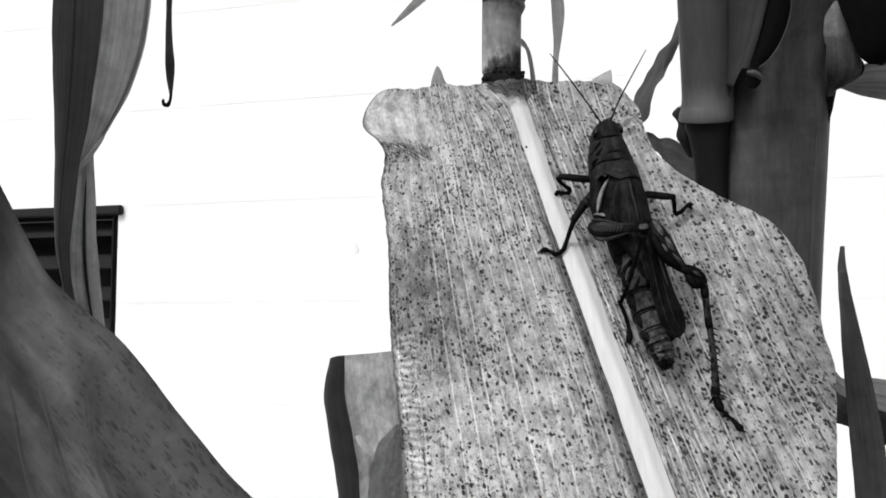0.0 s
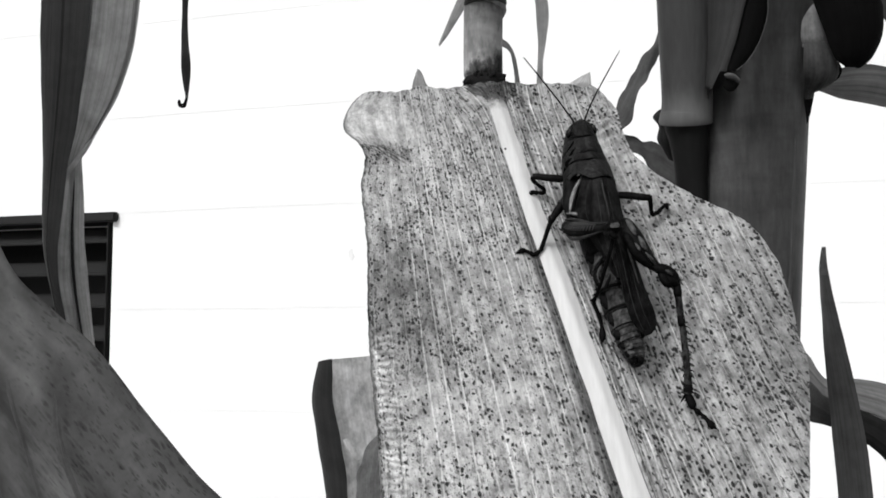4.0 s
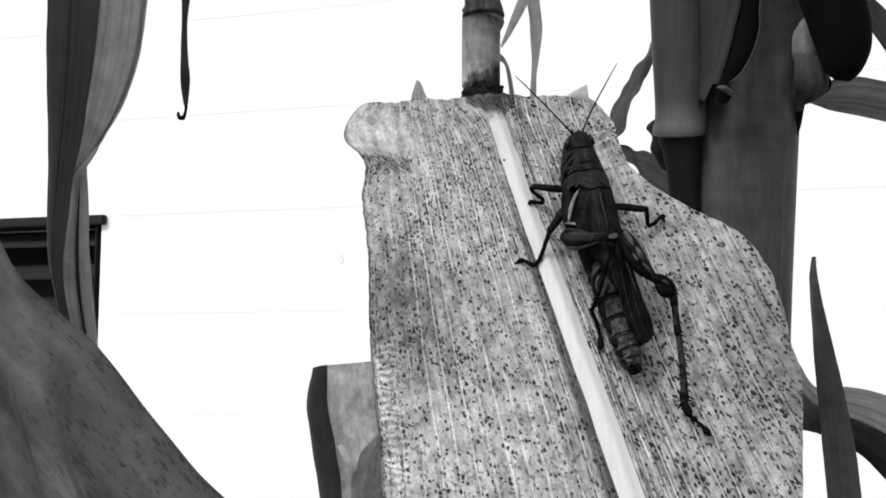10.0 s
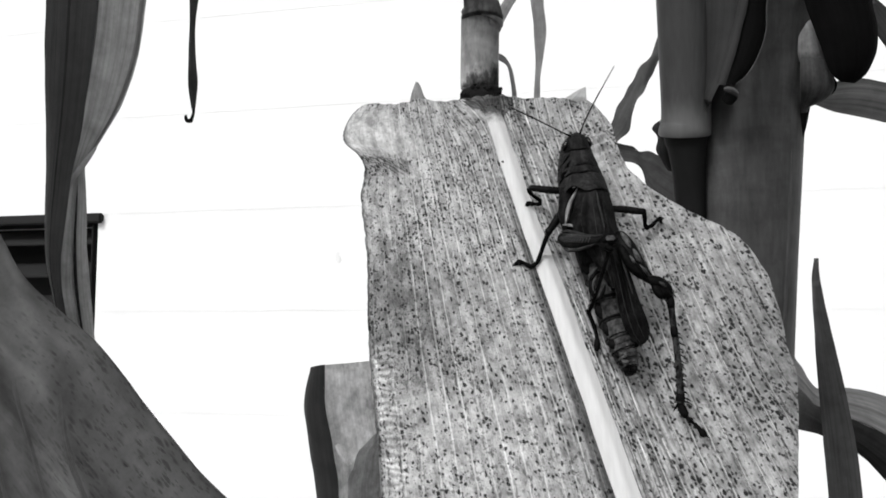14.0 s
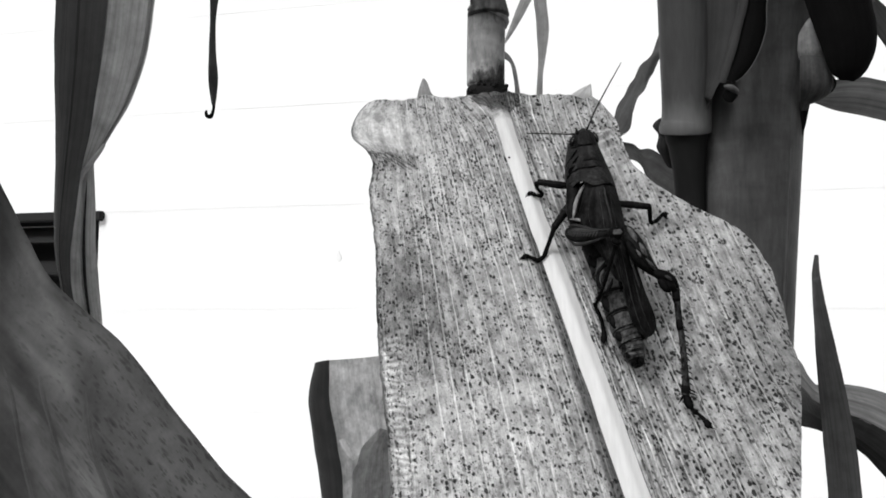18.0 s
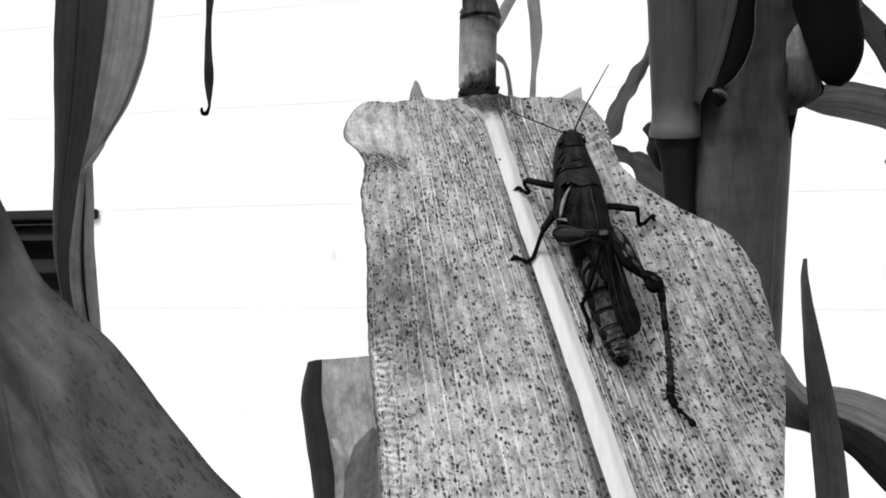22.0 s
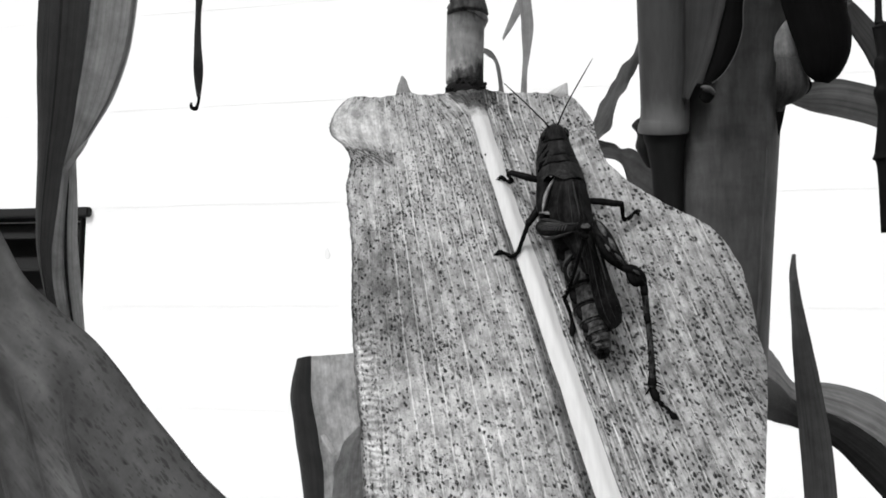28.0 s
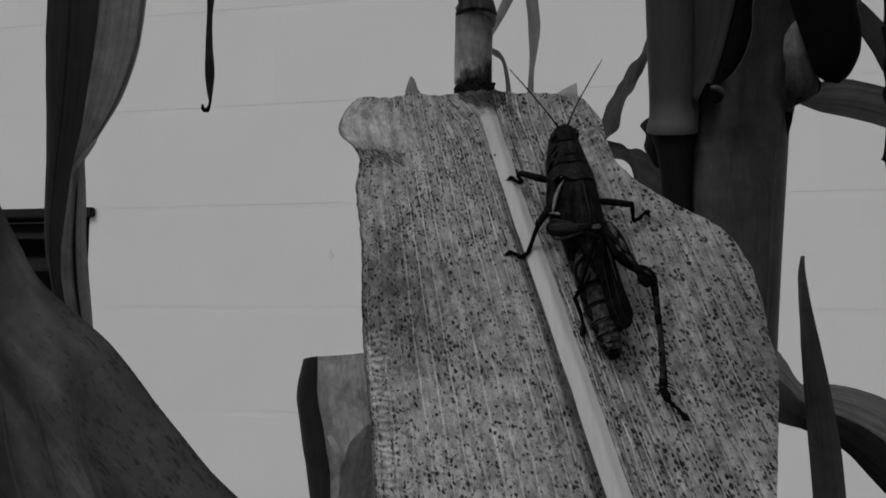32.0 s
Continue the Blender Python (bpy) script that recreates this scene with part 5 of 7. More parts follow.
for rows in ([(-5.54, 13.78, 7.2, 0.1, 0.1), (-5.45, 13.96, 7.4, 0.45, 0.5), (-5.18, 14.38, 7.6, 0.6, 0.75), (-4.77, 15.07, 7.6, 0.5, 0.6), (-4.42, 15.90, 7.3, 0.1, 0.1)], [(-1.02, 15.18, 6.4, 0.1, 0.1), (-1.14, 15.29, 6.7, 0.35, 0.5), (-1.31, 15.71, 6.9, 0.45, 0.65), (-1.52, 16.42, 6.9, 0.35, 0.5), (-1.66, 16.87, 6.8, 0.1, 0.1)]):
    tube("eye", rows, EYE, head, 16, 14, "glossy black eye")
# the dark cap between the eyes, the brow ridge, and grooves of the cheek
trace("brow", on_head, [(0.30, 0.36, 0.05), (0.5, 0.33, 0.16), (0.72, 0.36, 0.14), (0.9, 0.42, 0.05)], SHELL_DARK, head)
trace("brow", on_head, [(0.25, 0.60, 0.05), (0.45, 0.60, 0.12), (0.7, 0.62, 0.05)], SHELL_DARK, head)
trace("cheek_groove", on_head, [(0.60, 0.16, 0.05), (0.72, 0.20, 0.14), (0.80, 0.27, 0.12), (0.78, 0.33, 0.04)], SHELL_DARK, head)
trace("neck_seam", on_head, [(0.93, 0.24, 0.05), (0.86, 0.36, 0.14), (0.84, 0.5, 0.16), (0.86, 0.64, 0.16), (0.92, 0.78, 0.06)], SHELL_DARK, head, 0.02)


def build_pronotum():
    pro, on = skin("pronotum", [
        [(-5.72, 14.48, 3.4), (-5.82, 14.26, 5.6), (-4.37, 12.64, 8.3), (-3.03, 12.42, 8.9), (-1.86, 13.00, 8.3), (-0.76, 14.89, 5.6), (-0.30, 15.11, 3.4)],
        [(-5.88, 12.99, 3.2), (-6.09, 12.75, 5.6), (-4.59, 11.01, 8.5), (-3.06, 10.92, 9.0), (-1.73, 11.44, 8.4), (-0.34, 13.36, 5.6), (0.06, 13.61, 3.2)],
        [(-6.07, 11.06, 3.0), (-6.30, 10.80, 5.6), (-4.76, 8.73, 8.7), (-3.00, 8.54, 9.2), (-1.58, 9.10, 8.6), (0.27, 11.06, 5.6), (0.82, 11.44, 3.0)],
        [(-6.13, 8.33, 3.0), (-6.36, 8.22, 5.6), (-4.89, 6.94, 8.9), (-2.85, 6.36, 9.5), (-1.09, 7.11, 8.9), (0.81, 9.02, 5.6), (1.35, 9.15, 3.0)],
        [(-5.80, 6.32, 3.0), (-6.13, 6.01, 5.6), (-4.89, 5.75, 8.9), (-2.68, 4.39, 9.7), (-0.45, 5.49, 8.9), (1.23, 6.81, 5.6), (1.79, 7.13, 3.0)],
        [(-5.65, 5.77, 3.0), (-5.98, 5.57, 5.6), (-4.82, 5.43, 8.9), (-2.63, 3.97, 9.7), (-0.32, 5.06, 8.9), (1.29, 6.48, 5.6), (1.85, 6.80, 3.0)]], SHELL_TOP, "saddle-shaped neck shield with dark furrows", 90, 56, ((0.33, 0.02), (0.46, 0.028)), 0.16)
    for way in ([(0.36, 0.30, 0.05), (0.33, 0.42, 0.13), (0.32, 0.55, 0.16), (0.34, 0.68, 0.12), (0.36, 0.76, 0.04)],
                [(0.56, 0.22, 0.13), (0.50, 0.32, 0.26), (0.475, 0.45, 0.20), (0.46, 0.58, 0.20), (0.47, 0.70, 0.13), (0.50, 0.80, 0.05)]):
        trace("furrow", on, way, BLACK, pro, 0.04)
    # black marks on the flank
    for way in ([(0.10, 0.31, 0.13), (0.17, 0.29, 0.31), (0.26, 0.25, 0.21), (0.36, 0.19, 0.17), (0.42, 0.13, 0.05)],
                [(0.24, 0.33, 0.08), (0.31, 0.30, 0.29), (0.38, 0.26, 0.10)],
                [(0.42, 0.29, 0.10), (0.48, 0.25, 0.44), (0.55, 0.24, 0.47), (0.60, 0.20, 0.21), (0.64, 0.14, 0.05)],
                [(0.68, 0.13, 0.04), (0.72, 0.20, 0.13), (0.74, 0.27, 0.04)]):
        trace("flank_mark", on, way, BLACK, pro, 0.04)
    # keels of the back and the lifted hind margin
    trace("keel", on, [(0.52, 0.655, 0.04), (0.7, 0.67, 0.09), (0.96, 0.675, 0.06)], SHELL_RIB, pro, 0.0)
    trace("keel", on, [(0.52, 0.33, 0.03), (0.7, 0.33, 0.07), (0.95, 0.33, 0.05)], SHELL_RIB, pro, 0.0)
    trace("hind_margin", on, [(0.99, 0.30, 0.10), (0.995, 0.38, 0.13), (0.99, 0.5, 0.16), (0.99, 0.6, 0.17), (0.99, 0.70, 0.10), (0.97, 0.78, 0.05)], SHELL_DARK, pro, -0.06)


build_pronotum()
tube("thorax", [(-2.01, 6.97, 4.6, 3, 3.5), (-1.77, 4.18, 4.4, 3.4, 3.8), (-1.46, 0.08, 4.2, 3.5, 3.8), (-1.09, -3.87, 4, 3.3, 3.5), (-0.77, -6.29, 3.9, 3, 3.2)], SHELL_DARK, seg=24, steps=24)
tube("side_stripe", [(-3.88, 5.61, 8.2, 0.06, 0.08), (-4.35, 4.69, 8.0, 0.2, 0.2), (-5.00, 3.50, 7.6, 0.3, 0.3), (-5.49, 2.03, 7.3, 0.36, 0.32), (-5.81, 0.57, 7.0, 0.22, 0.25), (-6.02, -0.32, 6.8, 0.08, 0.1)], SHELL_PALE, steps=24, label="pale stripe on the flank")
tube("side_stripe", [(-6.53, -0.32, 6.8, 0.06, 0.06), (-5.88, -0.45, 7.0, 0.15, 0.15), (-5.23, -0.69, 7.2, 0.28, 0.22), (-4.76, -1.07, 7.3, 0.06, 0.06)], SHELL_PALE, steps=14, label="pale stripe on the flank")
tube("flank_plate", [(-5.17, 8.35, 5.4, 0.8, 0.8), (-5.35, 6.08, 5.8, 1.2, 1.2), (-5.52, 3.78, 6.0, 1.25, 1.2), (-5.65, 1.52, 5.9, 1.2, 1.1), (-5.41, -0.56, 5.6, 0.9, 0.9)], SHELL, seg=16, steps=20)
tube("stripe_border", [(-4.09, 4.80, 8.0, 0.05, 0.05), (-4.71, 3.07, 7.9, 0.16, 0.14), (-5.22, 1.40, 7.6, 0.22, 0.18), (-5.54, -0.14, 7.3, 0.08, 0.08)], SHELL_DARK, steps=18)


def build_abdomen():
    """Nine overlapping rings that taper to the tail, pale above with black rims and flank patches."""
    core = curve([(-1.12, -2.67, 3.7, 3, 3.3), (-0.73, -6.48, 3.4, 2.75, 3.2), (0.05, -11.84, 2.7, 2.35, 3), (0.99, -16.23, 2.3, 2.15, 2.7), (1.8, -19.15, 1.9, 1.85, 2.4), (2.21, -21.01, 1.6, 1.35, 2), (2.42, -22.3, 1.4, 0.75, 1.4)], 91)
    for s in range(9):
        seg_ = core[s * 10:s * 10 + 11]
        rows = []
        for i, r in enumerate(seg_):
            f = i / 10
            k = 0.88 + 0.14 * math.sin(min(1.0, f * 1.15) * math.pi / 2) - (0.08 if i == 10 else 0)
            rows.append((*r[:3], r[3] * k, r[4] * k))
        rows.append((*seg_[-1][:3], seg_[-1][3] * 0.7, seg_[-1][4] * 0.7))
        tube("abdomen_ring", rows, SHELL_DARK if s in (0, 8) else FLANK if s < 4 else BELLY, seg=28, label="banded abdomen ring")
        if 1 <= s < 8:
            c = seg_[9]
            for f0, f1, grow in (((8, 9.6, 1.03),) if s < 5 else ((8.2, 9.6, 1.03), (4.6, 5.4, 1.02))):
                pts = [seg_[0] + (seg_[10] - seg_[0]) * f / 10 for f in (f0, f0 + 0.3, f1 - 0.3, f1)]
                tube("ring_band", [(*p[:3], p[3] * g, p[4] * g) for p, g in zip(pts, (0.92, grow, grow, 0.92))], SHELL_DARK, seg=28)
        if s < 8:
            # black patches on both flanks of each ring
            m = seg_[5]
            d = (Vector(seg_[9][:3]) - Vector(seg_[1][:3])) / 2
            w = m[3] * (0.36 if s % 2 else 0.30)
            for side, up, share in ((-0.74, 0.50, 1.25), (0.62, 0.66, 1.3))[:2 if s < 6 else 1]:
                q = Vector(m[:3]) + Vector((m[3] * side, -0.1, m[4] * up))
                v = w * share
                tube("flank_patch", [(*(q - d * 1.1), v * 0.5, 0.12), (*(q - d * 0.5), v * 0.9, v * 0.34), (*(q + d * 0.3), v * 1.0, v * 0.4), (*(q + d * 1.0), v * 0.5, v * 0.2)], SHELL_DARK, seg=12, steps=12)
    # the ring-shaped pale mark before the tail
    tube("tail_mark", [(0.65, -20.20, 4.4, 0.1, 0.1), (0.94, -20.12, 4.6, 0.24, 0.16), (1.27, -20.51, 4.7, 0.24, 0.16), (1.18, -20.93, 4.5, 0.22, 0.16), (0.74, -21.01, 4.3, 0.1, 0.1)], MARK, seg=8, steps=16)
    tube("tail_mark", [(0.75, -21.27, 4.1, 0.1, 0.1), (1.15, -21.61, 4.3, 0.3, 0.18), (1.75, -21.65, 4.4, 0.1, 0.1)], MARK, seg=8, steps=10)
    for e, f in (((1.55, -22.04, 3.2), (1.34, -22.89, 3)), ((2.66, -21.87, 3.2), (2.67, -22.8, 3))):
        tube("tail_point", [(*e, 0.4, 0.4), (*((np.array(e) + np.array(f)) / 2), 0.42, 0.4), (*f, 0.1, 0.1)], SHELL_DARK)
    # drop-shaped black marks on the lit flank
    for rows in ([(-1.71, -7.75, 6.6, 0.05, 0.05), (-2.18, -8.64, 6.5, 0.26, 0.2), (-2.70, -9.38, 6.3, 0.3, 0.2), (-3.04, -9.70, 6.2, 0.05, 0.05)], [(-0.89, -10.81, 7.0, 0.05, 0.05), (-1.29, -11.86, 6.9, 0.26, 0.2), (-1.81, -12.79, 6.6, 0.2, 0.15), (-1.99, -13.20, 6.5, 0.05, 0.05)]):
        tube("drop_mark", rows, SHELL_DARK, seg=10, steps=14)
    for rows in ([(-1.53, -7.43, 6.7, 0.04, 0.04), (-2.23, -8.13, 6.6, 0.1, 0.08), (-3.01, -9.09, 6.3, 0.1, 0.08), (-3.28, -9.74, 6.1, 0.04, 0.04)], [(-2.00, -9.14, 6.7, 0.04, 0.04), (-2.43, -9.78, 6.5, 0.12, 0.08), (-2.65, -10.79, 6.3, 0.12, 0.08), (-2.42, -11.90, 6.3, 0.04, 0.04)], [(-0.82, -9.71, 7.2, 0.04, 0.04), (-0.42, -10.64, 7.2, 0.14, 0.1), (-0.27, -11.91, 7.0, 0.04, 0.04)]):
        tube("mark_rim", rows, SHELL_RIDGE, seg=8, steps=14)


build_abdomen()


def wing(name, stations, label):
    """A folded leathery wing case with lengthwise veins."""
    ob, on = skin(name, stations, WING, label, 90, 30, thick=0.12)
    for u, a, b, w in ((0.14, 0.05, 0.8, 0.05), (0.3, 0.1, 0.95, 0.06), (0.47, 0.05, 0.92, 0.05), (0.64, 0.12, 0.97, 0.06), (0.82, 0.08, 0.9, 0.05)):
        trace("vein", on, [(a + (b - a) * i / 6, u + 0.03 * math.sin(i * 1.3 + u * 9), w * math.sin(0.3 + 2.5 * i / 6)) for i in range(7)], SHELL_RIB if u in (0.3, 0.64) else SHELL_DARK, ob, 0.0, 6, 30)
    return ob


WING = chitin("wing_case", 0.007, 0.6, 0.7, 350.0, 0.03, blotch=0.6)
wing("forewing", [
    [(-1.41, 4.10, 9.5), (-0.39, 4.45, 9.0), (0.95, 5.50, 6.8)],
    [(-1.13, 0.74, 9.7), (0.06, 1.56, 8.8), (1.53, 2.80, 6.4)],
    [(-0.79, -2.88, 9.7), (0.53, -1.76, 8.6), (1.87, -0.47, 6.0)],
    [(-0.39, -6.22, 9.3), (0.84, -5.16, 8.2), (2.15, -4.01, 5.7)],
    [(0.09, -10.34, 8.3), (1.49, -9.64, 7.4), (3.24, -8.18, 5.0)],
    [(0.50, -14.29, 7.2), (2.12, -13.60, 6.4), (4.18, -12.24, 4.5)],
    [(1.29, -17.32, 6.2), (2.88, -16.59, 5.6), (5.02, -15.18, 4.2)],
    [(2.36, -18.76, 5.4), (3.58, -18.23, 5.0), (5.20, -16.82, 3.9)],
    [(3.33, -19.35, 4.8), (4.11, -18.99, 4.6), (4.91, -17.88, 3.9)]], "long brown folded wing case")
wing("forewing", [
    [(-1.26, 4.03, 9.6), (-2.57, 4.29, 9.4), (-3.84, 5.25, 8.4)],
    [(-1.07, 0.67, 9.8), (-3.00, 1.10, 9.5), (-4.61, 2.86, 7.6)],
    [(-0.73, -2.94, 9.8), (-3.06, -2.20, 9.3), (-5.13, -0.39, 7.2)],
    [(-0.41, -6.28, 9.4), (-2.26, -5.49, 8.6), (-3.76, -3.89, 7.0)],
    [(-0.05, -9.80, 8.5), (-0.89, -9.32, 8.0), (-1.60, -8.06, 6.8)],
    [(0.15, -11.95, 7.9), (-0.18, -11.69, 7.6), (-0.42, -11.03, 6.9)]], "shorter wing case on the stripe side")
tube("wing_seam", [(-1.35, 3.39, 9.9, 0.1, 0.1), (-1.27, 1.56, 10.0, 0.14, 0.12), (-0.97, -0.78, 10.0, 0.14, 0.12), (-0.75, -3.01, 9.9, 0.08, 0.08)], SHELL_RIB, steps=30, seg=8)
tube("wing_edge", [(1.25, -2.99, 7.4, 0.1, 0.08), (1.64, -5.23, 7.2, 0.22, 0.14), (2.11, -7.60, 6.8, 0.24, 0.14), (2.54, -9.68, 6.3, 0.18, 0.12), (3.07, -11.68, 5.7, 0.06, 0.06)], SHELL_RIDGE, steps=30, seg=8)
tube("wing_edge", [(1.83, -1.95, 6.4, 0.06, 0.06), (2.29, -4.69, 6.0, 0.14, 0.1), (2.92, -7.45, 5.4, 0.14, 0.1), (3.68, -10.31, 4.9, 0.06, 0.06)], SHELL_RIB, steps=30, seg=8)


def leg(name, femur, tibia, tarsus, label, mats=None):
    """A leg in three joints: the thigh carries the shank and the foot."""
    f = tube(name, femur, SHELL, seg=16, steps=len(femur) * 6, label=label)
    tube("shank", tibia, mats or SHELL_DARK, f, 10, len(tibia) * 5)
    tube("foot", tarsus, SHELL_DARK, f, 10, len(tarsus) * 5)
    return f


fore_left = leg("fore_leg", [(-5.82, 7.67, 4.6, 0.5, 0.5), (-7.51, 7.8, 4.6, 0.62, 0.62), (-9.71, 8.38, 4.3, 0.55, 0.55), (-10.94, 8.73, 4, 0.5, 0.5)],
                [(-11.13, 8.62, 4, 0.4, 0.4), (-10.93, 8.38, 3.4, 0.36, 0.36), (-10.31, 8.56, 2.2, 0.30, 0.30), (-9.17, 8.18, 1.3, 0.32, 0.32)],
                [(-9.16, 8.36, 1.2, 0.3, 0.3), (-9.27, 7.71, 1, 0.36, 0.36), (-10.18, 7.79, 0.9, 0.28, 0.28), (-11.09, 7.98, 0.8, 0.38, 0.38), (-11.38, 7.33, 0.6, 0.2, 0.2)], "short front leg resting on the rib")
mid_left = leg("middle_leg", [(-4.32, 6, 4.6, 0.6, 0.6), (-5.67, 4.28, 4.6, 0.6, 0.6), (-6.82, 2.57, 4.6, 0.68, 0.68), (-7.74, 1.3, 4.3, 0.6, 0.6), (-8.57, 0.03, 4, 0.5, 0.5)],
               [(-8.37, 0.55, 4, 0.42, 0.42), (-9, -0.91, 3.2, 0.36, 0.36), (-9.59, -2.23, 2, 0.34, 0.34), (-10.12, -3.49, 1.2, 0.38, 0.38)],
               [(-10.02, -3.33, 1.1, 0.3, 0.3), (-11.09, -4.02, 0.9, 0.36, 0.36), (-12.12, -3.45, 0.8, 0.28, 0.28), (-12.99, -3.14, 0.8, 0.38, 0.38), (-13.52, -3.53, 0.6, 0.3, 0.3)], "middle leg reaching across the rib")
fore_right = leg("fore_leg", [(1.17, 4.21, 4.6, 0.5, 0.5), (3.26, 4.08, 4.6, 0.58, 0.58), (5.47, 3.95, 4.3, 0.55, 0.55), (6.67, 4.04, 4, 0.5, 0.5)],
                 [(6.61, 4.25, 4, 0.42, 0.42), (6.9, 3.75, 3, 0.36, 0.36), (7.19, 3.25, 1.5, 0.34, 0.34), (7.38, 2.76, 1.1, 0.36, 0.36)],
                 [(7.33, 2.94, 1, 0.3, 0.3), (8.39, 3.43, 0.9, 0.36, 0.36), (9.14, 4.36, 0.8, 0.26, 0.26), (9.85, 4.85, 0.7, 0.4, 0.4), (9.9, 4.22, 0.5, 0.2, 0.2)], "front leg bent on the blade")
hind_right = leg("hind_leg", [(1.81, -1.62, 6.2, 0.6, 0.6), (2.02, -2.81, 6.8, 1.15, 1.2), (2.54, -4.72, 7.0, 1.55, 1.5), (3.34, -6.60, 6.9, 1.5, 1.45), (4.39, -8.10, 6.5, 1.15, 1.15), (5.37, -9.16, 6.2, 0.8, 0.85), (6.00, -9.61, 6.0, 0.62, 0.65), (6.64, -9.97, 5.8, 0.3, 0.3)],
                 [(8.39, -11.11, 5.4, 0.55, 0.55), (8.44, -13.2, 5, 0.5, 0.5), (8.5, -16.05, 4.4, 0.5, 0.5), (8.71, -19.19, 3.6, 0.46, 0.46), (8.81, -22.98, 2.5, 0.48, 0.48), (8.82, -25.37, 1.6, 0.58, 0.58), (8.67, -26.54, 1.2, 0.62, 0.62)],
                 [(8.71, -26.29, 1.2, 0.42, 0.42), (8.93, -27.2, 1, 0.62, 0.5), (9.21, -28.05, 0.9, 0.60, 0.5), (9.46, -28.45, 0.9, 0.26, 0.26), (9.81, -28.81, 0.8, 0.46, 0.4), (10.15, -29.13, 0.8, 0.24, 0.24), (10.55, -29.53, 0.8, 0.30, 0.28), (10.92, -30.08, 0.8, 0.34, 0.3), (11.32, -30.59, 0.7, 0.56, 0.45), (11.58, -31.03, 0.6, 0.34, 0.3)], "long hind leg stretched down the blade", SHANK)
hind_left = leg("hind_leg", [(-6.75, -1.48, 5.6, 0.5, 0.5), (-6.45, -1.91, 5.8, 1, 0.8), (-5.81, -2.87, 6.5, 1.32, 0.95), (-4.81, -3.77, 7.6, 1.22, 0.95), (-3.77, -4.63, 8.8, 0.92, 0.8), (-2.72, -5.24, 9.9, 0.6, 0.6), (-1.90, -5.62, 10.8, 0.45, 0.5), (-1.05, -5.91, 11.4, 0.5, 0.5)],
                [(-0.51, -6.54, 12, 0.42, 0.42), (-0.97, -8.24, 10.2, 0.30, 0.30), (-1.86, -10.8, 7.4, 0.28, 0.28), (-2.6, -12.42, 4.4, 0.28, 0.28), (-3.11, -13.07, 2.8, 0.36, 0.36)],
                [(-3.08, -12.97, 2.6, 0.34, 0.34), (-2.28, -14.69, 1.6, 0.32, 0.32), (-1.94, -16.28, 1.1, 0.3, 0.3), (-1.93, -17.45, 0.9, 0.5, 0.4), (-2.14, -18.35, 0.7, 0.3, 0.3)], "folded hind leg with its knee over the back")


def spines(owner, a, b, n, side, length, first=0.0):
    """A comb of thorns along a shank from a to b (mm), leaning outwards."""
    a, b = Vector(a), Vector(b)
    d = (b - a).normalized()
    for i in range(n):
        p = a.lerp(b, first + (1 - first) * i / max(1, n - 1))
        w = Vector((side, -0.45, 0.35)).normalized()
        tube("thorn", [(*p, 0.16, 0.16), (*(p + w * length * 0.55), 0.11, 0.11), (*(p + w * length + d * 0.25), 0.015, 0.015)], SHELL_DARK, owner, 6)


spines(hind_right, (8.84, -17.63, 4), (9.03, -25.75, 1.5), 11, 1.0, 0.95)
spines(hind_right, (8.62, -18.41, 3.8), (8.47, -25.13, 1.6), 7, -1.0, 0.4)
spines(hind_right, (8.98, -25.71, 1.4), (9.04, -26.13, 1.2), 2, 1.0, 1.5)
spines(hind_right, (8.35, -26.62, 1.2), (8.15, -26.95, 1.2), 2, -0.35, 1.3)
spines(hind_left, (-2.19, -11.51, 7), (-3.15, -12.91, 3.2), 5, -0.8, 0.6)
spines(hind_right, (11.33, -30.86, 0.8), (11.56, -30.98, 0.7), 2, 0.9, 0.6)
spines(fore_left, (-11.27, 7.87, 0.8), (-11.37, 7.45, 0.6), 2, -0.7, 0.5)
spines(mid_left, (-13.16, -3.14, 0.8), (-13.52, -3.53, 0.6), 3, -0.8, 0.5)
spines(fore_right, (9.73, 4.79, 0.8), (9.88, 4.27, 0.6), 2, 0.8, 0.5)
spines(mid_left, (-8.84, -0.65, 3.6), (-9.95, -3.01, 1.6), 5, 0.7, 0.35)
spines(hind_left, (-1.94, -17.63, 0.9), (-2.15, -18.31, 0.8), 2, 0.7, 0.6)
# pale chevron marks of the stretched thigh
for rows in ([(1.88, -2.38, 8.0, 0.1, 0.08), (2.19, -3.50, 8.5, 0.4, 0.22), (2.60, -4.71, 8.7, 0.4, 0.22), (2.86, -5.52, 8.6, 0.1, 0.08)], [(3.22, -5.77, 8.7, 0.08, 0.06), (3.56, -6.48, 8.6, 0.34, 0.2), (3.90, -7.41, 8.4, 0.38, 0.2), (4.37, -7.90, 8.1, 0.08, 0.06)], [(2.61, -6.92, 8.7, 0.06, 0.06), (3.04, -7.62, 8.6, 0.24, 0.16), (3.25, -8.16, 8.4, 0.06, 0.06)], [(4.01, -8.14, 8.2, 0.06, 0.06), (4.80, -8.98, 7.7, 0.3, 0.18), (5.48, -9.58, 7.1, 0.08, 0.06)]):
    tube("thigh_mark", rows, MARK, hind_right, 10, 12, "pale mark across the thigh")


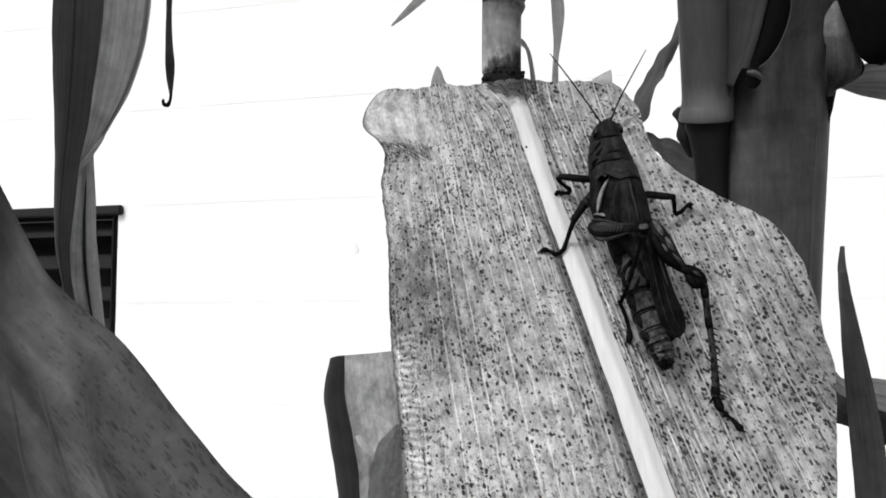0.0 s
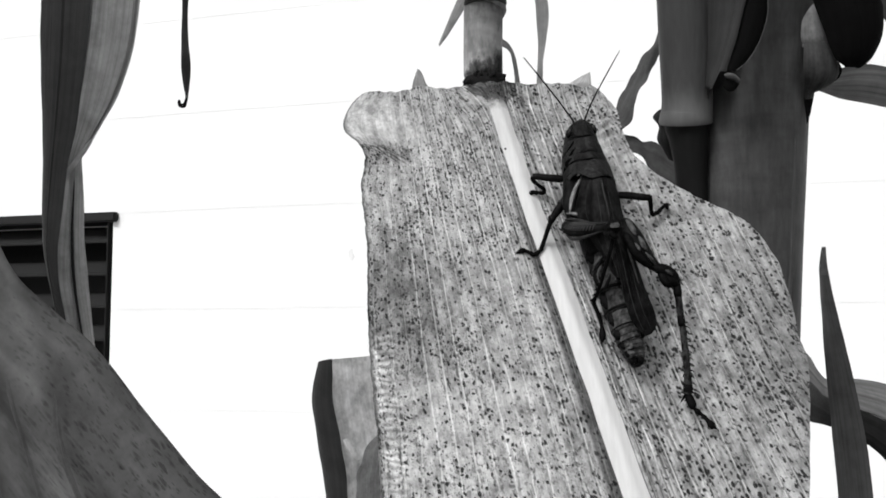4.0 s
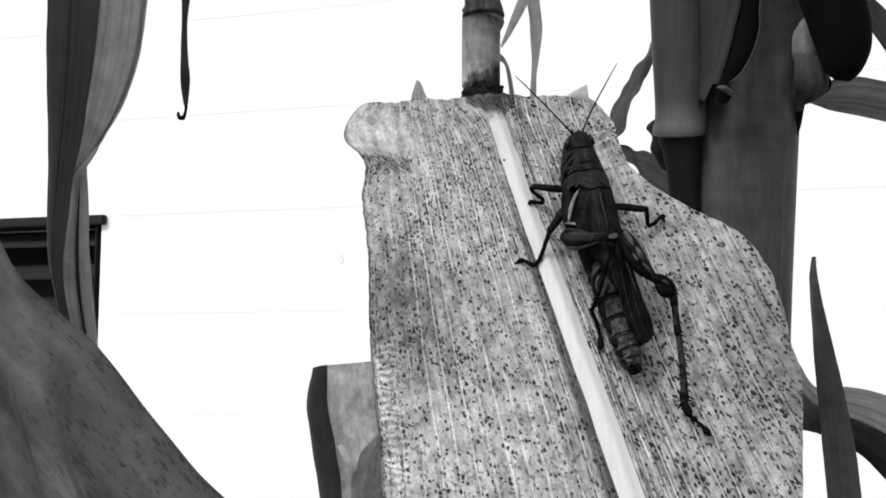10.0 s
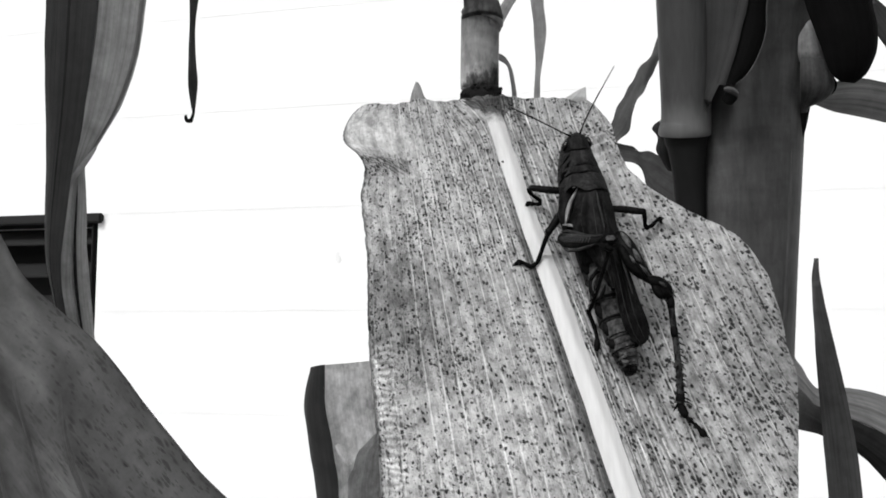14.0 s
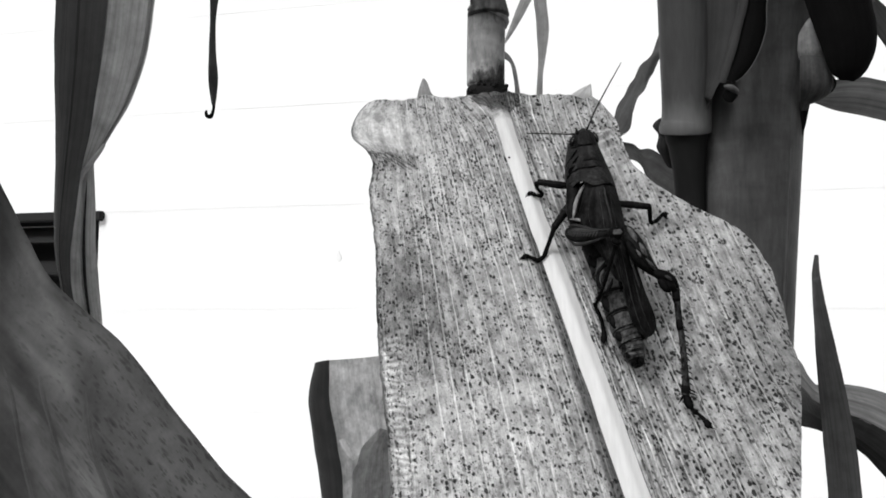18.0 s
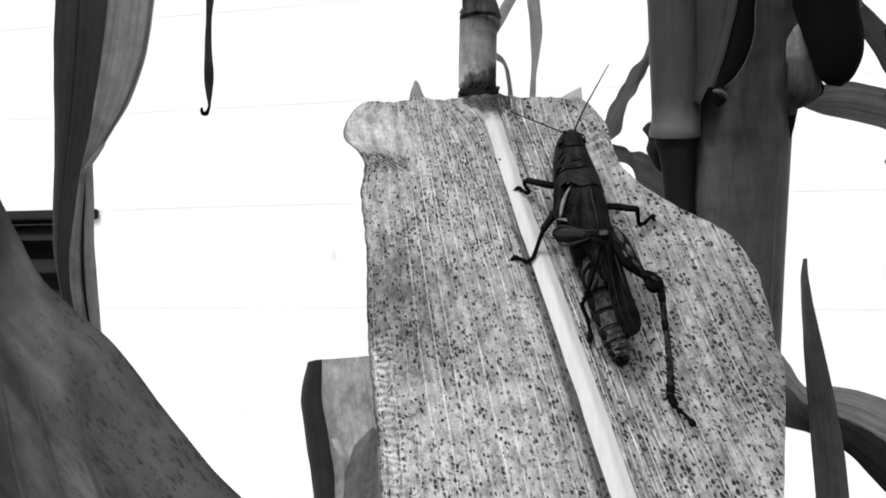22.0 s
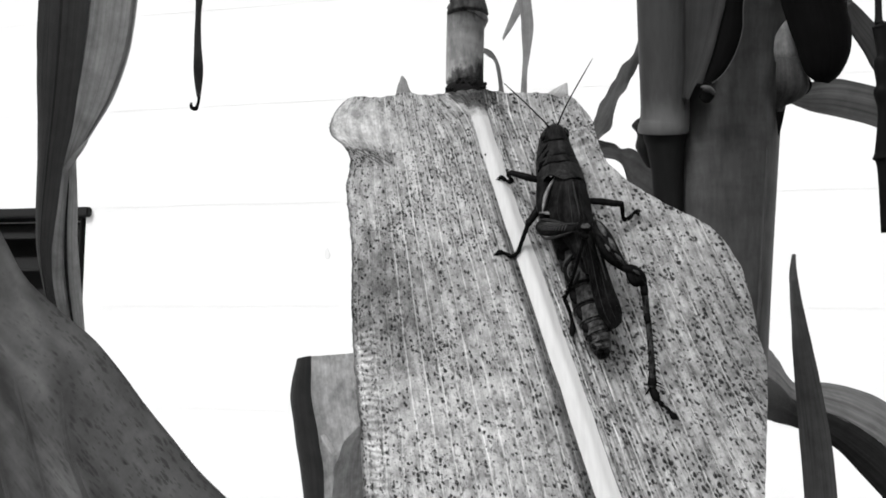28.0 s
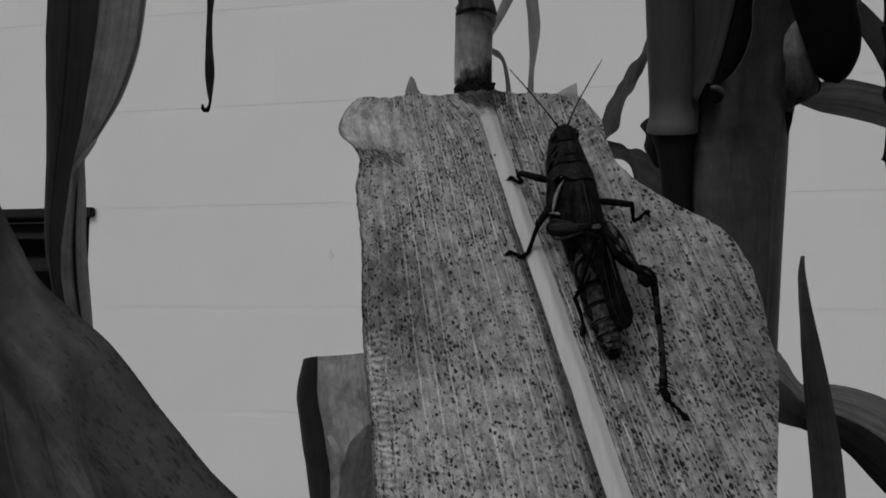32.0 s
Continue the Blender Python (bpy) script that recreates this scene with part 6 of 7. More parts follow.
def build_ridges():
    """The herringbone of fine ridges over the folded thigh."""
    a = curve([(-6.45, -1.91, 5.8, 1, 0.8), (-5.81, -2.87, 6.5, 1.32, 0.95), (-4.81, -3.77, 7.6, 1.22, 0.95), (-3.77, -4.63, 8.8, 0.92, 0.8), (-2.72, -5.24, 9.9, 0.6, 0.6)], 60)
    for i in range(5, 56, 4):
        p, q = Vector(a[i][:3]), Vector(a[i + 2][:3] if i + 2 < 60 else a[i][:3])
        d = (Vector(a[min(i + 1, 59)][:3]) - Vector(a[i - 1][:3])).normalized()
        side = d.cross(Vector((0, 0, 1))).normalized()
        up = side.cross(d).normalized()
        pts = []
        for k in range(9):
            t = math.radians(38 + 104 * k / 8)
            pts.append((*(p + d * 0.55 * math.sin(t) + side * a[i][3] * 1.01 * math.cos(t) + up * a[i][4] * 1.03 * math.sin(t)), 0.09, 0.07))
        tube("thigh_ridge", pts, SHELL_RIDGE, hind_left, 6)


build_ridges()
for rows in ([(-6.73, -3.45, 6.0, 0.1, 0.1), (-5.97, -4.84, 6.8, 0.24, 0.2), (-4.81, -5.49, 8.0, 0.26, 0.22), (-3.49, -5.76, 9.2, 0.22, 0.2), (-2.06, -5.97, 10.6, 0.1, 0.1)], [(-6.70, -1.15, 6.2, 0.1, 0.1), (-5.80, -1.70, 7.2, 0.26, 0.22), (-4.63, -2.66, 8.2, 0.26, 0.22), (-3.40, -4.07, 9.6, 0.2, 0.2), (-2.20, -5.07, 11.0, 0.2, 0.2), (-1.20, -5.31, 11.8, 0.1, 0.1)]):
    tube("thigh_keel", rows, SHELL_RIB, hind_left, 8, 24, "paler keel along the thigh")

# hard angular knees: a hood over two dark lobes
tube("knee", [(-1.68, -6.09, 11.6, 0.5, 0.5), (-1.32, -6.22, 11.8, 0.85, 0.85), (-0.52, -6.38, 12.2, 0.95, 0.95), (0.16, -6.54, 12.3, 0.85, 0.8), (0.37, -6.73, 12.3, 0.3, 0.3)], SHELL_DARK, hind_left, 8, smooth=False)
tube("knee_plate", [(-1.29, -6.7, 13, 0.15, 0.1), (-1.15, -6.76, 13.1, 0.42, 0.16), (-0.31, -6.74, 13.2, 0.42, 0.16), (-0.06, -6.77, 13.1, 0.15, 0.1)], SHELL_RIDGE, hind_left, 8, label="pale plate on the knee", smooth=False)
tube("knee_lobe", [(-1.29, -6.69, 11.8, 0.3, 0.3), (-1.02, -7.26, 11.8, 0.62, 0.6), (-0.49, -7.67, 11.7, 0.6, 0.55), (-0.19, -7.89, 11.6, 0.2, 0.2)], SHELL_DARK, hind_left, 8, smooth=False)
tube("knee", [(5.26, -9.48, 6.6, 0.5, 0.5), (6.01, -9.95, 6.6, 0.8, 0.75), (6.98, -10.21, 6.4, 0.85, 0.8), (7.91, -10.88, 6.1, 0.72, 0.7), (8.38, -11.72, 5.6, 0.5, 0.5)], SHELL_DARK, hind_right, 14, 26)
tube("knee_lobe", [(6.00, -10.30, 6.4, 0.4, 0.4), (6.49, -11.21, 6.2, 0.72, 0.6), (6.91, -12.03, 6.0, 0.6, 0.5), (7.47, -12.42, 5.7, 0.2, 0.2)], SHELL_DARK, hind_right, 12, 20)
tube("knee_lobe", [(7.05, -10.86, 6.4, 0.5, 0.5), (7.59, -11.53, 6.1, 0.7, 0.6), (8.09, -12.09, 5.6, 0.5, 0.5)], SHELL_DARK, hind_right, 12, 20)
# the knee's highlight, added as a paler piece
tube("knee_plate", [(6.60, -10.53, 7.3, 0.1, 0.08), (7.11, -10.90, 7.3, 0.3, 0.14), (7.61, -11.20, 7.0, 0.1, 0.08)], SHELL_RIB, hind_right, 8, 10)
# the black inner half of the stretched thigh, with stepped borders
tube("thigh_patch", [(1.67, -3.78, 7.4, 0.2, 0.2), (1.79, -5.21, 7.8, 0.7, 0.6), (2.18, -6.68, 8.0, 0.75, 0.65), (2.85, -8.15, 7.9, 0.8, 0.65), (3.87, -9.18, 7.4, 0.65, 0.6), (4.86, -9.87, 6.8, 0.2, 0.2)], SHELL_DARK, hind_right, 12, 30, "black patch along the thigh")
# collars of the middle leg
for c_, r_ in (((-8.37, 0.55, 4), 0.62), ((-6.74, 2.61, 4.7), 0.85), ((-6.17, 3.46, 4.7), 0.75)):
    tube("leg_joint", [(c_[0] - 0.28, c_[1] - 0.38, c_[2] - 0.1, 0.3, 0.3), (c_[0] - 0.12, c_[1] - 0.18, c_[2], r_, r_), (c_[0] + 0.14, c_[1] + 0.2, c_[2], r_ * 0.95, r_ * 0.95), (c_[0] + 0.28, c_[1] + 0.4, c_[2] + 0.1, 0.3, 0.3)], SHELL_MID, mid_left, 10, smooth=False)


# pale rings of the stretched shank
for a_, b_, w_ in (((8.39, -11.83, 5.35), (8.38, -13.66, 5), 0.60), ((8.5, -16.05, 4.4), (8.58, -17.8, 4), 0.54), ((8.85, -25.14, 1.65), (8.67, -26.54, 1.2), 0.66)):
    tube("shank_band", [(*a_, w_ * 0.85, w_ * 0.85), (*((np.array(a_) * 0.7 + np.array(b_) * 0.3)), w_, w_), (*((np.array(a_) * 0.3 + np.array(b_) * 0.7)), w_, w_), (*b_, w_ * 0.85, w_ * 0.85)], SHELL_DARK, hind_right, 10)
# joint lumps of the small feet
for owner, spots_ in ((fore_left, ((-9.17, 7.98, 1.1), (-10.46, 7.72, 1), (-11.19, 7.8, 0.9))), (mid_left, ((-10.48, -3.74, 1.1), (-11.62, -3.88, 1), (-12.91, -3.3, 0.9))), (fore_right, ((7.49, 2.87, 1.1), (8.56, 3.58, 1), (9.6, 4.61, 0.9)))):
    for c_ in spots_:
        tube("foot_joint", [(c_[0] - 0.35, c_[1], c_[2], 0.1, 0.1), (c_[0] - 0.15, c_[1], c_[2], 0.42, 0.36), (c_[0] + 0.15, c_[1], c_[2], 0.42, 0.36), (c_[0] + 0.35, c_[1], c_[2], 0.1, 0.1)], SHELL_DARK, owner, 8)


feeler_left = tube("feeler", [(-4.42, 16.83, 7.40, 0.22, 0.22), (-5.43, 16.74, 8.41, 0.14, 0.14), (-8.11, 17.96, 9.68, 0.12, 0.12), (-12.07, 20.64, 10.69, 0.11, 0.11), (-16.06, 23.55, 11.32, 0.07, 0.07)], SHELL_DARK, None, 8, 30, "thin dark feeler")
feeler_right = tube("feeler", [(-2.78, 16.81, 7.4, 0.22, 0.22), (-2.58, 17.07, 8.2, 0.14, 0.14), (-1.42, 19.54, 9.2, 0.12, 0.12), (0.74, 23.67, 10, 0.11, 0.11), (3.57, 29.11, 10.5, 0.07, 0.07)], SHELL_DARK, None, 8, 30, "thin dark feeler")


# ---- small details of the wall ----
def build_wall_pieces():
    """Painted blocks with shallow joints, one mesh for all the alike blocks."""
    bm = bmesh.new()
    box(bm, 0.0, 0.4, 0.0, 0.008, 0.0034, 0.1966, 0.0024, True)
    me = mesh_of(bm, "block", WALL, False)
    for k in range(11):
        for i in range(-7, 7):
            x = i * 0.4 + (0.2 if k % 2 else 0.0) + 0.07
            z = 0.005 + 0.2 * k
            if x + 0.4 > WX0 and x < WX1 and z + 0.2 > WZ0 and z < WZ1:
                continue
            ob = new("block", me)
            ob.parent = wall
            ob.matrix_basis = pose(x, -0.0001, z)
    # cut blocks beside the window
    for k in range(15):
        z = 0.005 + 0.2 * k
        if z + 0.2 <= WZ0 or z >= WZ1:
            continue
        for i in range(-7, 7):
            x = i * 0.4 + (0.2 if k % 2 else 0.0) + 0.07
            if x + 0.4 <= WX0 or x >= WX1:
                continue
            for a, b, c, d in ((x, min(x + 0.4, WX0), z, z + 0.2), (max(x, WX1), x + 0.4, z, z + 0.2), (max(x, WX0), min(x + 0.4, WX1), z, WZ0), (max(x, WX0), min(x + 0.4, WX1), WZ1, z + 0.2)):
                if b - a > 0.01 and d - c > 0.01:
                    bm = bmesh.new()
                    box(bm, a, b, -0.0001, 0.006, c + 0.0034, d - 0.0034, 0.0016, True)
                    part("block", bm, WALL, wall, smooth=False)


def build_window():
    win = thing("window_1", WALL_AT, "dark louvred window with a black head in the white wall", "window", kind="structure")
    w = 0.016
    for n, (a, b, c, d) in (("head", (WX0 - 0.01, WX1 + 0.012, WZ1 - w, WZ1 + 0.004)), ("sill", (WX0 - 0.01, WX1 + 0.01, WZ0 - 0.004, WZ0 + w)), ("jamb", (WX0, WX0 + 0.012, WZ0 + w + 0.001, WZ1 - w - 0.001)), ("jamb", (WX1 - 0.012, WX1 - 0.008, WZ0 + w + 0.001, WZ1 - w - 0.001))):
        bm = bmesh.new()
        box(bm, a, b, -0.012 if n == "head" else -0.004, 0.06, c, d, 0.003)
        part(n, bm, FRAME, win, smooth=False)
    z = WZ0 + w + 0.02
    while z < WZ1 - w - 0.02:
        bm = bmesh.new()
        v = [bm.verts.new((x, y + dy, z + zz)) for x in (WX0 + 0.004, WX1 - 0.012) for y, zz, dy in ((0.004, -0.014, 0.0), (0.036, 0.012, 0.0), (0.036, 0.018, 0.0), (0.004, -0.008, 0.0))]
        for f in ((0, 1, 2, 3), (7, 6, 5, 4), (0, 4, 5, 1), (1, 5, 6, 2), (2, 6, 7, 3), (3, 7, 4, 0)):
            bm.faces.new([v[q] for q in f])
        part("louvre", bm, PANE, win, smooth=False)
        z += 0.068
    bm = bmesh.new()
    box(bm, WX0 - 0.02, WX1 + 0.02, 0.202, 0.23, WZ0 - 0.02, WZ1 + 0.02)
    part("back_panel", bm, FRAME, win, smooth=False)


build_wall_pieces()
build_window()
bm = bmesh.new()
loft(bm, [(0, 0, -0.010, 0.0015, 0.0002), (0.001, 0, -0.004, 0.0050, 0.0003), (-0.001, 0, 0.003, 0.0038, 0.0003), (0, 0, 0.011, 0.0012, 0.0002)], 10, 12)
part("paint_scuff", bm, plaster("scuff", 0.74), wall, "small grey scuff in the paint", pose(-0.2036, -0.0002, 1.3107))


def motions():
    sway = [(0, 0.0006, 0, -0.0004), (1, 0.0006, 0, -0.0004), (2, 0.0004, 0, -0.0003), (3, 0.0002, 0, -0.0003), (5.5, -0.0001, 0, 0), (7, -0.0001, 0, 0), (9, 0, 0, 0), (11, 0.0001, 0, 0), (13, 0, 0, 0), (14.5, -0.0001, 0, 0.0001), (16.5, 0, 0, 0.0001), (18, 0.0001, 0, 0.0001), (20, 0, 0, 0.0004), (22, -0.0002, 0, 0.0004), (24, -0.0005, 0, 0.0006), (25.5, -0.0005, 0, 0.0005), (27.5, -0.0005, 0, 0.0006), (28, -0.0005, 0, 0.0006), (30, -0.0006, 0, 0.0006), (32, -0.0005, 0, 0.0006)]
    walk(hopper, [(t, Matrix.Translation((x, y, z)) @ HOP_AT) for t, x, y, z in sway])
    back_turn = HOP_AT.to_3x3().inverted()
    for limb, share in ((fore_right, 1.0), (mid_left, 1.0), (hind_right, 0.5), (hind_left, 0.3)):
        rest = limb.matrix_basis.copy()
        walk(limb, [(t, Matrix.Translation(back_turn @ Vector((x, y, z)) * -share) @ rest) for t, x, y, z in sway])
    # the front foot steps out over the rib: turn of the thigh, turn of the foot, its shift in millimetres
    step = [(0, 0, 0, 0, 0), (14.5, 0, 0, 0, 0), (16.5, -2, -11, -0.93, 0.36), (19, -3, -13, -0.92, 0.44), (19.6, -5, -18, -0.90, 0.62), (20.2, -7, -22, -0.88, 0.72), (22, -7, -25, -1.18, 0.60), (23, -8, -22, -1.22, 1.33), (24, -12, -19, -1.36, 1.71), (25.5, -11, -20, -1.40, 1.50), (28, -10, -22, -1.45, 1.28), (32, -10, -22, -1.45, 1.28)]
    rest = fore_left.matrix_basis.copy()
    walk(fore_left, [(t, rest @ pose(0, 0, 0, 0, 0, a)) for t, a, b, x, y in step])
    heel = Matrix.Translation(Vector((-9.2, 8.1, 1.1)) / 1000 - parent_origin[fore_left.name])
    reach = Vector((1.96, -0.44, -2.7))
    for joint in list(fore_left.children):
        rest_j = joint.matrix_basis.copy()
        if joint.name.startswith("shank"):
            walk(joint, [(t, rest_j @ reach.rotation_difference(reach + Vector((x, y, 0))).to_matrix().to_4x4()) for t, a, b, x, y in step])
        else:
            walk(joint, [(t, Matrix.Translation((x / 1000, y / 1000, 0)) @ heel @ pose(0, 0, 0, 0, 0, b) @ heel.inverted() @ rest_j) for t, a, b, x, y in step])
    # the feeler sweeps: the direction of its tip in the insect's own space
    feel = [(0, -0.581, 0.334, 0.742), (0.5, -0.568, 0.364, 0.738), (1, -0.59, 0.31, 0.746), (1.5, -0.584, 0.305, 0.753), (2, -0.575, 0.298, 0.762), (2.5, -0.56, 0.304, 0.771), (3, -0.561, 0.285, 0.777), (3.5, -0.561, 0.267, 0.783), (5.5, -0.626, 0.174, 0.76), (6, -0.653, 0.211, 0.728), (6.5, -0.615, 0.237, 0.752), (7, -0.575, 0.251, 0.779), (7.5, -0.591, 0.289, 0.753), (8, -0.58, 0.295, 0.76), (9, -0.607, 0.264, 0.749), (10, -0.662, 0.224, 0.716), (11, -0.721, 0.163, 0.674), (12, -0.715, 0.015, 0.699), (13, -0.653, -0.115, 0.749), (14, -0.694, -0.191, 0.694), (14.5, -0.688, -0.253, 0.68), (16.5, -0.7, -0.477, 0.532), (17, -0.679, -0.482, 0.554), (18, -0.626, -0.519, 0.582), (19, -0.693, -0.342, 0.635), (20, -0.687, -0.314, 0.655), (21, -0.685, -0.309, 0.659), (22, -0.67, -0.288, 0.685), (23, -0.59, -0.249, 0.768), (24, -0.679, -0.153, 0.718), (25, -0.682, -0.151, 0.716), (25.5, -0.65, -0.105, 0.753), (27.5, -0.54, -0.099, 0.836), (28, -0.548, -0.106, 0.83), (29, -0.595, 0.078, 0.8), (30, -0.605, 0.092, 0.791), (31, -0.611, 0.213, 0.762), (32, -0.594, 0.153, 0.79)]
    rest_l = feeler_left.matrix_basis.copy()
    still = Vector((-9.2, 5.31, 3.1))
    walk(feeler_left, [(t, rest_l @ still.rotation_difference(Vector(d)).to_matrix().to_4x4()) for t, *d in feel])
    rest = tall.matrix_basis.copy()
    walk(tall, [(t, Matrix.Translation((x, y, z)) @ rest) for t, x, y, z in [(0, -0.0012, 0, -0.0001), (1, -0.0019, 0, 0), (2, -0.0024, 0, -0.0001), (3, -0.0029, -0.0001, 0.0001), (3.5, -0.0025, 0, -0.0001), (5.5, -0.0007, 0, 0.0004), (6, -0.0004, -0.0001, 0.0007), (7, -0.0008, 0, 0.0002), (8, -0.0007, 0, 0.0002), (9, -0.0018, 0, 0), (10, -0.002, 0, -0.0002), (11, -0.0015, 0, 0), (12, -0.0006, 0, 0), (13, 0, 0, 0), (14, 0.0001, 0, 0.0001), (14.5, 0, 0, 0), (16.5, -0.0003, 0, 0.0001), (17, -0.0003, 0, 0), (18, -0.0006, 0, 0.0001), (19, -0.0007, 0, -0.0001), (20, -0.001, 0, -0.0003), (21, -0.0009, 0, -0.0002), (22, -0.0009, 0, -0.0002), (23, -0.0006, 0, -0.0004), (24, 0.0001, 0, -0.0002), (25, -0.0002, 0, -0.0002), (25.5, -0.0002, 0, -0.0001), (27.5, -0.0007, 0, -0.0001), (28, -0.0007, 0, -0.0001), (29, -0.0005, 0, 0), (30, 0.0001, 0, 0.0002), (31, 0, 0, -0.0001), (32, -0.0004, 0, 0)]])
    rest = spike.matrix_basis.copy()
    walk(spike, [(t, Matrix.Translation((x, y, z)) @ rest) for t, x, y, z in [(0, -0.0011, 0, 0.0001), (1, -0.002, -0.0001, 0.0005), (2, -0.0027, -0.0001, 0.0003), (3, -0.0031, -0.0001, 0.0001), (3.5, -0.003, -0.0001, 0.0005), (5.5, -0.0011, -0.0001, 0.0009), (6, -0.0007, -0.0001, 0.0008), (7, -0.0014, -0.0001, 0.0011), (8, -0.001, 0, 0.0001), (9, -0.0023, 0, 0.0002), (10, -0.0023, 0, 0.0002), (11, -0.0018, 0, 0.0004), (12, -0.0008, 0, 0.0002), (13, 0, 0, 0), (14, -0.0002, 0, 0.0002), (14.5, 0, 0, -0.0001), (16.5, -0.0003, 0, 0.0004), (17, -0.0002, 0, 0.0004), (18, -0.0006, 0, 0.0005), (19, -0.0008, 0, 0.0003), (20, -0.0013, 0, 0.0002), (21, -0.001, 0, 0.0001), (22, -0.001, 0, -0.0001), (23, -0.0011, 0, -0.0004), (24, -0.0002, 0, 0.0002), (25, -0.0005, 0, 0.0004), (25.5, -0.0006, 0, 0.0002), (27.5, -0.0013, 0, 0.0005), (28, -0.001, 0, 0.0004), (29, -0.0009, 0, 0.0006), (30, 0.0001, 0, 0.0005), (31, -0.0002, -0.0001, 0.0008), (32, -0.0003, 0, 0.0001)]])
    rest = low.matrix_basis.copy()
    walk(low, [(t, Matrix.Translation((x, y, z)) @ rest) for t, x, y, z in [(0, -0.0008, 0, 0.0002), (1, -0.0017, -0.0001, 0.0006), (2, -0.0026, -0.0001, 0.0004), (3, -0.003, -0.0001, 0.0003), (3.5, -0.003, -0.0001, 0.0007), (5.5, -0.0013, -0.0001, 0.0012), (6, -0.0009, -0.0001, 0.0011), (7, -0.0014, -0.0001, 0.0012), (8, -0.001, 0, 0.0003), (9, -0.0023, 0, 0.0003), (10, -0.0023, 0, 0.0002), (11, -0.0018, 0, 0.0005), (12, -0.0007, 0, 0.0003), (13, 0, 0, 0), (14, -0.0002, 0, 0.0002), (14.5, -0.0001, 0, -0.0001), (16.5, -0.0003, 0, 0.0005), (17, -0.0002, 0, 0.0004), (18, -0.0006, 0, 0.0006), (19, -0.0008, 0, 0.0004), (20, -0.0012, 0, 0.0003), (21, -0.001, 0, 0.0002), (22, -0.0011, 0, 0), (23, -0.0013, 0, -0.0003), (24, -0.0004, 0, 0.0003), (25, -0.0007, 0, 0.0005), (25.5, -0.0009, 0, 0.0003), (27.5, -0.0016, 0, 0.0007), (28, -0.0013, 0, 0.0006), (29, -0.0013, -0.0001, 0.0007), (30, -0.0002, -0.0001, 0.0007), (31, -0.0004, -0.0001, 0.0009), (32, -0.0005, 0, 0.0003)]])
    rest = upright.matrix_basis.copy()
    walk(upright, [(t, Matrix.Translation((x, y, z)) @ rest) for t, x, y, z in [(0, -0.0008, 0, 0.0003), (1, -0.0012, -0.0001, 0.0004), (2, -0.001, -0.0001, 0.0005), (3, -0.0013, -0.0001, 0.0006), (3.5, -0.0009, -0.0001, 0.0006), (5.5, 0.0001, -0.0001, 0.001), (6, 0.0005, -0.0001, 0.0008), (7, -0.0001, -0.0001, 0.0006), (8, 0, 0, 0.0006), (9, -0.0008, 0, 0.0003), (10, -0.0011, 0, 0.0001), (11, -0.0008, 0, 0.0003), (12, -0.0002, 0, 0.0003), (13, 0, 0, 0), (14, 0.0002, 0, 0), (14.5, 0.0002, 0, 0.0001), (16.5, -0.0001, 0, 0.0002), (17, -0.0001, 0, 0.0001), (18, -0.0003, 0, 0), (19, -0.0001, 0, 0.0001), (20, -0.0002, 0, 0.0001), (21, -0.0001, 0, 0.0001), (22, 0, 0, 0.0001), (23, 0.0005, 0, 0), (24, 0.0007, 0, 0), (25, 0.0006, 0, 0.0002), (25.5, 0.0006, 0, 0.0002), (27.5, 0.0005, 0, 0.0002), (28, 0.0007, 0, 0.0002), (29, 0.0008, 0, 0.0001), (30, 0.001, -0.0001, 0.0006), (31, 0.0011, 0, 0.0003), (32, 0.0005, 0, 0.0004)]])
    rest = curl.matrix_basis.copy()
    walk(curl, [(t, Matrix.Translation((x, y, z)) @ rest) for t, x, y, z in [(0, -0.0006, 0, 0.0001), (1, -0.0009, 0, 0.0001), (2, -0.0006, 0, 0.0002), (3, -0.0007, 0, 0.0003), (3.5, -0.0004, 0, 0.0003), (5.5, 0.0003, 0, 0.0004), (6, 0.0006, 0, 0.0003), (7, 0.0001, 0, 0.0002), (8, 0.0001, 0, 0.0002), (9, -0.0005, 0, 0.0001), (10, -0.0007, 0, 0), (11, -0.0005, 0, 0.0002), (12, -0.0001, 0, 0.0002), (13, 0, 0, 0), (14, 0.0002, 0, 0), (14.5, 0.0002, 0, 0.0001), (16.5, -0.0001, 0, 0.0001), (17, -0.0001, 0, 0), (18, -0.0003, 0, 0), (19, -0.0001, 0, 0), (20, -0.0002, 0, 0), (21, -0.0001, 0, 0), (22, 0, 0, 0.0001), (23, 0.0005, 0, 0.0001), (24, 0.0005, 0, 0), (25, 0.0005, 0, 0.0001), (25.5, 0.0005, 0, 0.0001), (27.5, 0.0006, 0, 0.0001), (28, 0.0007, 0, 0.0001), (29, 0.0007, 0, 0), (30, 0.0009, 0, 0.0003), (31, 0.0009, 0, 0.0001), (32, 0.0005, 0, 0.0002)]])
    rest = hang.matrix_basis.copy()
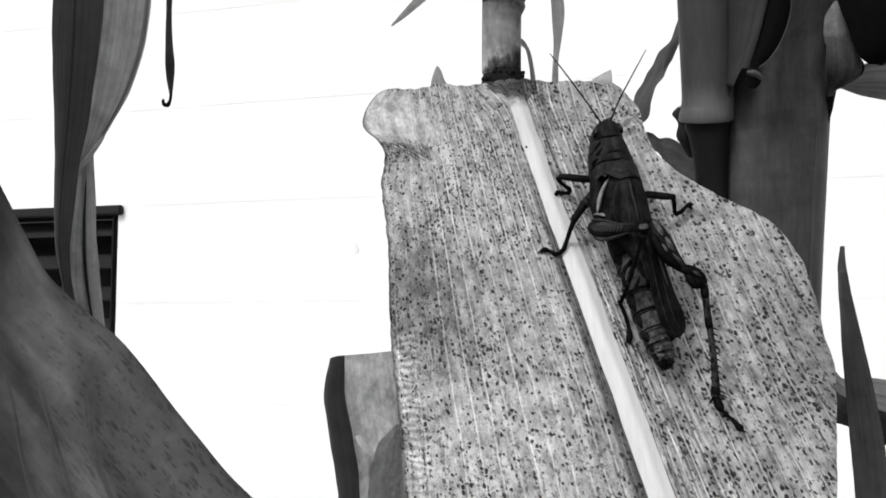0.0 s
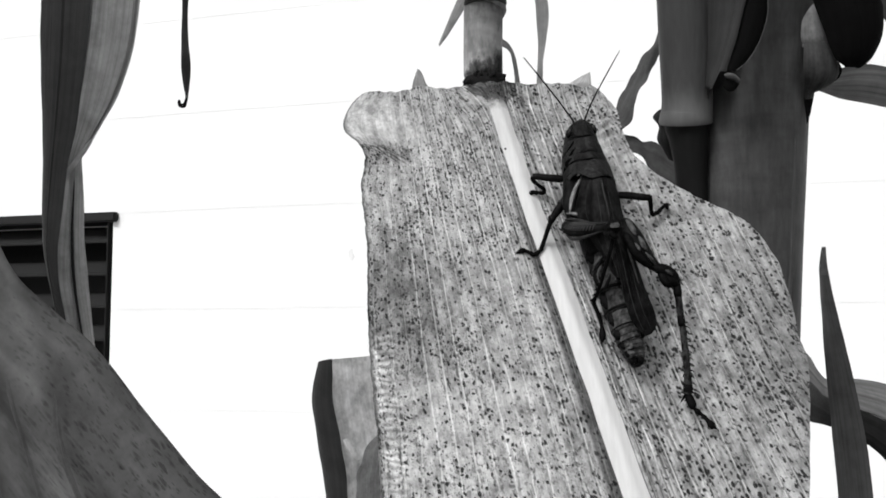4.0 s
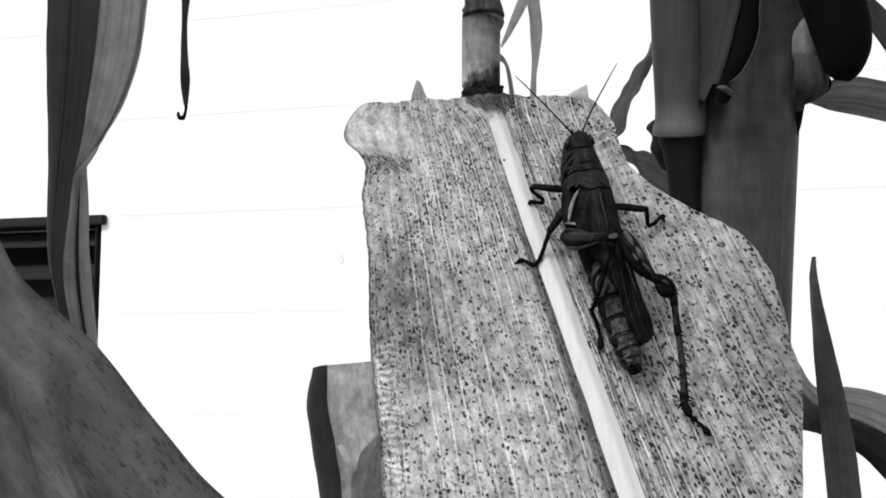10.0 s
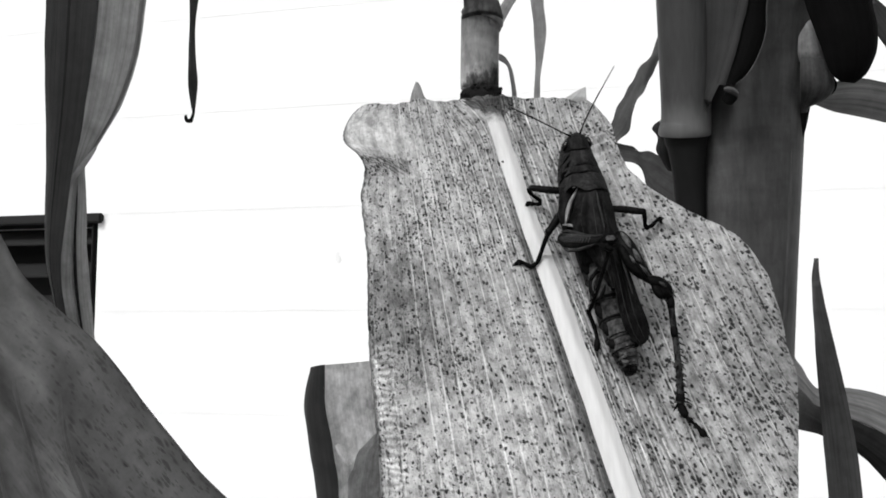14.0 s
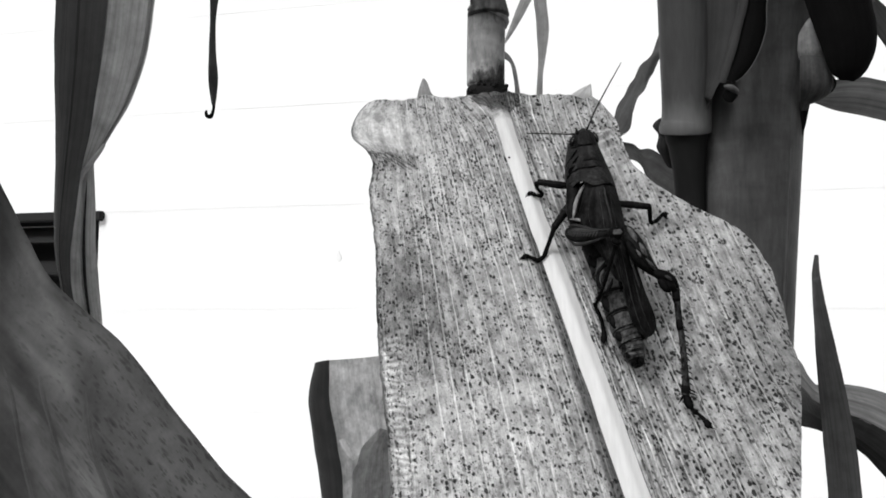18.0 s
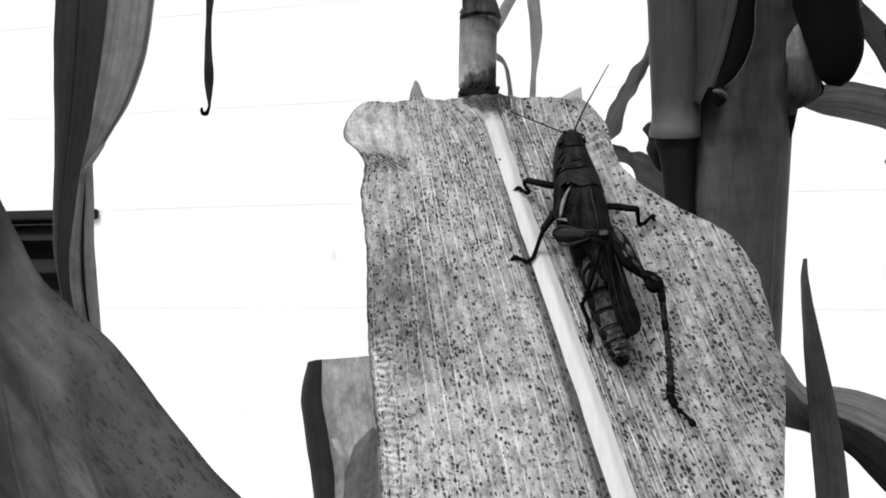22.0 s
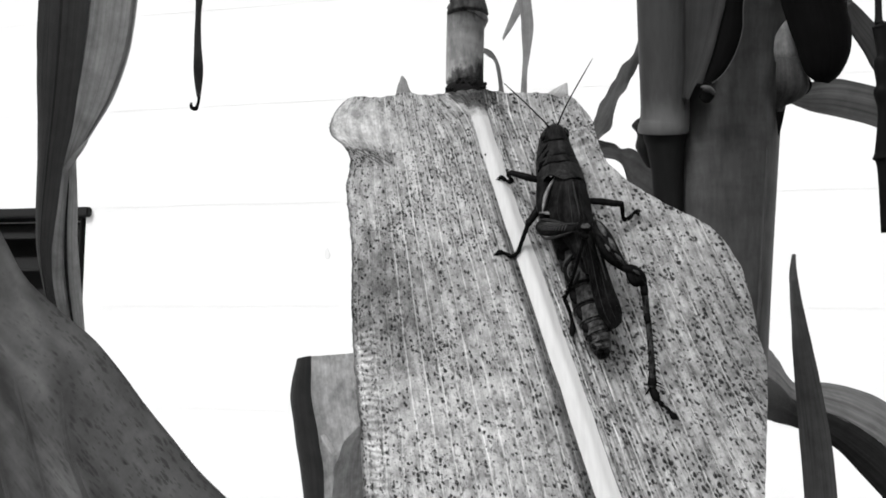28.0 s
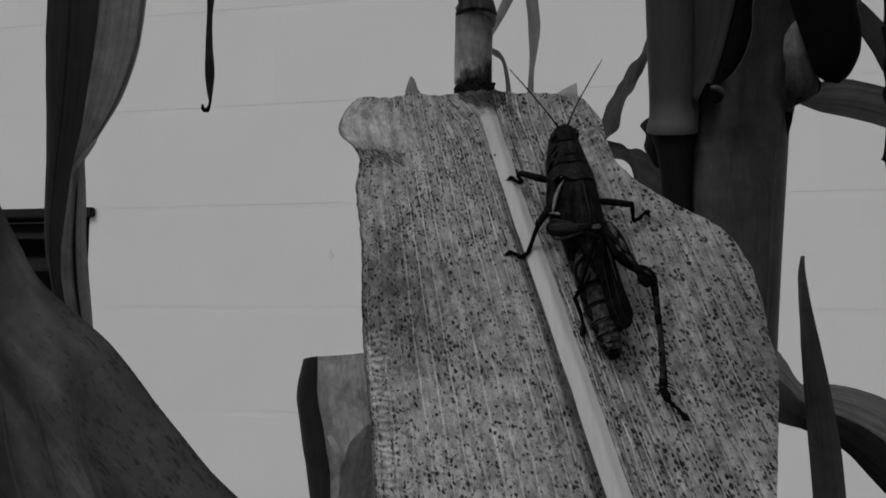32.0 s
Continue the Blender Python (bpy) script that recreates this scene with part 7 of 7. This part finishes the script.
    walk(hang, [(t, Matrix.Translation((x, y, z)) @ rest) for t, x, y, z in [(0, -0.0106, -0.0003, 0.0013), (1, -0.0136, -0.0005, 0.0027), (2, -0.0083, -0.0004, 0.0025), (3, -0.0065, -0.0003, 0.0028), (3.5, -0.0039, -0.0002, 0.002), (5.5, -0.0022, -0.0003, 0.0033), (6, -0.0023, -0.0003, 0.0034), (7, -0.001, -0.0002, 0.0024), (8, -0.0017, -0.0002, 0.002), (9, -0.0019, -0.0001, 0.0013), (10, -0.0026, -0.0001, 0.0009), (11, -0.0022, -0.0001, 0.0009), (12, -0.0018, -0.0001, 0.0008), (13, 0, 0, 0), (14, -0.0003, 0, 0.0001), (14.5, 0.0035, 0, -0.0002), (16.5, -0.0001, -0.0001, 0.0012), (17, 0.0015, 0, 0.0005), (18, 0.0032, 0, 0.0003), (19, 0, -0.0001, 0.0008), (20, 0.0034, 0, 0.0003), (21, 0.0065, 0, 0), (22, 0.0037, -0.0001, 0.001), (23, 0.002, -0.0001, 0.0011), (24, 0.0037, -0.0001, 0.0008), (25, 0.0036, -0.0001, 0.001), (25.5, 0.0043, -0.0001, 0.0004), (27.5, 0.0032, -0.0001, 0.0011), (28, 0.004, -0.0002, 0.0012), (29, 0.004, -0.0001, 0.0008), (30, 0.0041, -0.0002, 0.0015), (31, 0.0047, -0.0001, 0.001), (32, 0.005, -0.0001, 0.0009)]])
    rest = twist.matrix_basis.copy()
    walk(twist, [(t, Matrix.Translation((x, y, z)) @ rest) for t, x, y, z in [(0, -0.0017, 0, 0), (1, 0.0, 0, -0.0001), (2, 0.0034, 0.0001, -0.0006), (3, -0.0007, 0, -0.0001), (3.5, -0.002, -0.0001, 0.0001), (5.5, 0.0031, 0.0001, -0.0005), (6, 0.0012, 0.0001, -0.001), (7, -0.0, 0, -0.0002), (8, 0.0035, 0.0001, -0.001), (9, 0.0046, 0.0001, -0.0009), (10, 0.0009, 0, -0.0002), (11, 0.0001, 0, -0.0004), (12, 0.0013, 0, -0.0003), (13, 0.0, 0, 0), (14, 0.0008, 0, -0.0004), (14.5, 0.0013, 0, -0.0002), (16.5, 0.0007, 0, -0.0002), (17, 0.001, 0, -0.0005), (18, 0.0012, 0, -0.0005), (19, 0.0006, 0, -0.0002), (20, 0.0002, 0, -0.0003), (21, 0.0015, 0.0001, -0.0008), (22, 0.0026, 0, -0.0007), (23, 0.0006, 0, -0.0001), (24, -0.0004, 0, -0.0003), (25, 0.0017, 0.0001, -0.0009), (25.5, 0.0021, 0, -0.0008), (27.5, 0.001, 0, -0.0007), (28, 0.0014, 0.0001, -0.0009), (29, 0.0018, 0, -0.0006), (30, 0.0018, 0, -0.0006), (31, 0.0013, 0, -0.0005), (32, 0.0017, 0, -0.0007)]])
    rest = near.matrix_basis.copy()
    walk(near, [(t, Matrix.Translation((x, y, z)) @ rest) for t, x, y, z in [(0, 0.0013, 0.0001, -0.0015), (1, 0.0011, 0.0002, -0.0018), (2, 0.0014, 0.0002, -0.0018), (3, 0.0008, 0.0001, -0.0017), (3.5, 0, 0.0001, -0.0013), (5.5, 0.0016, 0.0002, -0.0026), (6, 0.0018, 0.0002, -0.0026), (7, 0.0008, 0.0001, -0.0016), (8, 0.0009, 0.0001, -0.0013), (9, 0.0002, 0.0001, -0.0008), (10, -0.0003, 0, -0.0002), (12, 0.0006, 0.0001, -0.001), (13, 0, 0, 0), (14, 0.0002, 0, -0.0002), (14.5, 0, 0, -0.0004), (16.5, 0.0016, 0.0001, -0.0012), (17, 0.002, 0.0001, -0.0011), (18, 0.0017, 0.0001, -0.0014), (19, 0.0021, 0.0001, -0.0015), (20, 0.0016, 0.0001, -0.0014), (21, 0.0016, 0.0002, -0.0021), (22, 0.0016, 0.0001, -0.0016), (23, 0.0012, 0.0001, -0.001), (24, 0.0014, 0.0001, -0.0016), (25, 0.0025, 0.0002, -0.0021), (25.5, 0.0017, 0.0001, -0.0019), (27.5, 0.0014, 0.0001, -0.002), (28, 0.0019, 0.0002, -0.0025), (30, 0.0016, 0.0002, -0.0028), (31, 0.0021, 0.0002, -0.0024), (32, 0.002, 0.0002, -0.0025)]])
    # the loose strip swings in the wind: where its tip hangs (x, z) and how far it leans over
    tip = Vector((0.0228, 0.2919, 1.3056))
    rest = loose.matrix_basis.copy()
    gusts = [(0, -0.0262, 1.308, 22), (0.5, -0.0233, 1.3038, 12), (1, -0.0157, 1.2977, 9), (1.5, -0.0059, 1.2937, 5), (2, 0.0099, 1.301, 2), (2.5, 0.0148, 1.304, 0), (3, 0.0032, 1.297, 2), (3.5, 0.0004, 1.2991, 1), (5.5, -0.0212, 1.307, 13), (6, -0.0134, 1.3035, 14), (6.5, -0.004, 1.2935, 8), (7, 0.0211, 1.3071, 2), (7.5, 0.023, 1.3036, 0), (8, 0.0246, 1.3034, 0), (9, 0.0221, 1.3034, 0), (10, 0.023, 1.3042, 0), (11, 0.019, 1.3076, 0), (12, 0.0206, 1.3067, 0), (13, 0.0062, 1.2943, 6), (14, 0.0144, 1.2997, 3), (14.5, 0.0149, 1.2984, 3), (16.5, 0.0076, 1.2934, 4), (17, 0.013, 1.2985, 2), (17.5, 0.0175, 1.3061, 0), (18, 0.0239, 1.3056, 0), (19, 0.0239, 1.3055, 0), (20, 0.0248, 1.3014, 0), (21, 0.0213, 1.3059, 0), (22, 0.0166, 1.3006, 2), (23, 0.0051, 1.2931, 6), (24, 0.0225, 1.3052, 0), (25, 0.0185, 1.3032, 0), (25.5, 0.0176, 1.3028, 0), (27.5, 0.027, 1.3054, 0), (28, 0.0291, 1.3064, 0), (30, 0.0253, 1.3035, 0), (31, 0.0237, 1.3031, 0), (32, 0.0206, 1.3057, 0)]
    walk(loose, [(t, Matrix.Translation((x, tip.y, z)) @ pose(0, 0, 0, 0, a, 0) @ Matrix.Translation(-tip) @ rest) for t, x, z, a in gusts])


motions()
